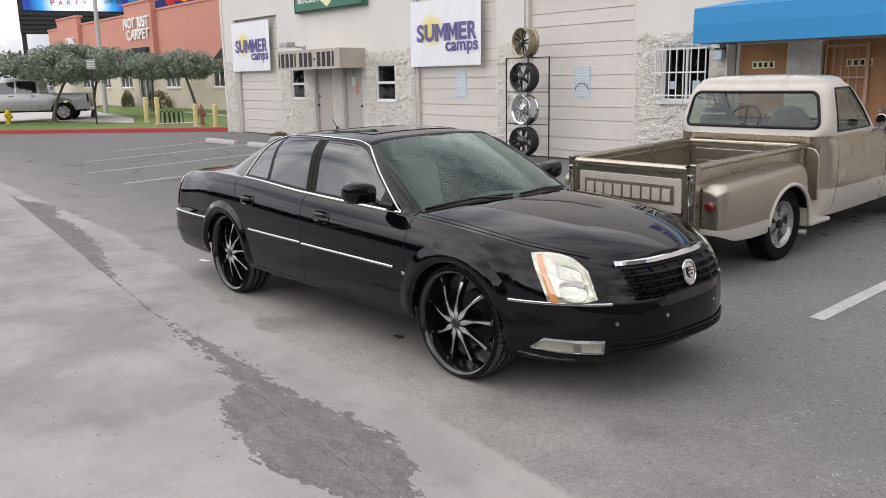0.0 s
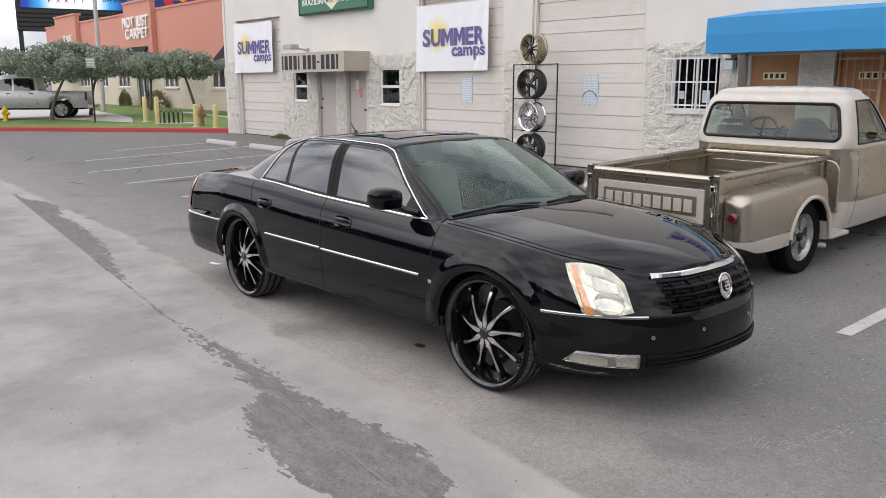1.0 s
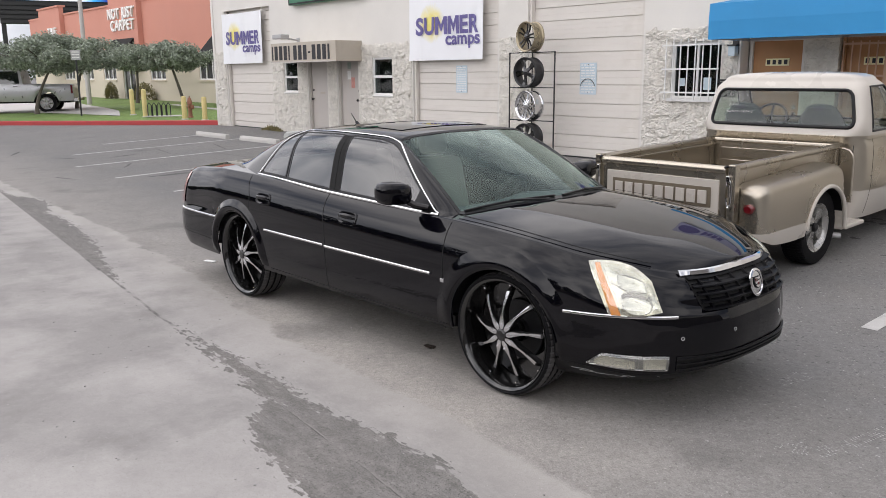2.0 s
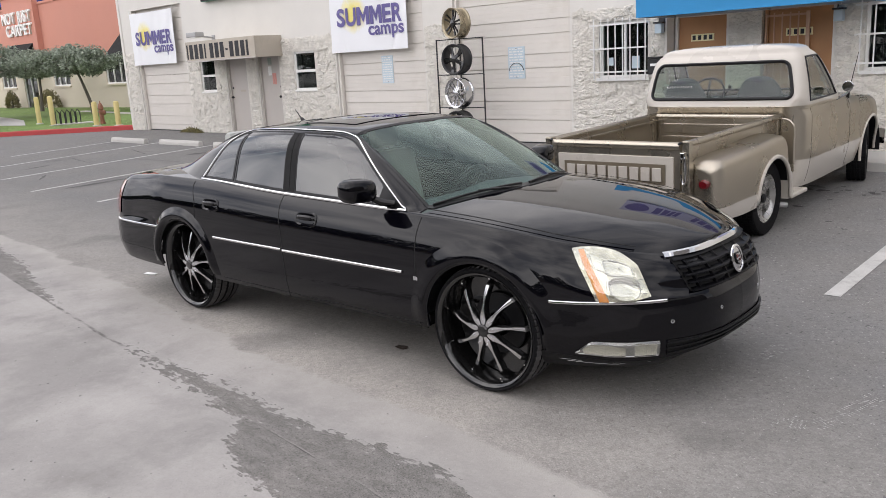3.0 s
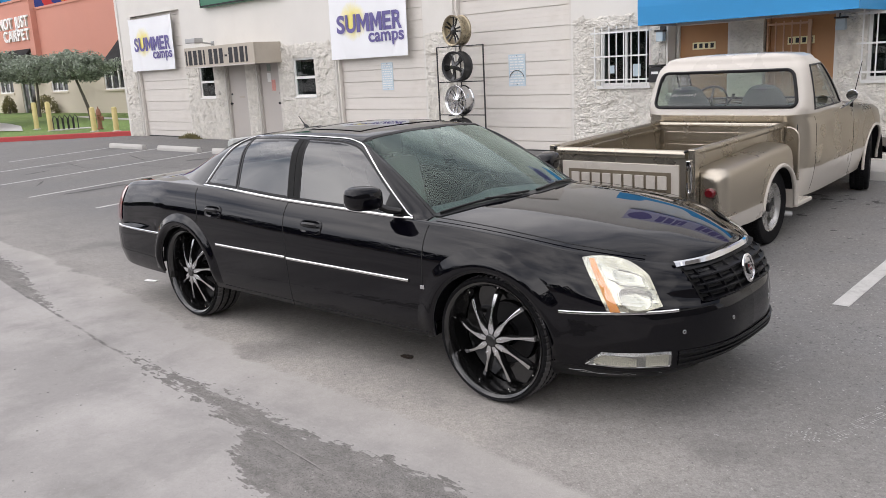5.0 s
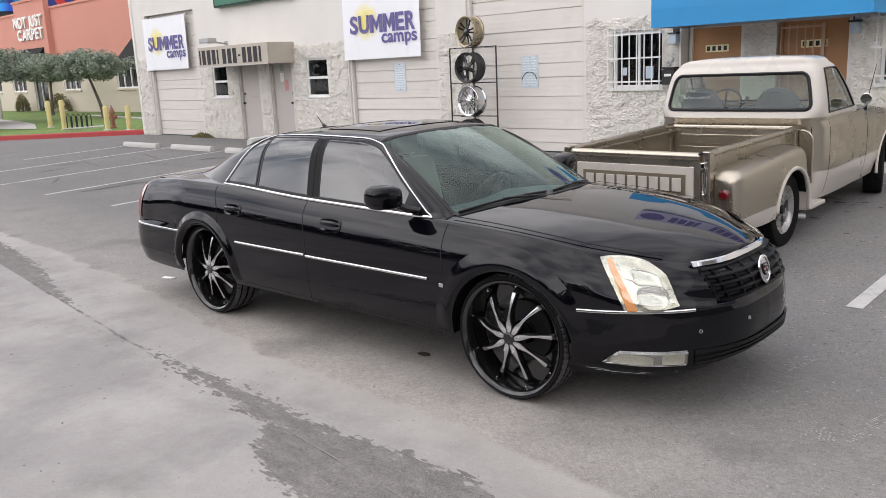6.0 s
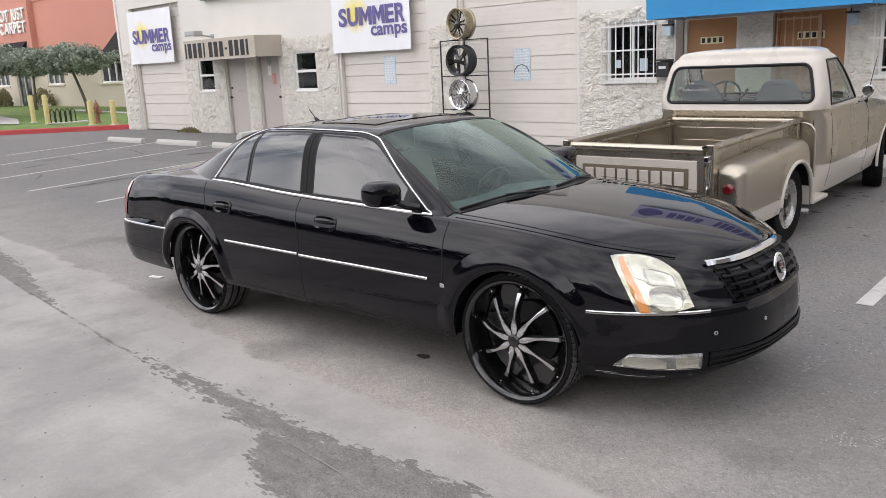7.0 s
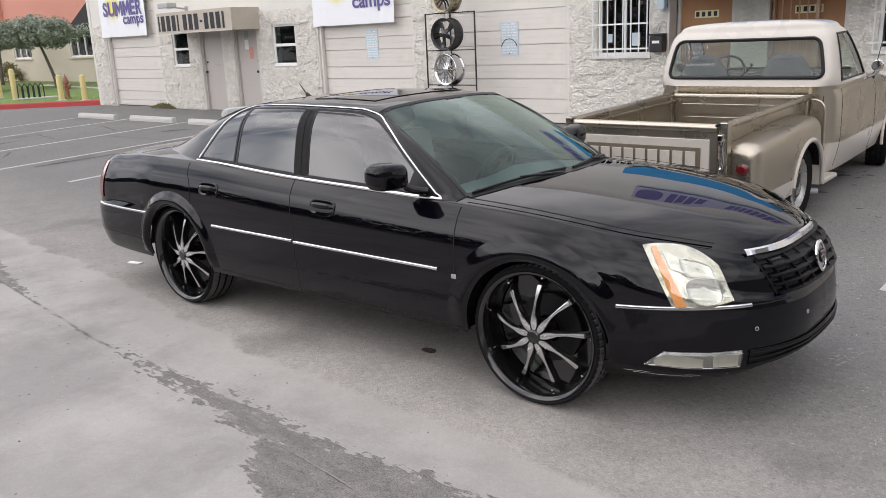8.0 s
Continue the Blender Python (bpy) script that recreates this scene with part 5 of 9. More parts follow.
def inset(x, z):
    """How far the side lies inside the plan outline at a height."""
    top = curve_at(SHOULDER, x)
    h = top - z
    nose, tail = smooth01((x - 1.86) / 0.42), smooth01((-1.75 - x) / 0.6)
    mid = 1 - nose - tail
    i_mid = curve_at([(0, 0.105), (0.02, 0.087), (0.05, 0.063), (0.10, 0.034), (0.15, 0.0165), (0.20, 0.0072), (0.27, 0.0015), (0.36, 0.0)], h) + curve_at([(0.15, 0.085), (0.25, 0.055), (0.33, 0.028), (0.45, 0.008), (0.6, 0.0)], z)
    i_nose = curve_at([(0, 0.15), (0.03, 0.105), (0.09, 0.062), (0.16, 0.034), (0.20, 0.012), (0.27, 0.0)], h) + curve_at([(0.17, 0.10), (0.24, 0.045), (0.33, 0.012), (0.45, 0.0)], z)
    i_tail = curve_at([(0, 0.145), (0.03, 0.104), (0.07, 0.079), (0.12, 0.055), (0.18, 0.036), (0.25, 0.026), (0.34, 0.021), (0.365, 0.006), (0.41, 0.0)], h) + curve_at([(0.22, 0.10), (0.32, 0.04), (0.45, 0.0)], z)
    return mid * i_mid + nose * i_nose + tail * i_tail


def skin(s, z, side=-1, lift=0.0):
    """A point of the body's side; side -1 is the car's right."""
    x, y, nx, ny = plan_at(s)
    i = inset(x, z) - lift
    return Vector((x - nx * i, side * max(y - ny * i, 0.0 if s in (0, PLAN_S[-1]) else -1), z))


def skin_normal(s, z, side=-1):
    e = 0.02
    a = skin(s + e, z, side) - skin(s - e, z, side)
    b = skin(s, z + e, side) - skin(s, z - e, side)
    n = a.cross(b).normalized()
    _, _, nx, ny = plan_at(s)
    return n if n.dot(Vector((nx, side * ny, 0))) > 0 else -n


def low_edge(x):
    base = curve_at([(-2.78, 0.34), (-2.2, 0.30), (-1.85, 0.30), (1.0, 0.308), (1.9, 0.300), (2.25, 0.272), (2.40, 0.285), (2.55, 0.318)], x)
    for ax, arch in ARCHES.items():
        d = abs(x - ax)
        if d < arch:
            return max(base, HUB + math.sqrt(max(arch ** 2 - d * d, 0)))
    return base


def section(x):
    return curve_at(BELT, x), curve_at(ROOF, x), curve_at(W_BELT, x), curve_at(W_ROOF, x)


def side_y(x, z):
    """Half width of the cabin at a height."""
    zb, zt, wb, wt = section(x)
    H = max(zt - zb, 0.02)
    v = min(max((z - zb) / H, 0), 1)
    k = smooth01((x - 0.40) / 0.7)
    return (wb - (wb - wt) * v) * max(1 - v ** lerp(6, 2.3, k), 0) ** (1 / lerp(5, 2.5, k))


def ws_y(x):
    zb, zt, wb, wt = section(x)
    k = smooth01((x - 0.40) / 0.6)
    return side_y(x, lerp(zb, zt, lerp(0.72, 0.36, k))) - lerp(0.055, 0.03, k)


SCREENS = {  # top and base edges of the screens by half width
    "windscreen": (lambda y: 0.27 - 0.05 * (y / 0.6) ** 2, lambda y: 1.135 - 0.185 * (y / 0.74) ** 2),
    "rear_screen": (lambda y: -1.17 + 0.05 * (y / 0.6) ** 2, lambda y: -1.86 + 0.10 * (y / 0.7) ** 2),
}
PANES = ((-1.318, -0.985), (-0.955, -0.365), (-0.248, 0.79))


def pane_pt(a, b, u, v, lift=0.0):
    x0 = lerp(a, b, u)
    zb, zt = curve_at(BELT, x0) + 0.022, curve_at(DLO_TOP, x0) - 0.012
    z = lerp(zb, max(zt, zb), v)
    k = smooth01((x0 + 1.30) / 0.22) * smooth01((0.55 - x0) / 0.5)
    x = x0 - 0.22 * (z - zb) * k + 0.055 * k
    return Vector((x, -(side_y(x, z) + lift), z))


def in_pane(x, z):
    for a, b in PANES:
        for _ in range(1):
            k0 = smooth01((x + 1.30) / 0.22) * smooth01((0.55 - x) / 0.5)
            zb = curve_at(BELT, x) + 0.022
            x0 = x + (0.22 * (z - zb) - 0.055) * k0
        if a + 0.004 < x0 < b - 0.004 and zb + 0.004 < z < curve_at(DLO_TOP, x0) - 0.018:
            return True
    return False


def in_screen(x, y):
    if abs(y) > ws_y(x) - 0.004:
        return False
    t, b = SCREENS["rear_screen"]
    return abs(y) < ws_y(x) * 0.84 - 0.004 and b(y) < x < t(y) - 0.01


def hood_z(x, y):
    """Height of the hood or boot lid over a plan point."""
    tip = skin(s_of_x(x), curve_at(SHOULDER, x), 1)
    zs = tip.z + 0.004
    zc = max(curve_at(CENTRE, x), zs)
    return zs + (zc - zs) * (1 - min(abs(y) / max(tip.y - 0.02, 0.01), 1) ** 2.6)


def sedan():
    car = thing("sedan", CAR, "glossy black four-door sedan on large black and chrome wheels", "car")
    # sides
    xs = set(np.arange(-2.76, 2.54, 0.045).round(4).tolist())
    for ax, arch in ARCHES.items():
        xs = {x for x in xs if abs(x - ax) > arch + 0.02}
        xs |= {ax + arch * math.cos(a) for a in np.linspace(0.06, math.pi - 0.06, 40)} | {ax - arch - 0.001, ax + arch + 0.001, ax - arch + 0.0006, ax + arch - 0.0006}
    cuts = (-1.395, -0.235, 0.992)
    xs |= set(cuts)
    ss = sorted({s_of_x(x) for x in xs} | set(np.linspace(0, s_of_x(1.9), 70)) | set(np.linspace(s_of_x(-2.5), PLAN_S[-1], 20)))
    rows_n = 40

    def column(s, side):
        x = plan_at(s)[0]
        z0, z1 = low_edge(x), curve_at(SHOULDER, x)
        col = [skin(s, lerp(z0, z1, 1 - (1 - k / rows_n) ** 1.25), side) for k in range(rows_n + 1)]
        tip = col[-1]
        col.append(Vector((tip.x, tip.y - side * 0.02 if abs(tip.y) > 0.05 else tip.y, tip.z + 0.004)))
        return col
    bounds = [(0.0, s_of_x(cuts[2])), (s_of_x(cuts[2]), s_of_x(cuts[1])), (s_of_x(cuts[1]), s_of_x(cuts[0])), (s_of_x(cuts[0]), PLAN_S[-1])]
    names = ("front_fender", "front_door", "rear_door", "rear_quarter")
    made = {}
    for side in (-1, 1):
        for (a, b), nm in zip(bounds, names):
            bm = bmesh.new()
            grid(bm, [column(s, side) for s in ss if a - 1e-6 <= s <= b + 1e-6])
            bmesh.ops.remove_doubles(bm, verts=bm.verts, dist=0.0004)
            made[nm, side] = part(nm, bm, M_CARBLACK, car, smooth=True, angle=0.9)
    # hood and boot lid
    for nm, pick in (("hood", lambda x: x > 0.62), ("trunk_lid", lambda x: x < -1.3)):
        bm = bmesh.new()
        rows = []
        for s in ss:
            x = plan_at(s)[0]
            if not pick(x):
                continue
            tip = column(s, -1)[-1]
            ys, zs, zc = abs(tip.y), tip.z, max(curve_at(CENTRE, tip.x), tip.z)
            row = []
            for k in range(33):
                y = lerp(-ys, ys, k / 32)
                q = abs(y) / max(ys, 1e-4)
                z = zs + (zc - zs) * (1 - q ** 2.6)
                if nm == "hood":
                    z += 0.004 * math.exp(-((abs(y) - 0.46 - 0.12 * (1.2 - tip.x)) / 0.09) ** 2) * smooth01((tip.x - 0.9) / 0.4) * smooth01((2.35 - tip.x) / 0.4) * (1 - q ** 4)
                row.append(Vector((tip.x, y, z)))
            rows.append(row)
        grid(bm, rows)
        gone = []
        for f in bm.faces:
            c = f.calc_center_median()
            wsb = SCREENS["windscreen"][1](c.y)
            if (nm == "hood" and c.x < max(wsb - 0.05, 0.87) and abs(c.y) < 0.86) or (nm == "trunk_lid" and c.x > SCREENS["rear_screen"][1](c.y) + 0.05 and abs(c.y) < ws_y(c.x)):
                gone.append(f)
        bmesh.ops.delete(bm, geom=gone, context="FACES")
        bmesh.ops.remove_doubles(bm, verts=bm.verts, dist=0.0004)
        part(nm, bm, M_CARBLACK, car, smooth=True, angle=1.0)
    # cabin shell
    bm = bmesh.new()
    rows = []
    for x in np.arange(-2.04, 1.2401, 0.022):
        zb, zt, wb, wt = section(x)
        pts = [(side_y(x, lerp(zb, zt, v)), lerp(zb, zt, v)) for v in np.linspace(0, 0.93, 40)]
        y_end = pts[-1][0]
        for y in np.linspace(y_end, 0, 30)[1:]:
            u = y / max(y_end, 1e-4)
            z93 = pts[39][1]
            pts.append((y, z93 + (zt - z93) * (1 - u ** 2.4)))
        d = np.concatenate([[0], np.cumsum([math.dist(p, q) for p, q in zip(pts, pts[1:])])])
        tt = np.linspace(0, d[-1], 52)
        half = list(zip(np.interp(tt, d, [p[0] for p in pts]), np.interp(tt, d, [p[1] for p in pts])))
        rows.append([Vector((x, -y, z)) for y, z in half] + [Vector((x, y, z)) for y, z in reversed(half[:-1])])
    grid(bm, rows)
    gone = []
    for f in bm.faces:
        c = f.calc_center_median()
        n = f.normal
        f.normal_update()
        steep = abs(f.normal.y) > 0.62
        front = c.x > SCREENS["windscreen"][0](min(abs(c.y), 0.6)) + 0.012 and c.z > curve_at(DLO_TOP, c.x) + 0.004
        if (steep and in_pane(c.x, c.z)) or (not steep and in_screen(c.x, c.y)) or front or c.x > 0.86:
            gone.append(f)
    bmesh.ops.delete(bm, geom=gone, context="FACES")
    part("roof", bm, M_CARBLACK, car, smooth=True, angle=1.2)

    def roof_z(x, y):
        zb, zt, wb, wt = section(x)
        z93 = lerp(zb, zt, 0.93)
        ye = side_y(x, z93)
        if abs(y) <= ye:
            return z93 + (zt - z93) * (1 - (abs(y) / ye) ** 2.4)
        lo, hi = zb, z93
        for _ in range(25):
            m = (lo + hi) / 2
            lo, hi = (m, hi) if side_y(x, m) > abs(y) else (lo, m)
        return lo
    # screens
    def wind_pt(u, v, lift=0.0):
        """A point of the windscreen; v runs from its base to the roof."""
        (y0, y1), (t, b) = (0.74 * u, 0.60 * u), SCREENS["windscreen"]
        p = Vector((b(y0), y0, hood_z(b(y0), y0) - 0.004))
        q = Vector((t(y1), y1, roof_z(t(y1), y1) + 0.001))
        up = Vector((0.48, 0.12 * u, 0.87))
        return p.lerp(q, v) + up * (0.022 * 4 * v * (1 - v) * (1 - 0.25 * u * u) + lift)

    def rear_pt(u, v, lift=0.0):
        t, b = SCREENS["rear_screen"]
        x0 = lerp(b(0.35), t(0.35), v)
        y = u * (ws_y(x0) * 0.84 + 0.012)
        x = lerp(b(y), t(y), v)
        return Vector((x, y, roof_z(x, y) + 0.003 + lift))
    for nm, mat, fn in (("windscreen", M_WIND, wind_pt), ("rear_screen", M_REAR, rear_pt)):
        bm = bmesh.new()
        rows = [[fn(lerp(-1, 1, i / 32), j / 18) for i in range(33)] for j in range(19)]
        grid(bm, rows)
        g = part(nm, bm, mat, car, smooth=True)
        g.visible_shadow = False
        bm = bmesh.new()
        edge = rows[0] + [r[-1] for r in rows[1:]] + rows[-1][::-1][1:] + [r[0] for r in rows[::-1][1:-1]]
        up = [Vector((0.45 if nm == "windscreen" else -0.4, 0, 0.9))] * (len(edge) + 1)
        ribbon(bm, edge + [edge[0]], up, 0.030, 0.004)
        part("seal", bm, M_TRIM, g)
    # front pillars
    for side in (-1, 1):
        bm = bmesh.new()
        rows = []
        for k in range(-2, 25):
            v = k / 24
            e = wind_pt(side, min(max(v, -0.06), 1.0), 0.002)
            if v > 1:
                e.x -= 0.06 * (v - 1) * 12
                e.z = roof_z(e.x, e.y) + 0.003
            x = lerp(0.835, 0.07, v)
            z = max(curve_at(DLO_TOP, x) + 0.008, curve_at(BELT, x) + 0.008)
            c = Vector((x, side * (side_y(x, z) + 0.004), z))
            if v < 0:
                c = Vector((0.835 - 0.4 * v, side * 0.835, 0.985 + 0.2 * v))
            out = Vector((0.25, side * 0.75, 0.6))
            rows.append([e.lerp(c, i / 6) + out * (0.016 * math.sin(math.pi * i / 6)) for i in range(7)])
        grid(bm, rows)
        part("front_pillar", bm, M_CARBLACK, car, smooth=True)
    # side glass, both sides
    for side in (-1, 1):
        for (a, b), nm in zip(PANES, ("quarter_glass", "rear_door_glass", "front_door_glass")):
            bm = bmesh.new()
            rows = [[pane_pt(a, b, i / 20, j / 12, 0.001) for i in range(21)] for j in range(13)]
            rows = [[Vector((p.x, -side * p.y, p.z)) for p in r] for r in rows]
            grid(bm, rows)
            g = part(nm, bm, M_SHEEN, car, smooth=True)
            g.visible_shadow = False
            edge = rows[0] + [r[-1] for r in rows[1:]] + rows[-1][::-1][1:] + [r[0] for r in rows[::-1][1:-1]]
            bm = bmesh.new()
            ribbon(bm, edge + [edge[0]], [Vector((0, side, 0.35))] * (len(edge) + 1), 0.017, 0.003)
            part("seal", bm, M_TRIM, g)
        # chrome surround
        top = []
        for x in np.linspace(-1.345, 0.835, 60):
            z = max(curve_at(DLO_TOP, x) + 0.006, curve_at(BELT, x) + 0.008)
            top.append(Vector((x, side * (side_y(x, z) + 0.006), z)))
        low = []
        for x in np.linspace(0.845, -1.355, 40):
            z = curve_at(BELT, x) + 0.006
            low.append(Vector((x, side * (side_y(x, z) + 0.010), z)))
        bm = bmesh.new()
        tube(bm, top, 0.007, 6)
        tube(bm, low, 0.0095, 6)
        part("chrome_window_trim", bm, M_CHROME, car, "chrome window surround", smooth=True)
        # black B post
        bm = bmesh.new()
        rows = []
        for j in range(9):
            p, q = pane_pt(*PANES[1], 1.0, j / 8, 0.004), pane_pt(*PANES[2], 0.0, j / 8, 0.004)
            rows.append([Vector((lerp(p.x, q.x, k / 4), -side * (lerp(p.y, q.y, k / 4) - 0.002), lerp(p.z, q.z, k / 4))) for k in range(5)])
        grid(bm, rows)
        part("b_post", bm, M_GAP, car)
        bm = bmesh.new()
        ribbon(bm, [r[2] for r in rows], [Vector((0, side, 0.3))] * len(rows), 0.010, 0.003)
        part("panel_gap", bm, M_GAP, car)
        # body side strip, one for each panel, and bumper strips
        for x0, x1, z in ((-1.06, -0.245, 0.643), (-0.225, 0.90, 0.637), (-2.60, -1.87, 0.648), (1.885, 2.385, 0.594)):
            pts = [skin(s_of_x(x), z, side) for x in np.linspace(x0, x1, 24)]
            nr = [skin_normal(s_of_x(x), z, side) for x in np.linspace(x0, x1, 24)]
            bm = bmesh.new()
            tube(bm, [p + n_ * 0.004 for p, n_ in zip(pts, nr)], 0.0092, 10)
            part("chrome_side_strip", bm, M_CHROME, car, "thin chrome strip", smooth=True)
        # panel gaps
        gaps = [[(cuts[2] + 0.012 * math.sin(3 * t), lerp(0.30, 0.955, t)) for t in np.linspace(0, 1, 20)],
                [(cuts[1] - 0.05 * smooth01((t - 0.55) / 0.45), lerp(0.30, 1.0, t)) for t in np.linspace(0, 1, 20)],
                [(-1.30 - 0.08 * smooth01((t - 0.5) / 0.5), lerp(0.70, 1.03, t)) for t in np.linspace(0, 1, 14)],
                [(x, 0.335) for x in np.linspace(-1.03, 1.02, 24)],
                [(x, 0.592) for x in np.linspace(1.885, 2.50, 24)]]
        for g in gaps:
            bm = bmesh.new()
            ribbon(bm, [skin(s_of_x(x), z, side) for x, z in g], [skin_normal(s_of_x(x), z, side) for x, z in g], 0.007, 0.0015, 0.002)
            part("panel_gap", bm, M_GAP, car)
        # hood gap
        bm = bmesh.new()
        pts = []
        for x in np.linspace(0.98, 2.28, 30):
            tip = skin(s_of_x(x), curve_at(SHOULDER, x), side)
            pts.append(Vector((tip.x, tip.y * 0.93, curve_at(SHOULDER, x) + 0.012 + (curve_at(CENTRE, tip.x) - curve_at(SHOULDER, x)) * (1 - 0.93 ** 2.6))))
        ribbon(bm, pts, [Vector((0, side * 0.3, 1))] * 30, 0.008, 0.0015, 0.002)
        part("hood_gap", bm, M_GAP, car)
        # wheel arch lips and inner arches
        for ax, arch in ARCHES.items():
            bm = bmesh.new()
            tube(bm, [skin(s_of_x(ax + (arch - 0.002) * math.cos(a)), HUB + (arch - 0.002) * math.sin(a), side, -0.004) for a in np.linspace(-0.10, math.pi + 0.10, 44)], 0.011, 8)
            part("arch_lip", bm, M_CARBLACK, car, smooth=True)
            bm = bmesh.new()
            full, reach = (0.026, 1.15) if ax < 0 else (0.014, 1.35)
            grid(bm, [[skin(s_of_x(ax + r * math.cos(a)), HUB + r * math.sin(a), side, lf * full * smooth01(math.sin(a) * 2.2 + 0.55) + 0.0015) for r, lf in ((arch - 0.004, 0.25), (arch + 0.004, 0.75), (arch + 0.014 * reach, 1.0), (arch + 0.030 * reach, 0.96), (arch + 0.046 * reach, 0.72), (arch + 0.060 * reach, 0.38), (arch + 0.074 * reach, 0.10), (arch + 0.084 * reach, -0.08), (arch + 0.090 * reach, -0.15))] for a in np.linspace(-0.05, math.pi + 0.05, 60)])
            part("arch_flare", bm, M_CARBLACK, car, smooth=True, angle=1.2)
            bm = bmesh.new()
            rows = [[Vector((ax + (arch + 0.004) * math.cos(a), side * y, HUB + (arch + 0.004) * math.sin(a))) for a in np.linspace(0.10, math.pi - 0.10, 30)] for y in (0.915, 0.62)]
            grid(bm, rows)
            bm.faces.new([bm.verts.new(p) for p in [Vector((ax + (arch + 0.01) * math.cos(a), side * 0.60, HUB + (arch + 0.01) * math.sin(a))) for a in np.linspace(-0.25, math.pi + 0.25, 24)]])
            part("wheel_well", bm, M_TRIM, car)
        # handles
        for hx, hz in ((-1.085, 0.882), (0.02, 0.868)):
            s = s_of_x(hx)
            m = Matrix.Translation(skin(s, hz, side)) @ skin_normal(s, hz, side).to_track_quat("Z", "Y").to_matrix().to_4x4()
            bm = bmesh.new()
            grid(bm, [[m @ Vector((rx * math.copysign(abs(math.cos(a)) ** 0.6, math.cos(a)), ry * math.copysign(abs(math.sin(a)) ** 0.6, math.sin(a)), z)) for a in np.linspace(0, 2 * math.pi, 41)[:-1]] for rx, ry, z in ((0.108, 0.050, 0.0), (0.104, 0.047, 0.006), (0.098, 0.041, 0.007), (0.092, 0.035, 0.001), (0.06, 0.018, -0.006))], closed=True)
            cup = part("handle_cup", bm, M_CARBLACK, car, smooth=True)
            bm = bmesh.new()
            grid(bm, [[m @ Vector((lerp(-0.095, 0.095, i / 12) , 0.012 + w_ * (1 - 0.35 * (2 * i / 12 - 1) ** 2), 0.004 + z_ * (1 - (2 * i / 12 - 1) ** 4))) for i in range(13)] for w_, z_ in ((-0.020, 0.0), (-0.016, 0.020), (0.0, 0.027), (0.014, 0.020), (0.018, 0.0))])
            part("door_handle", bm, M_CARBLACK, car, smooth=True)
        # mirror
        bm = bmesh.new()
        bmesh.ops.create_uvsphere(bm, u_segments=28, v_segments=18, radius=1.0)
        for v in bm.verts:
            p = v.co.copy()
            p = Vector([math.copysign(abs(c) ** 0.62, c) for c in p])
            v.co = Vector((0.055 * p.x + 0.03 * p.x * (p.x > 0), 0.118 * p.y, 0.072 * p.z + 0.008 * p.y * side))
        body = part("side_mirror", bm, M_CARBLACK, car, "black door mirror", smooth=True)
        body.matrix_local = pose(0.62 if side < 0 else 0.56, side * (1.01 if side < 0 else 0.97), 1.107 if side < 0 else 1.085, 0, 0, side * 8)
        bm = boxes((-0.057, -0.050, -0.085, 0.085, -0.046, 0.05), bevel=0.002)
        part("mirror_glass", bm, M_CHROME, body)
        bm = bmesh.new()
        tube(bm, [(0.10, -side * 0.20, -0.10), (0.05, -side * 0.14, -0.085), (0.0, -side * 0.08, -0.045), (0, -side * 0.03, -0.02)], 0.028, 10, flat=0.7)
        part("mirror_arm", bm, M_CARBLACK, body, smooth=True)
        # door sail
        bm = bmesh.new()
        tri = [(0.60, 1.0), (0.80, 0.99), (0.62, 1.13)]
        bm.faces.new([bm.verts.new((x, side * (side_y(x, z) + 0.006), z)) for x, z in tri])
        part("mirror_sail", bm, M_TRIM, car)

        # headlamp: its top edge sweeps down towards the grille
        def lamp_pt(u, v, lift):
            tl, tr, br, bl = (0.849, 0.858), (0.664, 0.765), (0.628, 0.622), (0.790, 0.600)
            yy = lerp(lerp(bl[0], br[0], u), lerp(tl[0], tr[0], u), v)
            zz = lerp(lerp(bl[1], br[1], u), lerp(tl[1], tr[1], u), v) + 0.036 * max(math.sin(math.pi * u), 0.0) ** 0.8 * v - 0.010 * math.sin(math.pi * u) * (1 - v)
            return skin(s_of_y(yy), zz, side, lift), skin_normal(s_of_y(yy), zz, side)

        def lamp_bowl(u0, v0, ru, rv, power, depth):
            """A reflector cup: a raised rim and a hollow of soft facets."""
            bm_ = bmesh.new()
            rings_ = []
            for q, lf in ((1.0, 0.008), (1.0, 0.021), (0.95, 0.0225), (0.90, 0.019), (0.72, 0.019 - depth * 0.5), (0.50, 0.019 - depth * 0.8), (0.26, 0.019 - depth), (0.02, 0.019 - depth)):
                rings_.append([lamp_pt(u0 + ru * q * math.copysign(abs(math.cos(t)) ** power, math.cos(t)), v0 + rv * q * math.copysign(abs(math.sin(t)) ** power, math.sin(t)), lf)[0] for t in np.linspace(0, 2 * math.pi, 33)[:-1]])
            grid(bm_, rings_, closed=True)
            return bm_
        bm = bmesh.new()
        grid(bm, [[lamp_pt(i / 20, j / 14, 0.007)[0] for i in range(21)] for j in range(15)])
        lamp = part("headlamp", bm, M_LAMP, car, "clear headlamp with amber side marker", smooth=True)
        bm = bmesh.new()
        grid(bm, [[lamp_pt(i / 20, j / 14, 0.034 - 0.024 * (abs(2 * i / 20 - 1) ** 6) - 0.014 * (abs(2 * j / 14 - 1) ** 8))[0] for i in range(21)] for j in range(15)])
        part("lens", bm, M_CLEAR, lamp, smooth=True).visible_shadow = False
        bm = bmesh.new()
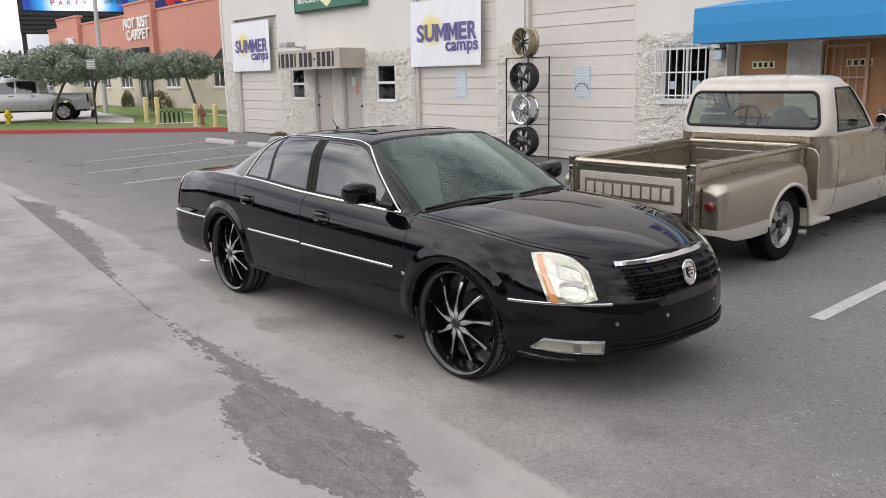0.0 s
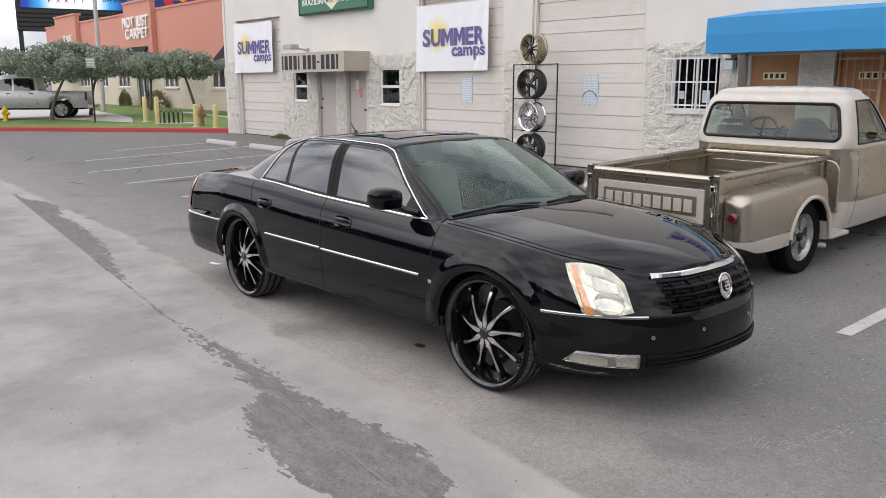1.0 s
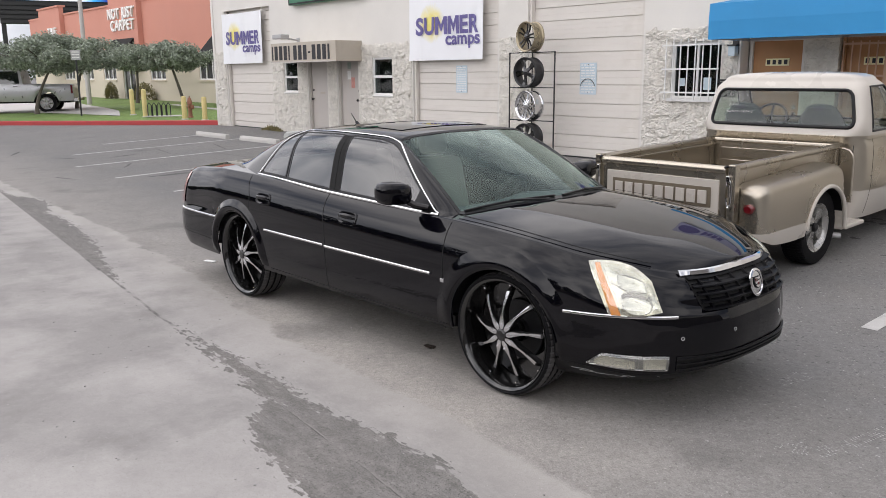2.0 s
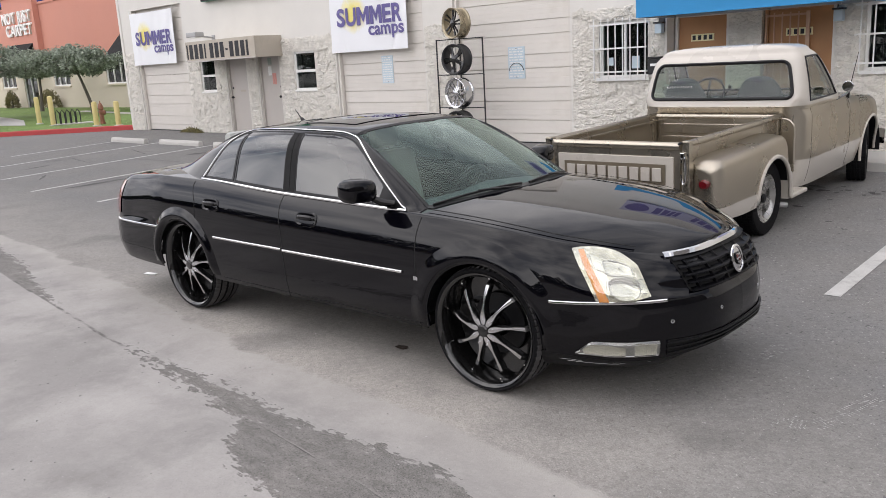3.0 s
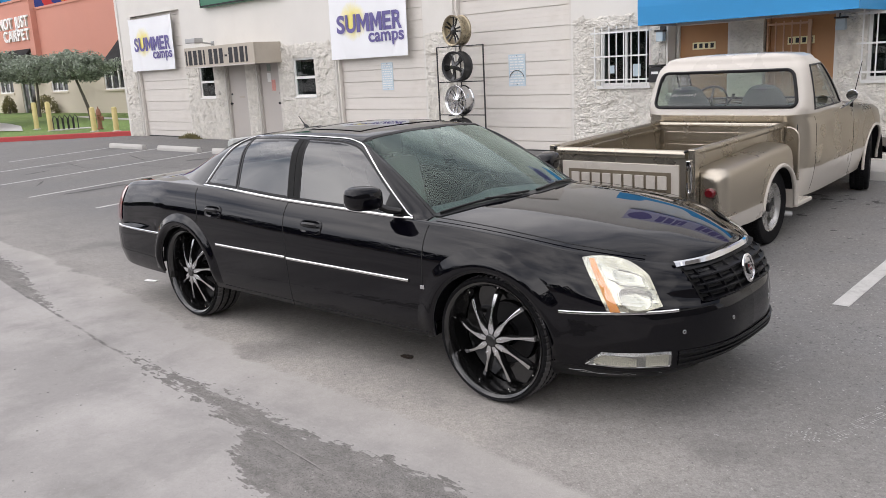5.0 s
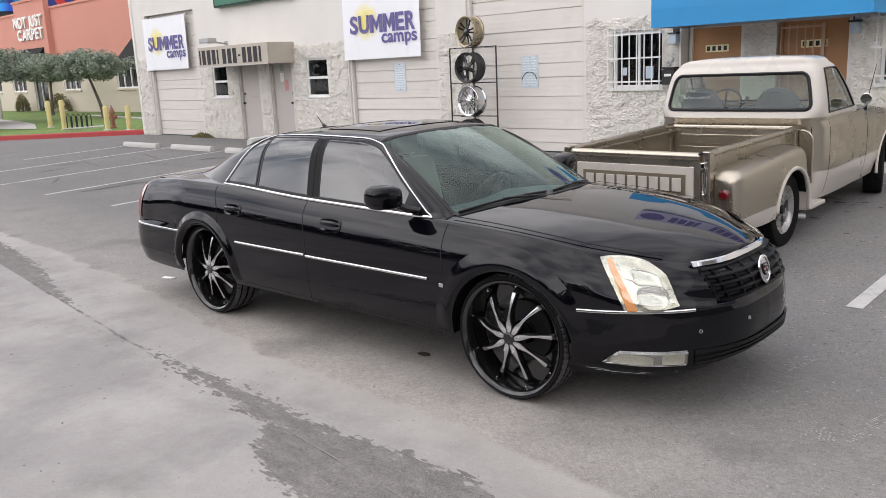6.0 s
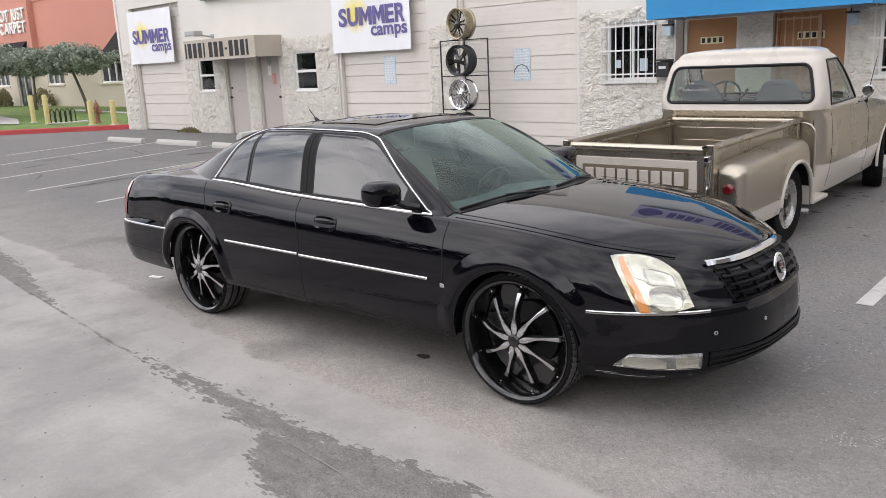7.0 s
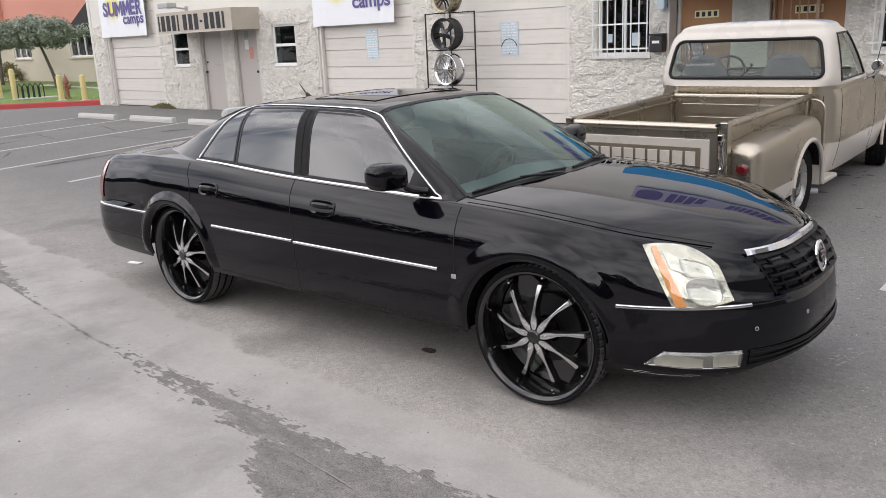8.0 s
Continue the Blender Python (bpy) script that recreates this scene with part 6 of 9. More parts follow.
        grid(bm, [[lamp_pt(lerp(lerp(0.05, 0.07, j / 12), lerp(0.20, 0.13, j / 12), i / 4), 0.015 + 0.95 * j / 12, 0.013)[0] for i in range(5)] for j in range(13)])
        part("amber_marker", bm, M_AMBER, lamp, "amber side marker", smooth=True)
        part("low_beam_bowl", lamp_bowl(0.54, 0.265, 0.28, 0.235, 0.85, 0.009), M_BOWL, lamp, smooth=True, angle=0.35)
        part("high_beam_bowl", lamp_bowl(0.555, 0.655, 0.25, 0.15, 0.40, 0.009), M_BOWL, lamp, smooth=True, angle=0.35)
        for u_, v_, r_ in ((0.54, 0.30, 0.010), (0.56, 0.66, 0.009)):
            bm = bmesh.new()
            p_, n_ = lamp_pt(u_, v_, 0.006)
            cone(bm, p_, p_ + n_ * 0.016, r_, r_ * 0.8, 14)
            part("bulb_shield", bm, M_BOWL, lamp)
        # slanting reflector steps between the cups and the marker
        for (a0, a1, a2), (b0, b1, b2), (c0, c1, c2), (d0, d1, d2) in (((0.19, 0.62, 0.012), (0.34, 0.57, 0.020), (0.33, 0.78, 0.012), (0.17, 0.90, 0.009)), ((0.22, 0.30, 0.010), (0.29, 0.40, 0.017), (0.33, 0.55, 0.012), (0.19, 0.58, 0.010)), ((0.83, 0.14, 0.010), (0.96, 0.12, 0.018), (0.95, 0.50, 0.012), (0.80, 0.46, 0.018))):
            bm = bmesh.new()
            grid(bm, [[lamp_pt(lerp(lerp(a0, b0, i / 6), lerp(d0, c0, i / 6), j / 6), lerp(lerp(a1, b1, i / 6), lerp(d1, c1, i / 6), j / 6), lerp(lerp(a2, b2, i / 6), lerp(d2, c2, i / 6), j / 6))[0] for i in range(7)] for j in range(7)])
            part("facet", bm, M_BOWL, lamp, smooth=True)
        # fog lamp: a straight slanting outer end and a level lower edge
        def fog_pt(u, v, lift):
            s0, s1 = s_of_y(0.840), s_of_y(0.597)
            z0, z1 = 0.314 - 0.013 * smooth01(u * 2.0), lerp(0.322, 0.388, min(u * 5.0, 1.0)) - 0.006 * u + 0.004 * smooth01(u * 4 - 2.6)
            return skin(lerp(s0, s1, u), lerp(z0, z1, v), side, lift)
        bm = bmesh.new()
        grid(bm, [[fog_pt(i / 20, j / 5, 0.003) for i in range(21)] for j in range(6)])
        fog = part("fog_lamp", bm, M_FOGBACK, car, "clear fog lamp", smooth=True)
        for ua, ub, va, vb, lean in ((0.10, 0.60, 0.10, 0.84, 0.45), (0.70, 0.97, 0.12, 0.90, 0.10)):
            bm = bmesh.new()
            n_ = 44 if ua < 0.5 else 26
            grid(bm, [[fog_pt(lerp(ua, ub, i / n_), lerp(va, vb * (1 - lean * max(i / n_ - 0.35, 0.0) ** 1.5), j / 6), 0.0045 + 0.007 * abs(2 * j / 6 - 1) ** 2 + 0.0016 * (i % 2)) for i in range(n_ + 1)] for j in range(7)])
            part("fog_reflector", bm, M_BOWL, fog, smooth=True, angle=0.5)
        bm = bmesh.new()
        tube(bm, [fog_pt(lerp(0.04, 0.985, k / 24), 0.055, 0.009) for k in range(25)], 0.0032, 6)
        part("fog_bezel", bm, M_BRIGHT, fog, smooth=True)
        bm = bmesh.new()
        grid(bm, [[fog_pt(i / 30, j / 6, 0.016 - 0.014 * abs(2 * j / 6 - 1) ** 4) for i in range(31)] for j in range(7)])
        part("lens", bm, M_CLEAR, fog, smooth=True, angle=0.5).visible_shadow = False
        # parking sensors
        for yy, zz in ((0.245, 0.500), (0.545, 0.482)):
            s = s_of_y(yy)
            m = Matrix.Translation(skin(s, zz, side)) @ skin_normal(s, zz, side).to_track_quat("Z", "Y").to_matrix().to_4x4()
            bm = bmesh.new()
            lathe(bm, [(0.010, 0.0), (0.010, 0.003), (0.0065, 0.003), (0.006, -0.004)], 18, "Z", m)
            part("parking_sensor", bm, M_STEEL, car)
        # tail lamp and small badge
        bm = bmesh.new()
        s0, s1 = s_of_x(-2.50), s_of_y(0.56, False)
        grid(bm, [[skin(lerp(s0 + 0.04 * (1 - j / 8), s1, i / 10), lerp(0.70, 0.975, j / 8), side, 0.006) for i in range(11)] for j in range(9)])
        part("tail_lamp", bm, M_TAIL, car, "red tail lamp", smooth=True)
        s = s_of_x(0.985 + 0.022)
        m = Matrix.Translation(skin(s, 0.612, side, 0.003)) @ skin_normal(s, 0.612, side).to_track_quat("Z", "Y").to_matrix().to_4x4()
        bm = bmesh.new()
        box(bm, -0.016, 0.016, -0.011, 0.011, 0, 0.004, 0.001, m)
        part("fender_badge", bm, M_BRIGHT, car)
    # grille
    zt_, zb_ = 0.785, 0.618

    def nose_pt(y, z, lift):
        return skin(s_of_y(abs(y)), z, -1 if y <= 0 else 1, lift)

    def half_w(z):
        return lerp(0.440, 0.508, (z - zb_) / (zt_ - zb_))
    bm = bmesh.new()
    grid(bm, [[nose_pt(lerp(-1, 1, i / 32) * half_w(z), z, 0.002) for i in range(33)] for z in np.linspace(zb_, zt_, 9)])
    gr = part("grille", bm, M_GAP, car, "black egg-crate grille with chrome top bar")
    for z in np.linspace(zb_ + 0.006, zt_ - 0.012, 5):
        bm = bmesh.new()
        rows = [[nose_pt(lerp(-1, 1, i / 32) * (half_w(z) - 0.008), z + dz, lf) for i in range(33)] for dz, lf in ((-0.004, 0.003), (-0.0055, 0.020), (-0.003, 0.025), (0.003, 0.024), (0.010, 0.010), (0.012, 0.003))]
        grid(bm, rows)
        part("grille_bar", bm, M_GRILLE, gr, smooth=True, angle=0.4)
    for k in range(-3, 4):
        bm = bmesh.new()
        rows = []
        for z in np.linspace(zb_, zt_ - 0.005, 8):
            y = k / 3.5 * half_w(z)
            rows.append([nose_pt(y - 0.011, z, 0.003), nose_pt(y - 0.005, z, 0.020), nose_pt(y + 0.005, z, 0.020), nose_pt(y + 0.011, z, 0.003)])
        grid(bm, rows)
        part("grille_post", bm, M_GRILLE, gr)
    bm = bmesh.new()
    rows = []
    for i in range(49):
        y = lerp(-0.53, 0.53, i / 48)
        q = abs(y) / 0.53
        rows.append([nose_pt(y, zt_ - 0.006, 0.004), nose_pt(y, zt_ + 0.002, 0.020), nose_pt(y, zt_ + 0.026 - 0.006 * q, 0.014), nose_pt(y, zt_ + 0.030 - 0.006 * q, 0.000)])
    grid(bm, rows)
    part("chrome_bar", bm, M_CHROME, gr, "chrome bar", smooth=True)
    e = nose_pt(0, 0.706, 0.034)
    m = Matrix.Translation(e) @ pose(0, 0, 0, 90, 0, 90) @ pose(0, 0, 0, -12) @ Matrix.Scale(1.1, 4)
    bm = bmesh.new()
    lathe(bm, [(0.062, -0.008), (0.070, 0.0), (0.070, 0.006), (0.060, 0.010), (0.054, 0.006)], 36, "Z", m @ Matrix.Diagonal((0.9, 1, 1, 1)))
    part("emblem_ring", bm, M_CHROME, gr, "chrome ring emblem", smooth=True)
    bm = bmesh.new()
    lathe(bm, [(0.054, 0.004), (0.001, 0.005)], 30, "Z", m @ Matrix.Diagonal((0.9, 1, 1, 1)))
    part("emblem_disc", bm, M_BRIGHT, gr)
    shield = [(-0.026, 0.028), (0.026, 0.028), (0.026, -0.006), (0.016, -0.024), (0.0, -0.032), (-0.016, -0.024), (-0.026, -0.006)]
    for k_, lift, mat in ((1.0, 0.010, M_TRIM), (0.86, 0.012, M_BRIGHT)):
        bm = bmesh.new()
        grid(bm, [[m @ Vector((x * k_, z * k_, h_)) for x, z in shield] for h_ in (0.004, lift)], closed=True)
        bm.verts.ensure_lookup_table()
        bm.faces.new([bm.verts[i] for i in range(7, 14)])
        part("emblem_shield", bm, mat, gr)
    for mat, x0, x1, z0, z1 in ((M_REDLENS, -0.020, -0.003, 0.004, 0.020), (M_TRIM, 0.003, 0.020, 0.008, 0.013), (M_TRIM, -0.018, -0.003, -0.012, -0.007), (M_REDLENS, 0.003, 0.016, -0.014, -0.002)):
        bm = bmesh.new()
        box(bm, x0, x1, z0, z1, 0.011, 0.0145, 0, m)
        part("emblem_field", bm, mat, gr)
    # lower intake
    bm = bmesh.new()
    def intake_z(y, v):
        return lerp(low_edge(plan_at(s_of_y(abs(y)))[0]) + 0.014, 0.384, v)
    grid(bm, [[nose_pt(lerp(-1, 1, i / 32) * 0.565, intake_z(lerp(-1, 1, i / 32) * 0.565, v), 0.003) for i in range(33)] for v in np.linspace(0, 1, 5)])
    low_g = part("lower_intake", bm, M_GAP, car)
    for v in (0.16, 0.5, 0.84):
        bm = bmesh.new()
        grid(bm, [[nose_pt(lerp(-1, 1, i / 32) * 0.565, intake_z(lerp(-1, 1, i / 32) * 0.565, v) + dz, lf) for i in range(33)] for dz, lf in ((-0.006, 0.004), (-0.004, 0.016), (0.004, 0.016), (0.006, 0.004))])
        part("intake_bar", bm, M_TRIM, low_g)
    bm = bmesh.new()
    def valance_pt(y, v):
        deep = smooth01((abs(y) - 0.30) / 0.35)
        return nose_pt(y, lerp(0.305, lerp(0.255, 0.205, deep), v), lerp(-0.03, -0.012, deep) - 0.05 * v * v)
    grid(bm, [[valance_pt(lerp(-1, 1, i / 60) * 0.905, v) for i in range(61)] for v in (0.0, 0.2, 0.5, 0.8, 1.0)])
    val = part("valance", bm, M_TRIM, car, "scuffed black plastic valance", smooth=True)
    # pale scrapes along its lower lip
    rnd = random.Random(6)
    for y0, y1, v0 in ((-0.875, -0.83, 0.42), (-0.86, -0.80, 0.55), (-0.80, -0.73, 0.62), (-0.75, -0.71, 0.54), (-0.63, -0.615, 0.50)):
        bm = bmesh.new()
        tube(bm, [valance_pt(lerp(y0, y1, k / 6), v0 + 0.07 * k / 6 + rnd.uniform(-0.03, 0.03)) for k in range(7)], 0.0014, 5)
        part("scrape", bm, M_STEEL, val)
    # cowl, wipers
    b = SCREENS["windscreen"][1]
    bm = bmesh.new()
    grid(bm, [[Vector((b(y) + dx, y, hood_z(b(y) + dx, y) + dz)) for y in np.linspace(-0.75, 0.75, 41)] for dx, dz in ((-0.02, 0.008), (0.0, 0.005), (0.022, 0.004), (0.036, 0.003), (0.04, -0.004))])
    part("cowl", bm, M_TRIM, car, smooth=True)
    for u0, u1 in ((-0.97, -0.08), (0.02, 0.86)):
        bm = bmesh.new()
        pts = [wind_pt(lerp(u0, u1, t), 0.008 + 0.016 * math.sin(t * math.pi * 0.85), 0.014) for t in np.linspace(0, 1, 18)]
        tube(bm, pts, 0.008, 6)
        w = part("wiper", bm, M_TRIM, car, smooth=True)
        bm = bmesh.new()
        um = lerp(u0, u1, 0.45)
        tube(bm, [wind_pt(u1, -0.03, 0.012), wind_pt(lerp(u1, um, 0.3), -0.012, 0.018), wind_pt(lerp(u1, um, 0.7), 0.005, 0.024), wind_pt(um, 0.024, 0.022)], 0.0075, 6)
        part("wiper_arm", bm, M_TRIM, w)
    # sunroof: a dark pane in a slim seal
    def roof_pt(x, y, lift):
        return Vector((x, y, roof_z(x, y) + lift))
    bm = bmesh.new()
    grid(bm, [[roof_pt(lerp(-0.52, 0.02, i / 12) + 0.03 * (1 - (2 * j / 20 - 1) ** 2), lerp(-0.43, 0.43, j / 20), 0.0025) for j in range(21)] for i in range(13)])
    sr = part("sunroof", bm, M_CARBLACK, car, "dark glass sunroof", smooth=True)
    ring = [roof_pt(lerp(-0.52, 0.02, i) + 0.03 * (1 - (2 * j - 1) ** 2), lerp(-0.43, 0.43, j), 0.003) for i, j in [(0, k / 12) for k in range(13)] + [(k / 8, 1) for k in range(1, 9)] + [(1, 1 - k / 12) for k in range(1, 13)] + [(1 - k / 8, 0) for k in range(1, 9)]]
    bm = bmesh.new()
    tube(bm, ring[:-1], 0.0016, 6, closed=True)
    part("seal", bm, M_TRIM, sr, smooth=True)
    # aerial
    bm = bmesh.new()
    cone(bm, (-1.05, 0.0, 1.40), (-1.09, 0.0, 1.435), 0.022, 0.012, 12)
    cone(bm, (-1.09, 0, 1.433), (-1.16, 0, 1.505), 0.005, 0.003, 8)
    part("aerial", bm, M_TRIM, car)
    # under body and cabin fittings
    part("underbody", boxes((-2.45, 2.25, -0.56, 0.56, 0.245, 0.34), (-1.02, 0.96, -0.80, 0.80, 0.275, 0.345), (1.90, 2.30, -0.56, 0.56, 0.25, 0.30)), M_TRIM, car)
    part("cabin_floor", boxes((-1.9, 1.05, -0.72, 0.72, 0.36, 0.42), (-1.98, -1.9, -0.7, 0.7, 0.36, 1.0), (1.05, 1.1, -0.7, 0.7, 0.36, 0.98)), M_DARK, car)
    bm = bmesh.new()
    rows = [[Vector((x + 0.05 * (abs(y) / 0.7) ** 2 * -1, y, z + 0.03 * math.exp(-((y - 0.36) / 0.2) ** 2) * (x < 0.75))) for y in np.linspace(-0.72, 0.72, 25)] for x, z in ((0.44, 0.72), (0.45, 0.86), (0.50, 0.93), (0.65, 0.95), (0.85, 0.955), (1.08, 0.965))]
    grid(bm, rows)
    part("dashboard", bm, M_SEAT, car, smooth=True)
    wheel_m = pose(0.33, 0.37, 0.90, 0, 0, 0) @ pose(0, 0, 0, 0, -62, 0)
    bm = bmesh.new()
    tube(bm, [wheel_m @ Vector((0.185 * math.cos(a), 0.185 * math.sin(a), 0)) for a in np.linspace(0, 2 * math.pi, 33)[:-1]], 0.015, 8, closed=True)
    for a in (0.3, 2.84, 4.71):
        cone(bm, wheel_m @ Vector((0, 0, -0.02)), wheel_m @ Vector((0.18 * math.cos(a), 0.18 * math.sin(a), 0)), 0.02, 0.014, 8)
    part("steering_wheel", bm, M_TRIM, car, smooth=True)
    for nm, sx, sy, sw in (("front_seat", -0.28, -0.37, 0.25), ("front_seat", -0.28, 0.37, 0.25), ("rear_seat", -1.22, 0.0, 0.62)):
        st = new(nm)
        st.parent, st.matrix_local = car, pose(sx, sy, 0.42)
        bm = bmesh.new()
        box(bm, -0.05, 0.50, -sw, sw, 0.0, 0.22, 0.06)
        part("cushion", bm, M_TAN, st, smooth=True)
        bm = bmesh.new()
        box(bm, -0.09, 0.07, -sw, sw, 0.0, 0.60, 0.06, pose(-0.08, 0, 0.15, 0, -14, 0))
        part("backrest", bm, M_TAN, st, smooth=True)
        for hy in ((0,) if sw < 0.5 else (-0.33, 0.33)):
            bm = bmesh.new()
            box(bm, -0.05, 0.05, hy - 0.13, hy + 0.13, 0.0, 0.18, 0.04, pose(-0.25, 0, 0.76, 0, -8, 0))
            part("headrest", bm, M_TAN, st, smooth=True)
    bm = bmesh.new()
    box(bm, -0.012, 0.012, -0.12, 0.12, -0.035, 0.035, 0.008, pose(0.47, 0, 1.29))
    part("inner_mirror", bm, M_TRIM, car)
    # road wheels
    first = None
    for ax, side in ((FA, -1), (RA, -1), (FA, 1), (RA, 1)):
        m = pose(ax, side * (0.79 if ax > 0 else 0.785), 0.361, 0, (-8, -9, 11, 35)[(side > 0) * 2 + (ax < 0)], (1.8 if ax > 0 else 0) + (0 if side < 0 else 180))
        if first is None:
            first = nine_spoke_wheel(m, car)
        else:
            copy_thing(first, m)
    return car


sedan()


# ---- the old stepside pickup ----
T_OUT = [(0.80, 0.0), (0.80, 0.45), (0.815, 0.68), (0.87, 0.82), (0.98, 0.89), (1.25, 0.915), (2.1, 0.915), (2.6, 0.915), (3.1, 0.90), (3.36, 0.84), (3.47, 0.68), (3.50, 0.4), (3.50, 0.0)]
T_FA, T_R, T_ARCH = 2.96, 0.345, 0.43
T_BELT = 1.10


def chain(pts, step=40):
    """A smooth curve through plan points."""
    v = [Vector(p) for p in pts]
    v = [2 * v[0] - v[1]] + v + [2 * v[-1] - v[-2]]
    out = []
    for i in range(1, len(v) - 2):
        for k in range(step):
            t = k / step
            p0, p1, p2, p3 = v[i - 1:i + 3]
            out.append(0.5 * ((2 * p1) + (p2 - p0) * t + (2 * p0 - 5 * p1 + 4 * p2 - p3) * t * t + (3 * p1 - p0 - 3 * p2 + p3) * t ** 3))
    out.append(v[-2])
    return out


def stepside_wheel(m, parent):
    """Black tyre on a polished five-spoke wheel; the face looks to -y."""
    ob = new("wheel")
    ob.parent, ob.matrix_local = parent, m
    tagged(ob, "black tyre on a polished five-slot alloy wheel")
    part("tyre", tyre_mesh(T_R, 0.222, 0.205, False), M_RUBBER, ob)
    bm = bmesh.new()
    lathe(bm, [(0.222, 0.095), (0.20, 0.08), (0.188, -0.045), (0.204, -0.066), (0.220, -0.086), (0.230, -0.090), (0.233, -0.080)], 48)
    lathe(bm, [(0.185, 0.05), (0.001, 0.06)], 32)
    part("rim", bm, M_ALLOY, ob, smooth=True)
    bm = bmesh.new()
    lathe(bm, [(0.187, 0.0), (0.12, 0.005), (0.001, 0.01)], 32)
    part("slot_shadow", bm, M_BLACK, ob)
    for k in range(5):
        bm = bmesh.new()
        a = 2 * math.pi * k / 5 + 0.3
        rows = []
        for rr, w, y in ((0.04, 0.032, -0.055), (0.09, 0.046, -0.046), (0.14, 0.064, -0.044), (0.192, 0.088, -0.052)):
            rows.append([Vector((rr, 0.0, -w)), Vector((rr, y, -w * 0.8)), Vector((rr, y - 0.004, 0)), Vector((rr, y, w * 0.8)), Vector((rr, 0.0, w))])
        grid(bm, rows)
        bmesh.ops.transform(bm, matrix=Matrix.Rotation(a, 4, "Y"), verts=bm.verts)
        part("spoke", bm, M_ALLOY, ob, smooth=True)
    bm = bmesh.new()
    lathe(bm, [(0.001, -0.082), (0.03, -0.080), (0.042, -0.07), (0.046, -0.05)], 24)
    part("hub_cap", bm, M_TRIM, ob, smooth=True)
    return ob


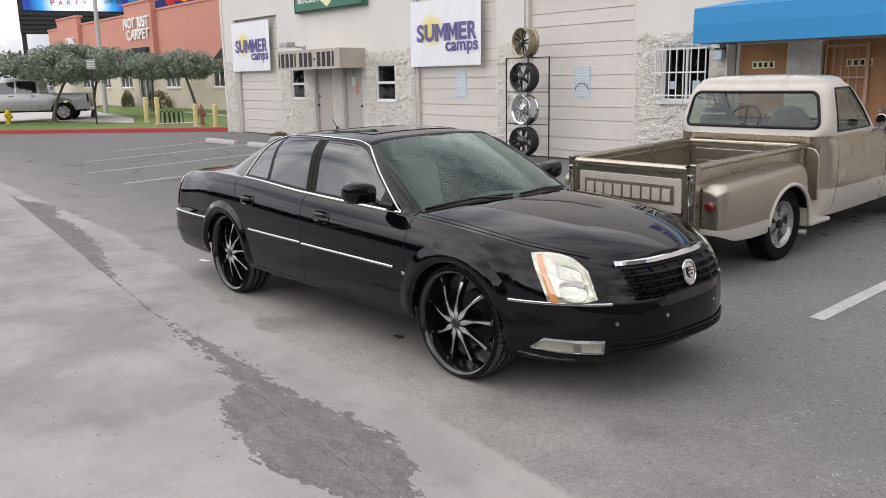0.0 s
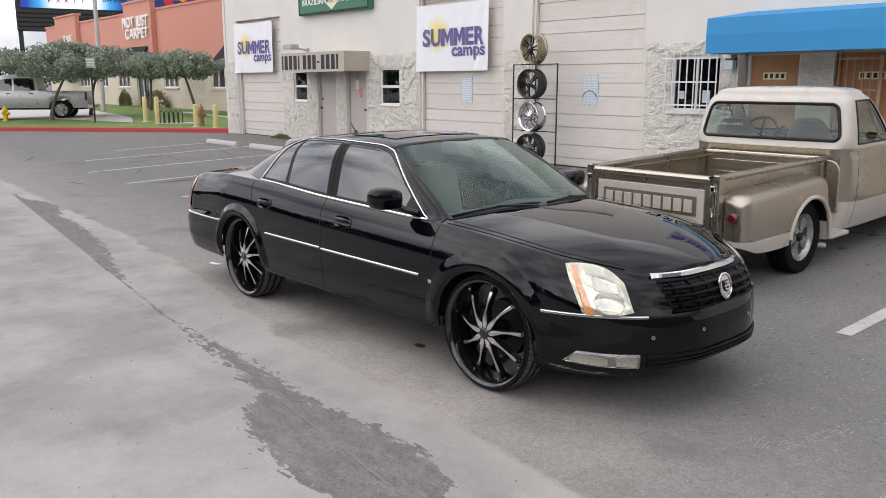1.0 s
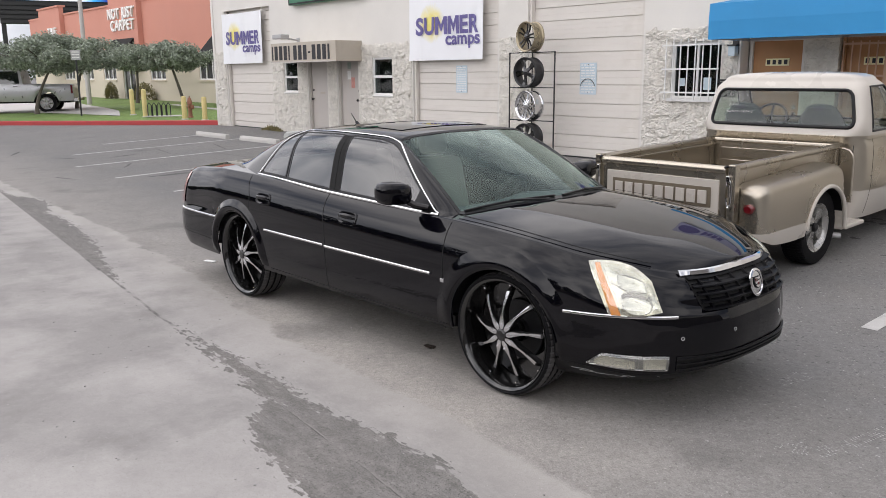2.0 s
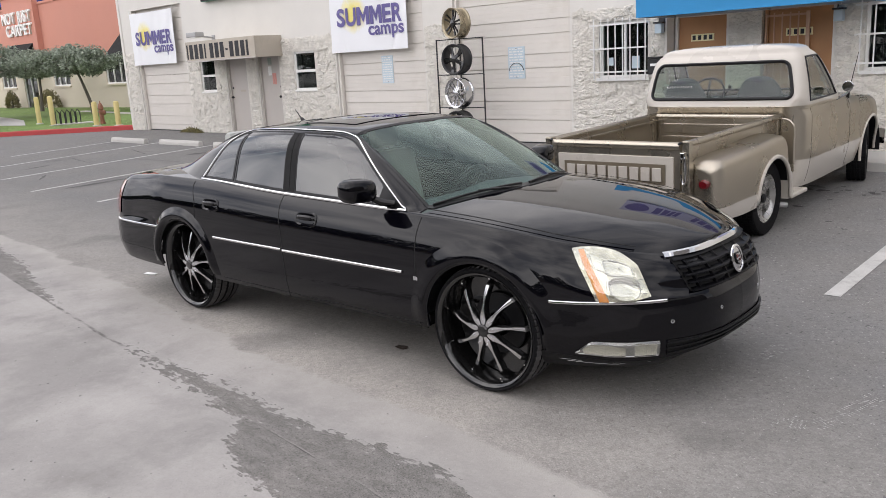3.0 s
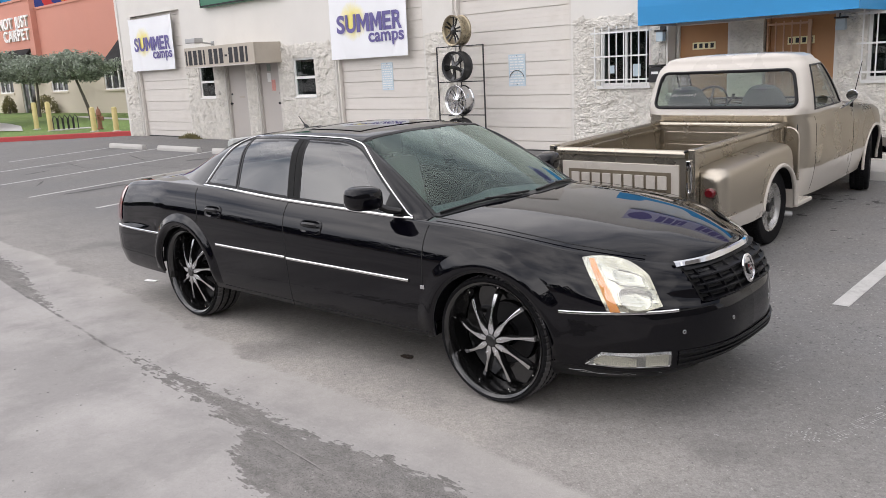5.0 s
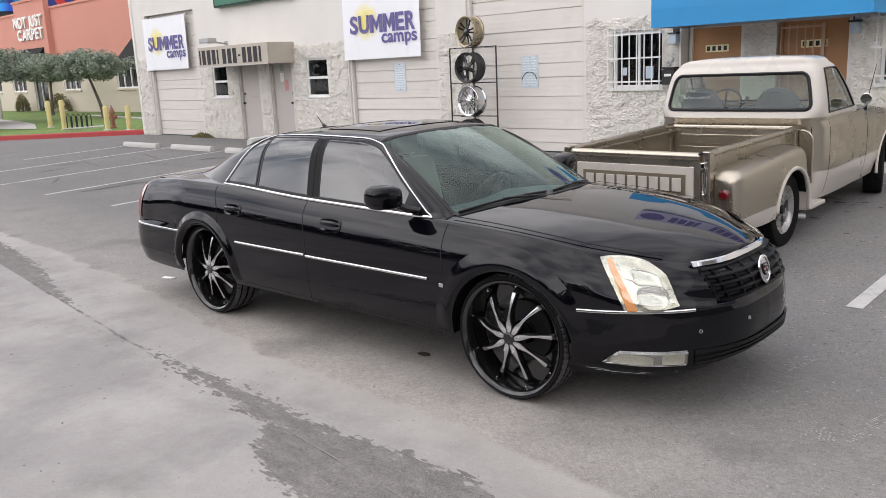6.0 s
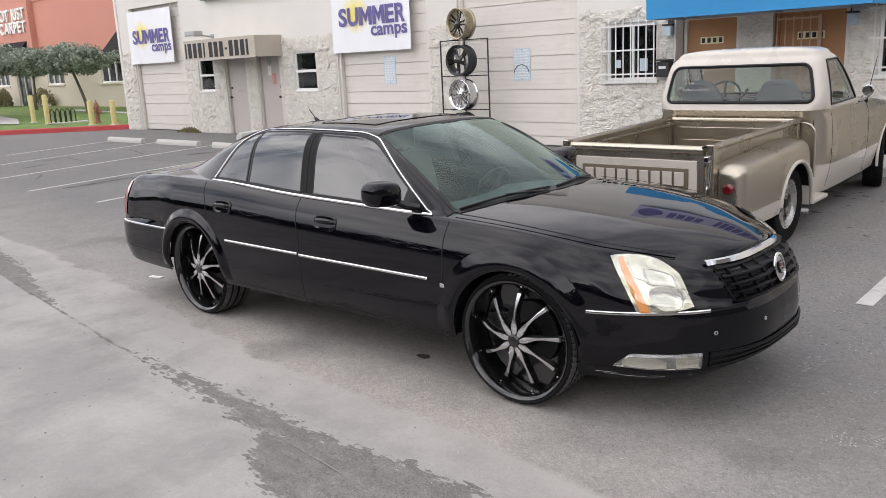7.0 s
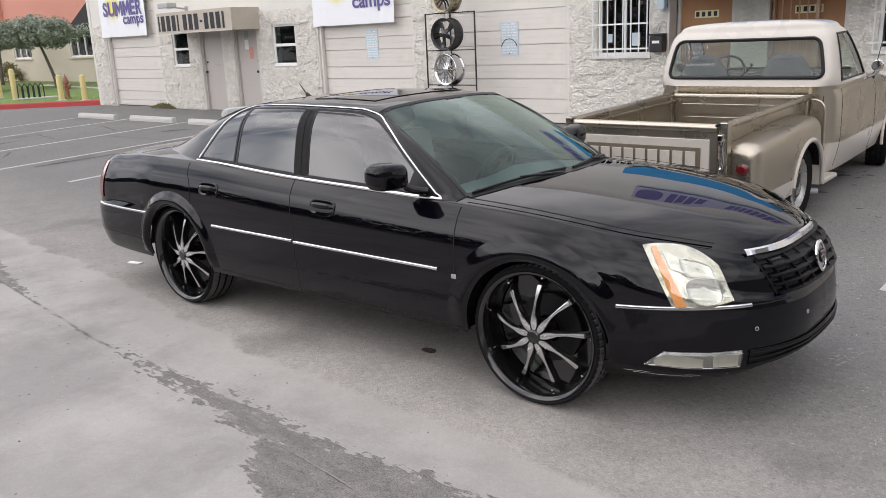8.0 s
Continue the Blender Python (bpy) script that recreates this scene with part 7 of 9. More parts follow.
def pickup():
    tr = thing("pickup_truck", pose(-3.985, 8.07, 0.077, 0, 0, 90.2) @ pose(0, 0, 0, 0, -1.72, 0), "vintage champagne and cream stepside pickup with open bed", "pickup truck")
    BX0, BX1, BW, BT, BF = -1.20, 0.76, 0.665, 1.005, 0.60
    # bed
    fl = part("bed_floor", boxes((BX0 + 0.03, BX1, -BW + 0.02, BW - 0.02, BF - 0.03, BF)), M_BEDFLOOR, tr)
    for k in range(7):
        y = lerp(-0.55, 0.55, k / 6)
        part("floor_strip", boxes((BX0 + 0.04, BX1 - 0.01, y - 0.015, y + 0.015, BF + 0.001, BF + 0.008)), M_GOLD, fl)
    for side in (-1, 1):
        y = side * BW
        bm = bmesh.new()
        box(bm, BX0 + 0.05, BX1, y - 0.014, y + 0.014, 0.42, BT - 0.01)
        ws = part("bed_side", bm, M_GOLD, tr)
        bm = bmesh.new()
        tube(bm, [(x, y + side * 0.012, BT + 0.004) for x in np.linspace(BX0 + 0.02, BX1 + 0.10, 12)], 0.030, 12, flat=0.85)
        part("bed_rail", bm, M_GOLD, tr, smooth=True)
        bm = bmesh.new()
        box(bm, BX0 + 0.06, BX1 - 0.04, y - side * 0.035 - 0.012, y - side * 0.035 + 0.012, BT - 0.06, BT - 0.035, 0.006)
        part("rail_flange", bm, M_GOLD, tr)
        # rear stake post, latch and hook
        bm = bmesh.new()
        box(bm, BX0 - 0.035, BX0 + 0.05, y - 0.032 + side * 0.018, y + 0.032 + side * 0.018, 0.44, BT + 0.035, 0.008)
        post = part("stake_post", bm, M_GOLD, tr)
        bm = bmesh.new()
        tube(bm, [(BX0 - 0.052, y + side * 0.008 + 0.02 * math.cos(a), 0.80 + 0.115 * math.sin(a)) for a in np.linspace(0.6, 6.0, 20)], 0.008, 8)
        part("tailgate_hook", bm, M_CHROME, post, smooth=True)
        bm = bmesh.new()
        box(bm, BX0 - 0.062, BX0 - 0.036, y - 0.018, y + 0.018, 0.90, 0.95, 0.006)
        part("latch_knob", bm, M_CHROME, post)
        bm = bmesh.new()
        cone(bm, (BX0 - 0.03, y - side * 0.02, BT + 0.02), (BX0 - 0.06, y - side * 0.03, BT + 0.012), 0.012, 0.010, 10)
        part("latch_peg", bm, M_TRIM, post)
        # front stake post and its rounded filler
        bm = bmesh.new()
        box(bm, BX1 - 0.10, BX1 - 0.04, y + side * 0.002 - 0.028, y + side * 0.002 + 0.028, 0.45, BT - 0.02, 0.006)
        part("stake_post", bm, M_GOLD, tr)
        # tail lamp
        bm = bmesh.new()
        lathe(bm, [(0.001, -0.060), (0.032, -0.056), (0.047, -0.040), (0.05, -0.0)], 24, "Y", Matrix.Translation((-1.11, side * 0.80, 0.672)) @ Matrix.Rotation(radians(-90), 4, "Z") @ Matrix.Diagonal((1.0, 1, 0.9, 1)))
        lamp = part("tail_lamp", bm, M_REDLENS, tr, "round red tail lamp", smooth=True)
        bm = bmesh.new()
        cone(bm, (-1.11, side * 0.80, 0.672), (-1.07, side * 0.80, 0.672), 0.053, 0.045, 20)
        part("lamp_base", bm, M_TRIM, lamp)
        # rear fender
        xs = sorted({*np.linspace(-1.01, 0.385, 40).round(4), *[-1.13 + 0.12 * (1 - math.cos(a)) for a in np.linspace(0, 1.5, 9)], *[0.39 - 0.10 * (1 - math.sin(a)) for a in np.linspace(0.1, 1.5, 9)], *[0.39 * math.cos(a) - 0.0 for a in np.linspace(0.05, math.pi - 0.05, 30)], -0.3905, 0.3905 - 0.004})
        upper, lower = [], []
        for x in xs:
            T = curve_at([(-1.13, 0.868), (-0.7, 0.884), (-0.2, 0.905), (0.1, 0.912), (0.39, 0.905)], x)
            L = curve_at([(-1.13, 0.925), (-0.9, 0.935), (-0.3, 0.945), (0.1, 0.942), (0.39, 0.925)], x)
            back = math.sqrt(max(0, 1 - min(max(1 - (x + 1.13) / 0.12, 0), 1) ** 2))
            fore = math.sqrt(max(0, 1 - min(max((x - 0.27) / 0.12, 0), 1) ** 2))
            L -= 0.10 * (1 - back)
            T -= 0.065 * (1 - back) + 0.33 * (1 - fore)
            B = curve_at([(-1.13, 0.42), (-0.9, 0.35), (-0.6, 0.335), (0.39, 0.40)], x)
            if abs(x) < 0.39:
                B = max(B, T_R + math.sqrt(max(0.39 ** 2 - x * x, 0)))
            up, R = [], min(0.085, max(T - 0.50, 0.03))
            up += [Vector((x, side * lerp(0.682, L - 0.008 - R, t), T - 0.012 * t * t)) for t in (0, 0.35, 0.7, 0.92)]
            up += [Vector((x, side * (L - 0.008 - R + R * math.sin(a)), T - 0.012 - (R - 0.012) * (1 - math.cos(a)))) for a in np.linspace(0, math.pi / 2, 8)]
            mid = max(0.468, B)
            up += [Vector((x, side * (L - 0.008 + 0.008 * math.sin(t * 1.57)), lerp(T - R, mid, t))) for t in np.linspace(0, 1, 7)[1:]]
            upper.append(up)
            lower.append([Vector((x, side * (L - 0.012 * t * t), lerp(mid, min(B, mid), t))) for t in np.linspace(0, 1, 6)])
        bm = bmesh.new()
        grid(bm, upper)
        # closing cheek at the tail
        cheek = upper[0]
        c = bm.verts.new((-1.135, side * 0.69, 0.5))
        ring = [bm.verts.new(p + Vector((-0.002, 0, 0))) for p in cheek]
        for a, b in zip(ring, ring[1:]):
            bm.faces.new((a, b, c))
        part("rear_fender", bm, M_GOLD, tr, smooth=True, angle=0.9)
        bm = bmesh.new()
        grid(bm, lower)
        bm.faces.new([bm.verts.new(p) for p in (lower[0][0], lower[0][-1], Vector((-1.13, side * 0.69, 0.42)), Vector((-1.13, side * 0.69, 0.468)))])
        part("fender_skirt", bm, M_CREAMCAR, tr, "cream lower fender", smooth=True)
        bm = bmesh.new()
        tube(bm, [(0.388 * math.cos(a), side * 0.943, T_R + 0.388 * math.sin(a)) for a in np.linspace(-0.12, math.pi - 0.12, 36)], 0.020, 10)
        part("arch_lip", bm, M_CREAMCAR, tr, "cream wheel arch lip", smooth=True)
        bm = bmesh.new()
        grid(bm, [[Vector((0.40 * math.cos(a), side * y, T_R + 0.40 * math.sin(a))) for a in np.linspace(-0.1, math.pi + 0.1, 24)] for y in (0.93, 0.69)])
        part("wheel_well", bm, M_TRIM, tr)
        # step
        bm = bmesh.new()
        box(bm, 0.40, 0.80, side * 0.83 - 0.125, side * 0.83 + 0.125, 0.272, 0.312, 0.012)
        st = part("side_step", bm, M_CREAMCAR, tr, "cream side step")
        for k in range(5):
            y = side * 0.83 + lerp(-0.085, 0.085, k / 4)
            part("step_rib", boxes((0.43, 0.77, y - 0.007, y + 0.007, 0.3125, 0.318)), M_CREAMCAR, st)
        bm = bmesh.new()
        box(bm, 0.385, 0.405, side * 0.80 - 0.12, side * 0.80 + 0.12, 0.27, 0.47, 0.004)
        part("step_riser", bm, M_CREAMCAR, tr)
        # rounded wing of the bed front, with a rolled edge
        edge = [(0.675, 0.985), (0.74, 0.985), (0.785, 0.968), (0.815, 0.93), (0.825, 0.88), (0.825, 0.74), (0.825, 0.60), (0.825, 0.47)]
        bm = bmesh.new()
        grid(bm, [[Vector((x, side * y, z)) for y, z in edge] + [Vector((x, side * 0.675, 0.47))] for x in (0.740, 0.756)], closed=True)
        for x, k in ((0.740, 1), (0.756, 1)):
            bm.faces.new([bm.verts.new((x, side * y, z)) for y, z in edge + [(0.675, 0.47)]])
        wing = part("bed_wing", bm, M_GOLD, tr)
        bm = bmesh.new()
        tube(bm, [(0.748, side * y, z) for y, z in edge], 0.012, 8)
        part("wing_edge", bm, M_GOLD, wing, smooth=True)
    # bulkhead
    part("bed_front", boxes((BX1 - 0.02, BX1 + 0.012, -BW + 0.015, BW - 0.015, 0.45, BT - 0.02)), M_GOLD, tr)
    bm = bmesh.new()
    tube(bm, [(BX1 - 0.01, y, BT + 0.0) for y in np.linspace(-BW + 0.02, BW - 0.02, 6)], 0.024, 10)
    part("front_rail", bm, M_GOLD, tr, smooth=True)
    for z0, z1 in ((0.66, 0.80), (0.83, 0.93)):
        part("pressed_panel", boxes((BX1 - 0.030, BX1 - 0.0205, -0.56, 0.56, z0, z1), bevel=0.004), M_GOLD, tr)
    # tailgate
    g = new("tailgate")
    g.parent, g.matrix_local = tr, pose(BX0, 0, 0)
    part("gate_panel", boxes((-0.02, 0.012, -0.628, 0.628, 0.52, BT - 0.03)), M_GOLD, g)
    bm = bmesh.new()
    tube(bm, [(-0.012, y, BT - 0.012) for y in np.linspace(-0.632, 0.632, 8)], 0.034, 12)
    part("gate_rolled_edge", bm, M_GOLD, g, smooth=True)
    part("cream_panel", boxes((-0.034, -0.0205, -0.575, 0.575, 0.60, 0.905), bevel=0.005), M_CREAMCAR, g, "cream raised panel")
    part("dark_inset", boxes((-0.040, -0.0345, -0.505, 0.505, 0.665, 0.84), bevel=0.002), M_BEDFLOOR, g, "brown inset panel")
    for k in range(9):
        y = lerp(0.428, -0.428, k / 8)
        part("letter_block", boxes((-0.052, -0.0405, y - 0.042, y + 0.042, 0.695, 0.81), bevel=0.004), M_CREAMCAR, g, "cream raised block")
    part("rear_sill", boxes((BX0 - 0.02, BX0 + 0.05, -0.69, 0.69, 0.40, 0.505), bevel=0.01), M_GOLD, tr)
    # cab and front sheet metal
    plan = chain(T_OUT)
    cum = [0.0]
    for a, b in zip(plan, plan[1:]):
        cum.append(cum[-1] + (b - a).length)
    px, py = [p.x for p in plan], [p.y for p in plan]
    want = sorted({*np.linspace(0, cum[-1], 150), *[float(np.interp(x, px, cum)) for x in (1.02, 2.13)],
                   *[float(np.interp(T_FA + T_ARCH * math.cos(a), px, cum)) for a in np.linspace(0.03, math.pi - 0.03, 30)]})

    def low(x):
        b = curve_at([(0.8, 0.30), (1.0, 0.285), (2.3, 0.30), (3.5, 0.42)], x)
        d = abs(x - T_FA)
        return max(b, T_R + math.sqrt(max(T_ARCH ** 2 - d * d, 0))) if d < T_ARCH else b

    def skin_t(s, z, side):
        x, y = float(np.interp(s, cum, px)), float(np.interp(s, cum, py))
        x2, y2 = float(np.interp(s + 0.02, cum, px)), float(np.interp(s + 0.02, cum, py))
        x1, y1 = float(np.interp(s - 0.02, cum, px)), float(np.interp(s - 0.02, cum, py))
        n = Vector((-(y2 - y1), x2 - x1))
        n = n.normalized() if n.length > 1e-6 else Vector((1, 0))
        front = smooth01((x - 2.0) / 0.4)
        h = top_t(x) - z
        i = lerp(curve_at([(0.0, 0.045), (0.02, 0.028), (0.05, 0.020), (0.10, 0.004), (0.3, 0.0)], h), curve_at([(0.0, 0.12), (0.03, 0.06), (0.08, 0.03), (0.16, 0.01), (0.3, 0.0)], h), front)
        i += curve_at([(0.28, 0.07), (0.36, 0.045), (0.5, 0.015), (0.62, 0.0)], z)
        return Vector((x + n.x * i, side * max(y - abs(n.y) * i, 0.0), z))

    def top_t(x):
        return curve_at([(0.8, T_BELT), (1.9, T_BELT - 0.01), (2.2, 1.06), (3.0, 1.0), (3.5, 0.93)], x)
    bounds = (("cab_corner", 0.0, float(np.interp(1.02, px, cum))), ("door", float(np.interp(1.02, px, cum)), float(np.interp(2.13, px, cum))), ("front_fender", float(np.interp(2.13, px, cum)), cum[-1]))
    for side in (-1, 1):
        for nm, a, b in bounds:
            cols = [s for s in want if a - 1e-6 <= s <= b + 1e-6]
            x_of = lambda s: float(np.interp(s, cum, px))
            bm = bmesh.new()
            grid(bm, [[skin_t(s, lerp(max(0.565, low(x_of(s))), top_t(x_of(s)), 1 - (1 - k / 16) ** 1.3), side) for k in range(17)] for s in cols])
            pt = part(nm, bm, M_GOLD, tr, smooth=True, angle=0.9)
            bm = bmesh.new()
            grid(bm, [[skin_t(s, lerp(low(x_of(s)), max(0.5655, low(x_of(s))), k / 8), side) for k in range(9)] for s in cols])
            bmesh.ops.remove_doubles(bm, verts=bm.verts, dist=0.0005)
            part("lower_panel", bm, M_CREAMCAR, pt, "cream lower body", smooth=True)
        for x in (1.02, 2.13):
            s = float(np.interp(x, px, cum))
            bm = bmesh.new()
            ribbon(bm, [skin_t(s + 0.0, z, side) for z in np.linspace(0.33, 1.08, 18)], [Vector((0, side, 0))] * 18, 0.005, 0.0015, 0.002)
            part("panel_gap", bm, M_GAP, tr)
        bm = bmesh.new()
        tube(bm, [(T_FA + (T_ARCH - 0.004) * math.cos(a), side * (float(np.interp(T_FA + T_ARCH * math.cos(a), px, py)) - 0.004), T_R + (T_ARCH - 0.004) * math.sin(a)) for a in np.linspace(-0.05, math.pi + 0.1, 36)], 0.016, 8)
        part("arch_lip", bm, M_CREAMCAR, tr, "cream wheel arch lip", smooth=True)
        bm = bmesh.new()
        grid(bm, [[Vector((T_FA + 0.44 * math.cos(a), side * y, T_R + 0.44 * math.sin(a))) for a in np.linspace(-0.1, math.pi + 0.1, 24)] for y in (0.88, 0.60)])
        part("wheel_well", bm, M_TRIM, tr)
        # mirror
        bm = bmesh.new()
        lathe(bm, [(0.001, 0.04), (0.035, 0.036), (0.052, 0.018), (0.056, 0.0), (0.050, -0.006), (0.001, -0.006)], 28, "Y", pose(1.66, side * 1.02, 1.215, 0, 0, -90))
        mir = part("door_mirror", bm, M_CHROME, tr, "round chrome door mirror", smooth=True)
        bm = bmesh.new()
        tube(bm, [(1.70, side * 0.90, 1.08), (1.70, side * 0.99, 1.13), (1.69, side * 1.04, 1.18)], 0.012, 8)
        part("mirror_stalk", bm, M_CHROME, mir)
    # hood
    bm = bmesh.new()
    rows = []
    for x in np.linspace(1.80, 3.49, 22):
        s = float(np.interp(x, px, cum))
        e = skin_t(s, top_t(x), 1)
        rows.append([Vector((e.x, lerp(-e.y, e.y, k / 16), top_t(x) + 0.05 * (1 - abs(2 * k / 16 - 1) ** 3) * smooth01((3.55 - x) / 0.3))) for k in range(17)])
    grid(bm, rows)
    part("hood", bm, M_GOLD, tr, smooth=True)
    # greenhouse rings
    rear = lambda z: curve_at([(1.08, 0.815), (1.18, 0.845), (1.54, 0.925), (1.62, 0.985)], z)
    front = lambda z: curve_at([(1.08, 1.93), (1.18, 1.85), (1.54, 1.52), (1.62, 1.42)], z)
    half = lambda z: curve_at([(1.08, 0.885), (1.14, 0.880), (1.54, 0.80), (1.60, 0.765), (1.62, 0.74)], z)

    def ring(z, shrink=1.0, zz=None):
        xr, xf, w = rear(z), front(z), half(z)
        cx = (xr + xf) / 2
        rc = 0.105 + 0.095 * smooth01((1.172 - z) / 0.09)
        pts = []
        for f in REAR_F:
            pts.append((xr - 0.02 * (1 - f * f), f * (w - rc)))
        for a in np.linspace(0, math.pi / 2, 7)[1:-1]:
            pts.append((xr + rc - rc * math.cos(a), (w - rc) + rc * math.sin(a)))
        for q in SIDE_F:
            pts.append((lerp(xr + rc, xf - 0.09, q), w))
        for a in np.linspace(0, math.pi / 2, 5)[1:-1]:
            pts.append((xf - 0.09 + 0.09 * math.sin(a), w - 0.09 + 0.09 * math.cos(a)))
        for f in [-v for v in REAR_F]:
            pts.append((xf + 0.07 * (1 - f * f), f * (w - 0.09)))
        n = len(pts)
        right = [(x, -y) for x, y in pts[len(REAR_F):n - len(REAR_F)]]
        pts = pts + right[::-1]
        return [Vector((cx + (x - cx) * shrink, y * shrink, zz if zz is not None else z)) for x, y in pts]
    REAR_F = (-1, -0.985, -0.5, 0.0, 0.5, 0.985, 1)
    SIDE_F = (0.0, 0.06, 0.30, 0.55, 0.80, 0.94, 1.0)
    zs = (1.075, 1.10, 1.14, 1.178, 1.27, 1.36, 1.45, 1.53, 1.565, 1.60, 1.62)
    rings = [ring(z) for z in zs] + [ring(1.62, s, z) for s, z in ((0.985, 1.640), (0.95, 1.660), (0.86, 1.680), (0.65, 1.694), (0.35, 1.701), (0.02, 1.703))]
    nr = len(rings[0])
    colour = {}
    kinds = ["rear"] * 6 + ["corner"] * 6 + ["side"] * 6 + ["corner"] * 4 + ["front"] * 6 + ["corner"] * 4 + ["side"] * 6 + ["corner"] * 6
    cols = {"rear": [], "front": [], "side": []}
    bm = bmesh.new()
    vs = [[bm.verts.new(p) for p in r] for r in rings]
    holes = {"rear": (range(3, 7), range(1, 5)), "front": (range(3, 7), range(nr // 2 - 3, nr // 2 + 3))}
    n_rear, n_side = len(REAR_F), len(SIDE_F)
    side_cols = range(n_rear + 5, n_rear + 5 + n_side - 1)
    front_cols = range(n_rear + 5 + n_side + 3, n_rear + 5 + n_side + 3 + n_rear - 1)
    other = range(nr - 5 - n_side, nr - 5 - 1)
    for j in range(len(rings) - 1):
        for k in range(nr):
            k2 = (k + 1) % nr
            open_rear = 3 <= j < 7 and 1 <= k < 5
            open_front = 3 <= j < 8 and k in front_cols
            open_side = 2 <= j < 8 and ((k in side_cols and 1 <= k - side_cols[0] <= 4) or (k in other and 1 <= k - other[0] <= 4))
            if not (open_rear or open_front or open_side):
                bm.faces.new((vs[j][k], vs[j][k2], vs[j + 1][k2], vs[j + 1][k]))
    part("cab_top", bm, M_CREAMCAR, tr, "cream cab roof and pillars", smooth=True, angle=0.7)
    bm = bmesh.new()
    grid(bm, [r for r in [[p * 1.0 for p in ring(z, 1.006)] for z in (1.07, 1.102)]], closed=True)
    part("belt_moulding", bm, M_GOLD, tr, smooth=True)
    # glass
    def pane(name, rows_, outline_r, mat=None):
        b2 = bmesh.new()
        grid(b2, rows_)
        gl = part(name, b2, mat or M_PANE2, tr, smooth=True)
        gl.visible_shadow = False
        e = rows_[0] + [r[-1] for r in rows_[1:]] + rows_[-1][::-1][1:] + [r[0] for r in rows_[::-1][1:-1]]
        b2 = bmesh.new()
        tube(b2, e, outline_r, 8, closed=True)
        part("seal", b2, M_TRIM, gl, smooth=True)
        return gl
    rw = []
    for j in range(25):
        v = 0.5 - 0.5 * math.cos(math.pi * j / 24)
        z = lerp(1.176, 1.533, v)
        w = (half(z) - 0.105) * 0.992
        d = min(v, 1 - v) * (1.533 - 1.176)
        cut = 0.065 - math.sqrt(max(0.065 ** 2 - max(0.065 - d, 0) ** 2, 0))
        rw.append([Vector((rear(z) - 0.02 * (1 - (f * (w - cut) / w) ** 2) - 0.004, f * (w - cut), z)) for f in np.linspace(-1, 1, 15)])
    back = pane("rear_window", rw, 0.017)
    for s in (0, -1):
        bm = bmesh.new()
        grid(bm, [[r[s], Vector((rear(r[0].z) + 0.002, math.copysign((half(r[0].z) - 0.105) * 1.01, r[s].y), r[0].z))] for r in rw])
        part("window_corner", bm, M_CREAMCAR, tr, smooth=True)
    rnd = random.Random(52)
    for y0, z, count in ((0.56, 1.475, 7), (0.57, 1.425, 6), (0.55, 1.375, 4), (0.57, 1.305, 10)):
        for q in range(count):
            y, lean, hh = y0 - q * 0.030 + rnd.uniform(-0.007, 0.007), rnd.uniform(-0.011, 0.011), rnd.uniform(0.006, 0.017)
            bm = bmesh.new()
            tube(bm, [(rear(z - hh) - 0.027, y + lean, z - hh), (rear(z) - 0.027, y + rnd.uniform(-0.010, 0.006), z + rnd.uniform(-0.003, 0.003)), (rear(z + hh) - 0.027, y - lean, z + hh)], 0.0022, 5)
            part("chalk_mark", bm, M_WHITE, back, "white chalk mark on glass")
    ww = []
    for j in range(9):
        z = lerp(1.178, 1.56, j / 8)
        ww.append([Vector((front(z) + 0.07 * (1 - f * f) + 0.002, f * (half(z) - 0.085), z)) for f in np.linspace(-1, 1, 15)])
    pane("windscreen", ww, 0.012)
    for side in (-1, 1):
        sw = []
        for j in range(9):
            z = lerp(1.14, 1.562, j / 8)
            a, b = rear(z) + 0.105, front(z) - 0.09
            sw.append([Vector((lerp(lerp(a, b, 0.065), lerp(a, b, 0.935), q), side * (half(z) + 0.001), z)) for q in np.linspace(0, 1, 9)])
        gl = pane("door_window", sw, 0.010)
        bm = bmesh.new()
        p, q = sw[0][6], sw[-1][5]
        tube(bm, [p, (p + q) / 2, q], 0.008, 8)
        part("vent_bar", bm, M_CHROME, gl)
    # inside
    part("cab_floor", boxes((0.86, 2.4, -0.80, 0.80, 0.34, 0.40), (0.84, 0.87, -0.78, 0.78, 0.40, 1.08), (1.84, 1.88, -0.78, 0.78, 0.40, 1.03)), M_DARK, tr)
    bm = bmesh.new()
    box(bm, 1.58, 1.86, -0.80, 0.80, 0.86, 1.12, 0.05)
    dash = part("dashboard", bm, M_SEAT, tr, smooth=True)
    for y in np.linspace(-0.6, 0.2, 6):
        part("dash_vent", boxes((1.570, 1.579, y, y + 0.09, 1.03, 1.055)), M_STEEL, dash)
    for y in (-0.40, 0.42):
        st = new("bucket_seat")
        st.parent, st.matrix_local = tr, pose(1.05, y, 0.40)
        bm = bmesh.new()
        box(bm, 0.0, 0.48, -0.25, 0.25, 0.05, 0.34, 0.07)
        part("cushion", bm, M_SEAT, st, smooth=True)
        bm = bmesh.new()
        rows = []
        for z, w in ((0.30, 0.25), (0.5, 0.255), (0.72, 0.25), (0.82, 0.235), (0.90, 0.19), (0.955, 0.15), (0.985, 0.10), (0.995, 0.02)):
            x = -0.02 - (z - 0.3) * 0.16
            rows.append([Vector((x + 0.07 * math.cos(a) * min(1, w / 0.15), w * math.sin(a), z)) for a in np.linspace(0, 2 * math.pi, 25)[:-1]])
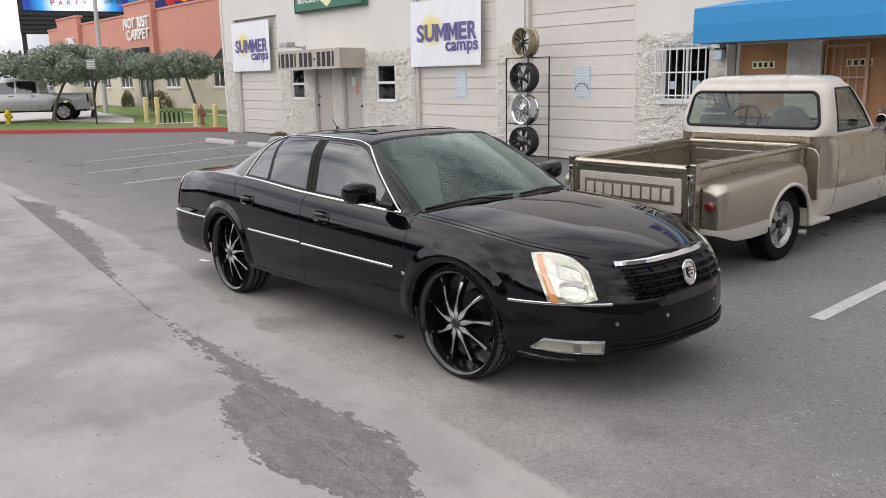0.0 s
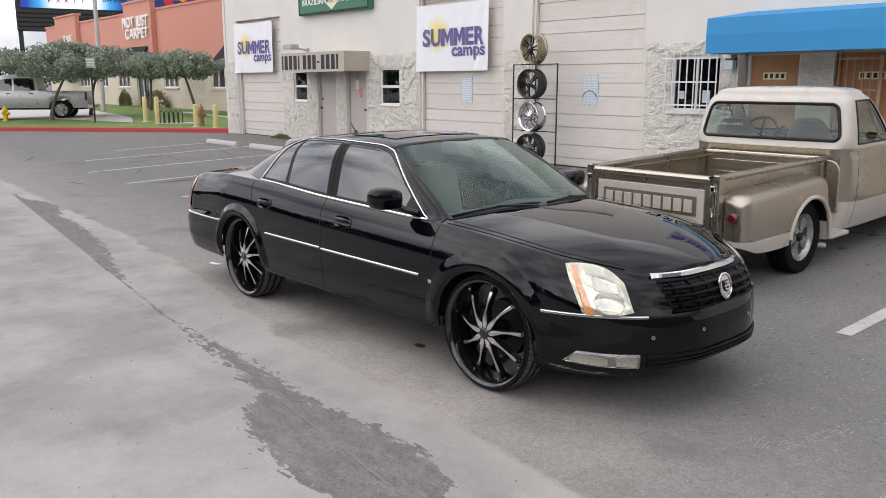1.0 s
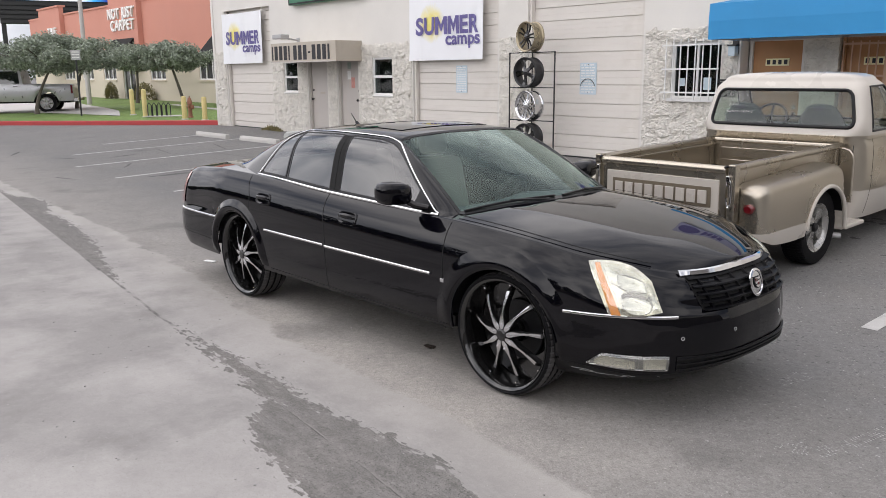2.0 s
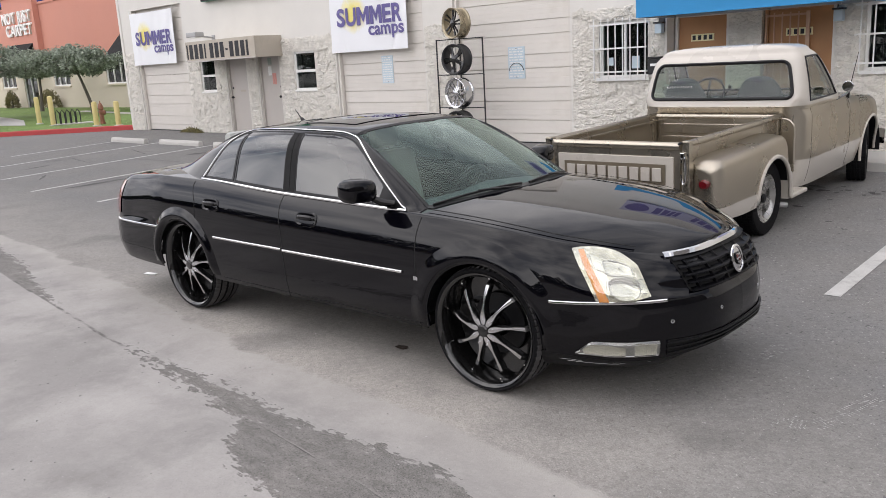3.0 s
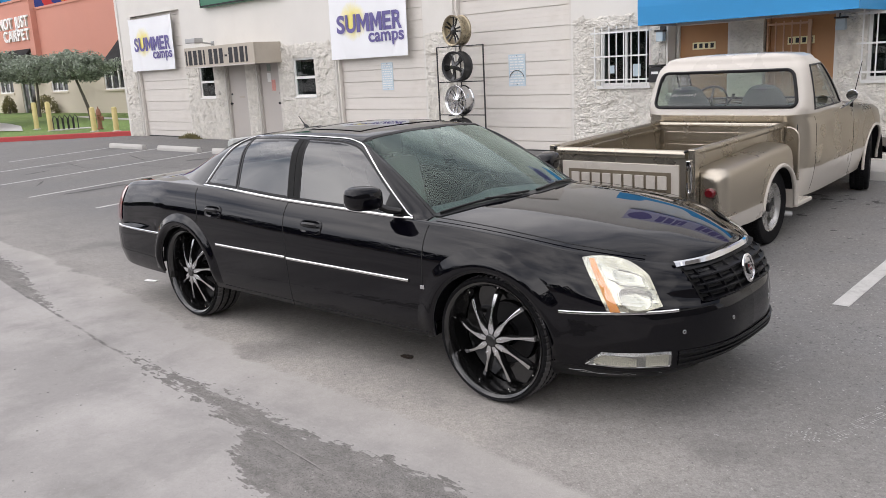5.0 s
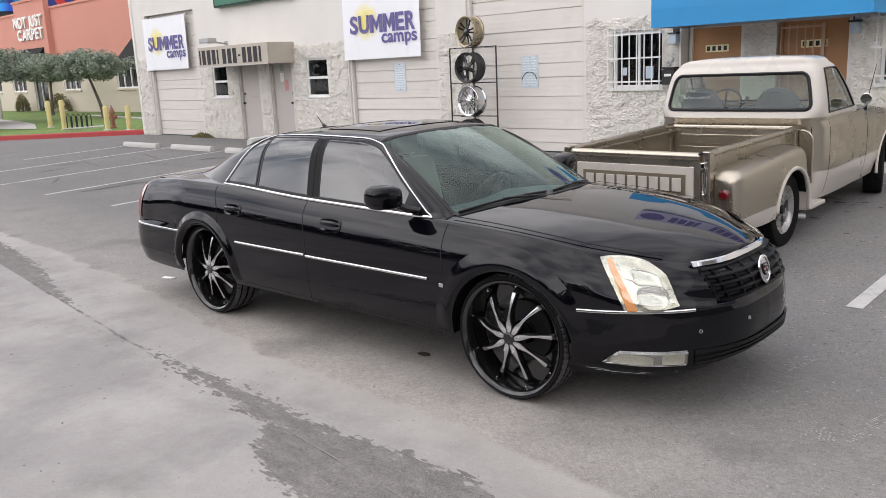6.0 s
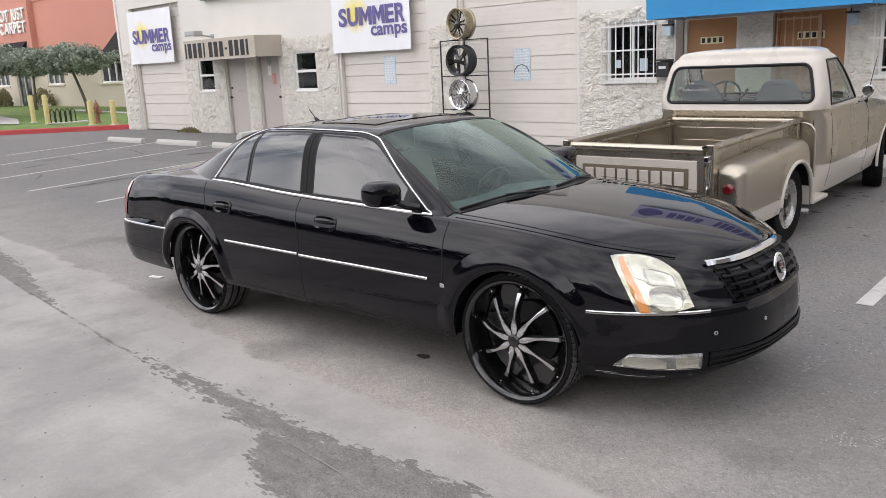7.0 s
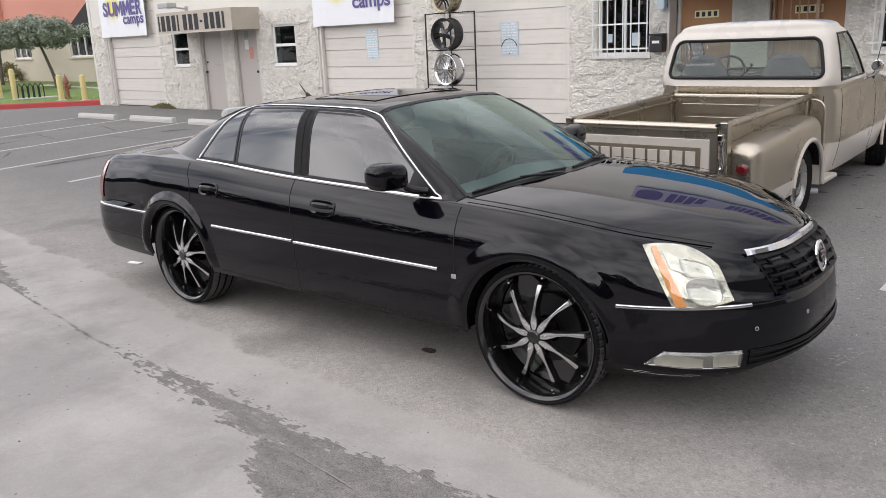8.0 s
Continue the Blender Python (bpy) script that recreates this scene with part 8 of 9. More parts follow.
        grid(bm, rows, closed=True)
        part("backrest", bm, M_SEAT, st, smooth=True)
    wm = pose(1.42, 0.40, 1.17, 0, -58, 0)
    bm = bmesh.new()
    tube(bm, [wm @ Vector((0.20 * math.cos(a), 0.20 * math.sin(a), 0)) for a in np.linspace(0, 2 * math.pi, 33)[:-1]], 0.013, 8, closed=True)
    for a in (0.0, 2.1, 4.2):
        cone(bm, wm @ Vector((0, 0, -0.03)), wm @ Vector((0.2 * math.cos(a), 0.2 * math.sin(a), 0)), 0.018, 0.012, 8)
    cone(bm, wm @ Vector((0, 0, -0.02)), wm @ Vector((0, 0, -0.35)), 0.025, 0.03, 10)
    part("steering_wheel", bm, M_TRIM, tr, smooth=True)
    bm = bmesh.new()
    tube(bm, [(1.48, 0.28, 1.10), (1.40, 0.15, 1.20), (1.36, 0.10, 1.25)], 0.010, 8)
    bmesh.ops.create_uvsphere(bm, u_segments=10, v_segments=8, radius=0.02, matrix=pose(1.36, 0.10, 1.255))
    part("gear_lever", bm, M_TRIM, tr, smooth=True)
    # front bumper, aerial, exhaust, chassis
    bm = bmesh.new()
    grid(bm, [[Vector((x, y, z)) for x, y in [(3.40, -0.93), (3.52, -0.90), (3.60, -0.75), (3.63, 0), (3.60, 0.75), (3.52, 0.90), (3.40, 0.93)]] for z in (0.36, 0.40, 0.50, 0.54)])
    part("front_bumper", bm, M_CHROME, tr, "chrome front bumper", smooth=True)
    bm = bmesh.new()
    cone(bm, (2.25, -0.84, 1.04), (2.22, -0.86, 1.10), 0.02, 0.012, 10)
    cone(bm, (2.22, -0.86, 1.10), (2.36, -0.90, 1.52), 0.005, 0.003, 8)
    part("aerial", bm, M_TRIM, tr)
    bm = bmesh.new()
    tube(bm, [(0.10, -0.62, 0.24), (0.30, -0.70, 0.22), (0.42, -0.90, 0.205)], 0.028, 12)
    part("exhaust_pipe", bm, M_STEEL, tr, smooth=True)
    part("chassis", boxes((-1.1, 3.3, -0.45, -0.36, 0.36, 0.48), (-1.1, 3.3, 0.36, 0.45, 0.36, 0.48), (-0.07, 0.07, -0.70, 0.70, 0.28, 0.42), (2.9, 3.02, -0.70, 0.70, 0.28, 0.42), (1.2, 2.6, -0.30, 0.30, 0.30, 0.52), (2.4, 3.3, -0.55, 0.55, 0.40, 0.90)), M_TRIM, tr)
    first = None
    for x, side in ((0.0, -1), (0.0, 1), (T_FA, -1), (T_FA, 1)):
        m = pose(x, side * (0.775 if x < 1 else 0.765), T_R, 0, 11 + 20 * (side > 0), (0 if side < 0 else 180) + (14 if x > 1 else 0))
        if first is None:
            first = stepside_wheel(m, tr)
        else:
            copy_thing(first, m)
    return tr


M_PANE2 = glass("clear_car_glass", (0.58, 0.66, 0.59), 0.05)
pickup()


# ---- beyond the lot: kerb, lawn, trees, the red shop ----
KERB_A, KERB_B = Vector((-24.9, 12.75)), Vector((-60.0, -7.0))


def kerb():
    d = (KERB_B - KERB_A).normalized()
    n = Vector((d.y, -d.x))
    if n.y < 0:
        n = -n
    length = (KERB_B - KERB_A).length
    bm = bmesh.new()
    rows = []
    for t in np.linspace(0, length, 40):
        p = KERB_A + d * t
        row = []
        for off, h in ((0.0, -0.05), (0.012, 0.13), (0.03, 0.15), (0.16, 0.15), (0.17, 0.08)):
            q = p + n * off
            row.append(Vector((q.x, q.y, ground_z(p.y) + h)))
        rows.append(row)
    grid(bm, rows)
    tagged(part("kerb", bm, M_REDKERB), "red painted concrete kerb along the lawn", "kerb", kind="structure")


kerb()


def lawn_z(y):
    return ground_z(y) + 0.125


def sheet(name, poly, lift, mat, label, n=24):
    """A flat bed over an uneven polygon, as a fan of fine quads."""
    bm = bmesh.new()
    vs = [bm.verts.new((x, y, lawn_z(y) + lift)) for x, y in poly]
    bm.faces.new(vs)
    bmesh.ops.triangulate(bm, faces=bm.faces)
    for _ in range(3):
        bmesh.ops.subdivide_edges(bm, edges=bm.edges, cuts=1, use_grid_fill=True)
    for v in bm.verts:
        v.co.z = lawn_z(v.co.y) + lift
    return tagged(part(name, bm, mat), label, name, kind="structure")


sheet("lawn", [(-25.1, 12.88), (-60.1, -6.82), (-120, -6.82), (-120, 30), (-25.1, 30)], 0.0, M_GRASS, "mown green lawn behind the kerb")
sheet("driveway", [(-31.6, 12.0), (-35.2, 11.4), (-38.6, 10.6), (-46, 5.5), (-118, 5.5), (-118, 16.2), (-50, 16.0), (-43.5, 14.6), (-38.5, 13.9), (-35, 13.2)], 0.012, M_CONCRETE, "pale concrete drive through the lawn")
sheet("footpath", [(-26.5, 15.5), (-40, 17.4), (-40, 17.9), (-26.5, 16.0)], 0.012, M_CONCRETE, "narrow pale footpath through the lawn")


def grass_tufts():
    rnd = random.Random(12)
    co, fa = [], []
    for _ in range(16000):
        x = rnd.uniform(-50, -25.2)
        lo = KERB_A.y + (x - KERB_A.x) * (KERB_B.y - KERB_A.y) / (KERB_B.x - KERB_A.x) + 0.25
        y = rnd.uniform(lo, 19.8)
        if -48 < x < -34 and 0.46 * (x + 34) + 14.4 < y < 14.9 or -42 < x < -26 and 15.3 < y + 0.0 < 15.7 - (x + 26.5) * 0.14 + 0.3:
            continue
        a, h, w = rnd.uniform(0, 6.28), rnd.uniform(0.006, 0.018), 0.016
        z = lawn_z(y)
        k = len(co)
        lx, ly = rnd.gauss(0, 0.07), rnd.gauss(0, 0.07)
        co += [(x - w * math.cos(a), y - w * math.sin(a), z), (x + w * math.cos(a), y + w * math.sin(a), z), (x + lx, y + ly, z + h)]
        fa.append((k, k + 1, k + 2))
    me = bpy.data.meshes.new("grass_blades")
    me.from_pydata(co, [], fa)
    me.materials.append(material("grass_blade", (0.21, 0.31, 0.085), 0.8, bump=0, island=0.25))
    tagged(new("grass_blades", me), "short green grass blades on the lawn", "grass", kind="stuff")


grass_tufts()


def tree(x, y, trunk_h, width, bottom, top, lean, seed, label, leaf=None, count=5200):
    """A leaning trunk with forked limbs and an uneven crown of small leaves."""
    rnd = random.Random(seed)
    z0 = lawn_z(y) - 0.02
    ob = thing("tree", pose(x, y, z0), label, "tree", "lawn trees")
    bm = bmesh.new()
    fork = Vector((lean[0], lean[1], trunk_h))
    rows, n = [], 9
    pts = [Vector((lean[0] * t ** 1.6 + 0.04 * math.sin(5 * t + seed), lean[1] * t ** 1.6, trunk_h * t)) for t in np.linspace(0, 1, 8)]
    for i, p in enumerate(pts):
        r = 0.080 * (1 - 0.35 * i / 7) + 0.035 * max(0, 1 - i * 0.7)
        rows.append([p + Vector((r * math.cos(a), r * math.sin(a), 0)) for a in np.linspace(0, 2 * math.pi, n + 1)[:-1]])
    grid(bm, rows, closed=True)
    part("trunk", bm, M_BARK, ob, smooth=True)
    tips = []
    for k in range(9):
        a = 2 * math.pi * k / 9 + rnd.uniform(-0.3, 0.3)
        reach = width / 2 * rnd.uniform(0.45, 0.8)
        end = Vector((lean[0] + reach * math.cos(a), lean[1] + reach * math.sin(a), lerp(bottom, top, rnd.uniform(0.35, 0.8))))
        mid = (fork + end) / 2 + Vector((0, 0, 0.15))
        bm = bmesh.new()
        q = [fork, lerp(fork, mid, 0.6), mid, lerp(mid, end, 0.6), end]
        rr = [[p + Vector((r * math.cos(b), r * math.sin(b), 0.3 * r * math.sin(b))) for b in np.linspace(0, 2 * math.pi, 7)[:-1]] for p, r in zip(q, (0.06, 0.048, 0.036, 0.022, 0.010))]
        grid(bm, rr, closed=True)
        part("limb", bm, M_BARK, ob, smooth=True)
        tips.append(end)
    # crown: leaves gathered in clumps of uneven size
    co, fa = [], []
    clumps = []
    H = (top - bottom) / 2
    for k in range(90):
        a, r = rnd.uniform(0, 2 * math.pi), math.sqrt(rnd.random())
        u = rnd.uniform(-1, 1)
        q = math.sqrt(max(0, 1 - u * u)) * 0.75 + 0.25 * (1 - abs(u))
        clumps.append((Vector((lean[0] + width / 2 * 0.92 * r * q * math.cos(a), lean[1] + width / 2 * 0.92 * r * q * math.sin(a), (bottom + top) / 2 + H * 0.86 * u)), rnd.uniform(0.18, 0.38) * (width / 5) ** 0.4))
    for k in range(count):
        c, cr = clumps[rnd.randrange(len(clumps))]
        d = Vector((rnd.gauss(0, 1), rnd.gauss(0, 1), rnd.gauss(0, 0.75))).normalized() * cr * rnd.random() ** 0.4
        p = c + d
        s = rnd.uniform(0.04, 0.075)
        e1 = Vector((rnd.gauss(0, 1), rnd.gauss(0, 1), rnd.gauss(0, 0.6))).normalized()
        e2 = e1.orthogonal().normalized()
        e2 = (Matrix.Rotation(rnd.uniform(0, 6.28), 3, e1) @ e2)
        k0 = len(co)
        co += [p - e1 * s, p + e2 * s * 0.45, p + e1 * s, p - e2 * s * 0.45]
        fa.append((k0, k0 + 1, k0 + 2, k0 + 3))
    me = bpy.data.meshes.new("crown")
    me.from_pydata(co, [], fa)
    me.materials.append(leaf or M_LEAF)
    part("crown", me, None, ob)
    return ob


tree(-36.95, 10.5, 1.7, 6.6, 1.75, 3.12, (0.35, 0.5), 3, "broad grey-green lawn tree with a leaning trunk", count=30000)
tree(-39.5, 12.9, 1.7, 5.6, 1.75, 3.1, (0.2, 0.3), 13, "grey-green lawn tree with a rounded crown", count=22000)
tree(-44.0, 17.45, 1.7, 3.8, 1.7, 3.0, (0.0, 0.1), 5, "small grey-green tree before the red shop", count=16000)
tree(-36.0, 16.5, 1.8, 4.4, 1.7, 2.85, (-0.35, -0.3), 8, "grey-green lawn tree with a bent trunk", count=20000)
tree(-33.0, 18.3, 1.8, 2.6, 1.8, 2.95, (0.1, 0.0), 18, "small grey-green tree beside the shops", count=11000)


def shrub(x, y, w, h, leaf, label, seed):
    rnd = random.Random(seed)
    ob = thing("shrub", pose(x, y, lawn_z(y)), label, "shrub", "shrubs")
    co, fa = [], []
    for _ in range(900):
        d = Vector((rnd.gauss(0, 1), rnd.gauss(0, 1), abs(rnd.gauss(0, 1)))).normalized()
        p = Vector((d.x * w / 2, d.y * w / 2, d.z * h)) * rnd.uniform(0.55, 1.0)
        e = (d + Vector((rnd.gauss(0, 0.5), rnd.gauss(0, 0.5), 0.6))).normalized()
        f = e.orthogonal().normalized()
        k = len(co)
        co += [p, p + e * 0.07 + f * 0.02, p + e * 0.16, p + e * 0.07 - f * 0.02]
        fa.append((k, k + 1, k + 2, k + 3))
    me = bpy.data.meshes.new("leaves")
    me.from_pydata(co, [], fa)
    me.materials.append(leaf)
    part("foliage", me, None, ob)
    bm = bmesh.new()
    cone(bm, (0, 0, -0.05), (0, 0, h * 0.5), 0.06, 0.03, 8)
    part("stem", bm, M_BARK, ob)


def weeds(x0, x1, y, n, seed):
    """Ragged weeds at the foot of a wall."""
    rnd = random.Random(seed)
    co, fa = [], []
    for _ in range(n):
        x, yy = rnd.uniform(x0, x1), y - abs(rnd.gauss(0, 0.07))
        h = rnd.uniform(0.04, 0.24) * (1 - 0.8 * abs(2 * (x - x0) / (x1 - x0) - 1))
        e = Vector((rnd.gauss(0, 0.5), rnd.gauss(-0.1, 0.4), 1)).normalized()
        f = e.orthogonal().normalized()
        p, k = Vector((x, yy, ground_z(yy))), len(co)
        co += [p, p + e * h * 0.6 + f * 0.012, p + e * h, p + e * h * 0.6 - f * 0.012]
        fa.append((k, k + 1, k + 2, k + 3))
    me = bpy.data.meshes.new("weeds")
    me.from_pydata(co, [], fa)
    me.materials.append(M_LEAF2)
    tagged(part("weeds", me, None), "ragged weeds at the foot of the stone pier", "weeds", kind="stuff")


weeds(-21.75, -20.65, 12.70, 330, 6)
shrub(-47.7, 19.3, 1.3, 1.0, M_LEAF2, "round yellow-green shrub by the shop wall", 2)
shrub(-53.2, 19.3, 0.75, 1.0, M_LEAF2, "dark upright shrub by the shop wall", 4)


def ballard(x, y, h=1.02):
    """A yellow steel post with a domed cap."""
    ob = thing("bollard", pose(x, y, lawn_z(y) - 0.02), "faded yellow steel bollard in the grass", "bollard", "yellow bollards")
    bm = bmesh.new()
    lathe(bm, [(0.085, 0.0), (0.085, h - 0.06), (0.075, h - 0.025), (0.05, h - 0.006), (0.001, h)], 18, "Z")
    part("post", bm, M_BOLLARD, ob, smooth=True)
    bm = bmesh.new()
    lathe(bm, [(0.14, 0.0), (0.13, 0.03), (0.086, 0.04)], 18, "Z")
    part("footing", bm, M_CONCRETE, ob)


for bx, by, bh in ((-31.9, 12.62, 0.99), (-29.85, 12.3, 1.03), (-27.1, 12.6, 0.80), (-25.95, 12.8, 0.79)):
    ballard(bx, by, bh)


def hydrant(x, y, mat, label, s=1.0, slim=1.0):
    ob = thing("fire_hydrant", pose(x, y, lawn_z(y) - 0.01, 0, 0, 40) @ Matrix.Diagonal((s / slim, s / slim, s, 1)), label, "hydrant", "hydrants")
    bm = bmesh.new()
    lathe(bm, [(0.15, 0.0), (0.15, 0.04), (0.10, 0.05), (0.095, 0.40), (0.125, 0.42), (0.125, 0.46), (0.11, 0.50), (0.08, 0.57), (0.03, 0.61), (0.025, 0.66), (0.001, 0.665)], 24, "Z")
    part("barrel", bm, mat, ob, smooth=True, angle=0.5)
    for d in (-1, 1):
        bm = bmesh.new()
        cone(bm, (0, 0.08 * d, 0.34), (0, 0.17 * d, 0.34), 0.045, 0.045, 14)
        cone(bm, (0, 0.17 * d, 0.34), (0, 0.195 * d, 0.34), 0.055, 0.05, 6)
        part("outlet_cap", bm, mat, ob)
    bm = bmesh.new()
    cone(bm, (0.08, 0, 0.32), (0.17, 0, 0.32), 0.065, 0.065, 16)
    cone(bm, (0.17, 0, 0.32), (0.20, 0, 0.32), 0.075, 0.07, 6)
    part("pumper_cap", bm, mat, ob)


hydrant(-38.6, 9.1, M_HYDRANT, "bright yellow fire hydrant on the lawn edge", 1.0)
hydrant(-27.75, 13.1, M_RUST, "rusty red-brown standpipe between bollards", 1.15, 1.6)


def sign_post(x, y):
    ob = thing("sign_post", pose(x, y, lawn_z(y), 0, 0, 66), "small grey sign on a dark post", "sign post")
    bm = bmesh.new()
    box(bm, -0.03, 0.03, -0.03, 0.03, -0.1, 2.52)
    part("post", bm, M_BLACK, ob)
    part("plate", boxes((-0.17, 0.17, -0.052, -0.032, 2.12, 2.50), bevel=0.004), M_STEEL, ob)
    for z in (2.43, 2.33, 2.23):
        part("text_bar", boxes((-0.13, 0.13, -0.058, -0.053, z - 0.025, z + 0.01)), M_WHITE, ob)


sign_post(-33.5, 11.2)


def lamp_pole(x, y):
    ob = thing("street_lamp", pose(x, y, lawn_z(y)), "tall pale concrete lamp pole on the lawn", "street lamp")
    bm = bmesh.new()
    cone(bm, (0, 0, -0.1), (0, 0, 9.5), 0.125, 0.085, 16)
    part("pole", bm, M_CONCRETE, ob, smooth=True)
    bm = bmesh.new()
    tube(bm, [(0, 0, 9.3), (0.8, -0.4, 9.6), (1.6, -0.8, 9.65)], 0.05, 8)
    part("arm", bm, M_STEEL, ob)
    part("lamp_head", boxes((1.3, 2.0, -1.0, -0.7, 9.55, 9.7), bevel=0.03), M_STEEL, ob)


lamp_pole(-44.5, 15.1)


def bench():
    ob = thing("bike_rack", pose(-29.5, 12.72, lawn_z(12.72), 0, 0, 70), "low dark metal rack on a concrete pad", "rack")
    part("pad", boxes((-0.5, 0.75, -0.3, 0.3, 0.0, 0.03)), M_CONCRETE, ob)
    for k in range(5):
        x = lerp(-0.42, 0.24, k / 4)
        bm = bmesh.new()
        tube(bm, [(x, 0, 0.02), (x, 0, 0.4), (x + 0.06, 0, 0.5), (x + 0.13, 0, 0.4), (x + 0.13, 0, 0.02)], 0.018, 8)
        part("hoop", bm, M_BLACK, ob)


bench()

# ---- the red shop ----
RY, RX0, RX1 = 20.0, -72.0, -36.0


def far_shop():
    """A long stucco shop: cream below, terracotta above, with raised piers."""
    ob = thing("carpet_shop", pose(0, 0, 0), "terracotta and cream stucco shop with raised piers", "shop")
    g = 0.2
    wins = [(-41.8, -39.5), (-48.4, -46.2), (-56.3, -54.0), (-60.6, -58.3), (-64.6, -62.2)]
    doors = [(-52.8, -50.8)]
    holes = [(a, b, 1.55, 2.75) for a, b in wins] + [(a, b, g, 2.7) for a, b in doors]
    part("lower_wall", wall_with_openings(RX0, RX1, -0.2, 2.95, RY, 0.3, holes), M_CREAM, ob, "cream stucco lower wall")
    part("upper_wall", boxes((RX0, RX1, RY - 0.04, RY + 0.3, 2.952, 6.05)), M_TERRA, ob, "terracotta stucco upper wall")
    part("parapet_cap", boxes((RX0 - 0.05, RX1 + 0.05, RY - 0.10, RY + 0.36, 6.052, 6.17)), M_TERRA, ob)
    part("side_wall", boxes((RX1 - 0.3, RX1 - 0.001, RY + 0.301, RY + 16, -0.2, 6.05)), M_CREAM, ob)
    part("side_wall", boxes((RX0 + 0.001, RX0 + 0.3, RY + 0.301, RY + 16, -0.2, 6.05)), M_CREAM, ob)
    part("rear_wall", boxes((RX0, RX1, RY + 16.002, RY + 16.3, -0.2, 6.05)), M_CREAM, ob)
    part("roof", boxes((RX0 + 0.31, RX1 - 0.31, RY + 0.31, RY + 15.99, 5.5, 5.7)), M_CREAM, ob)
    for a, b in ((-53.4, -48.9), (-68.3, -63.3)):
        part("pier", boxes((a, b, RY - 0.35, RY - 0.045, 2.6, 6.62)), M_TERRA, ob, "raised terracotta pier")
        part("pier_cap", boxes((a - 0.06, b + 0.06, RY - 0.42, RY + 0.1, 6.622, 6.74)), M_TERRA, ob)
    for a, b in wins:
        w = new("window")
        w.parent, w.matrix_local = ob, pose((a + b) / 2, RY, 1.55)
        h, t = (b - a) / 2, 1.2
        part("pane", boxes((-h, h, 0.12, 0.13, 0, t)), M_GLOSSBLK, w)
        part("frame", boxes((-h, -h + 0.07, 0.05, 0.11, 0, t), (h - 0.07, h, 0.05, 0.11, 0, t), (-h + 0.07, h - 0.07, 0.05, 0.11, t - 0.07, t), (-h + 0.07, h - 0.07, 0.05, 0.11, 0, 0.07), (-h / 3 - 0.035, -h / 3 + 0.035, 0.05, 0.11, 0.07, t - 0.07), (h / 3 - 0.035, h / 3 + 0.035, 0.05, 0.11, 0.07, t - 0.07)), M_WHITE, w)
        part("sill", boxes((-h - 0.08, h + 0.08, -0.08, 0.05, -0.08, -0.003)), M_CREAM, w)
    for a, b in doors:
        d = new("door")
        d.parent, d.matrix_local = ob, pose((a + b) / 2, RY, g)
        h = (b - a) / 2
        part("pane", boxes((-h, h, 0.12, 0.13, 0, 2.5)), M_GLOSSBLK, d)
        part("frame", boxes((-h, -h + 0.08, 0.05, 0.11, 0, 2.5), (h - 0.08, h, 0.05, 0.11, 0, 2.5), (-0.05, 0.05, 0.05, 0.11, 0, 2.5), (-h + 0.08, h - 0.08, 0.05, 0.11, 2.4, 2.5)), M_WHITE, d)
    # wedge awnings
    for a, b in ((-53.0, -49.6), (-38.7, -36.2), (-67, -64)):
        bm = bmesh.new()
        prof = ((RY - 0.36, 4.0), (RY - 1.5, 2.75), (RY - 1.5, 2.55), (RY - 0.36, 2.55))
        vs = grid(bm, [[Vector((x, y, z)) for y, z in prof] for x in (a, b)])
        for r in vs:
            bm.faces.new(r)
        part("awning", bm, M_GAP, ob, "black wedge awning")
    for text, x, z, size, wd in (("NOT JUST", -51.45, 5.47, 0.86, 4.0), ("CARPET", -51.3, 4.76, 0.86, 3.5), ("TILE", -65.2, 4.98, 0.62, 1.9)):
        for me, wx in letters_of(text, size, wd):
            o = part("letter", me, M_WHITE, ob, "white block letter")
            o.location = (x + wx, RY - 0.40, z)
    return ob


def letters_of(text, size, width):
    """Each letter of a word as a mesh of its own, with its place."""
    full = words(text, size, 0.05, 0.02)
    xs = [v.co.x for v in full.vertices]
    k = width / (max(xs) - min(xs))
    out, x = [], -width / 2
    adv = {}
    for ch in text:
        if ch == " ":
            x += 0.32 * size * k * 0.9
            continue
        me = words(ch, size, 0.05, 0.02, "LEFT")
        me.transform(Matrix.Diagonal((k, 1, 1, 1)))
        lo, hi = min(v.co.x for v in me.vertices), max(v.co.x for v in me.vertices)
        me.transform(Matrix.Translation((-lo, 0, 0)))
        out.append((me, x))
        x += hi - lo + 0.07 * size * k
    return out


far_shop()


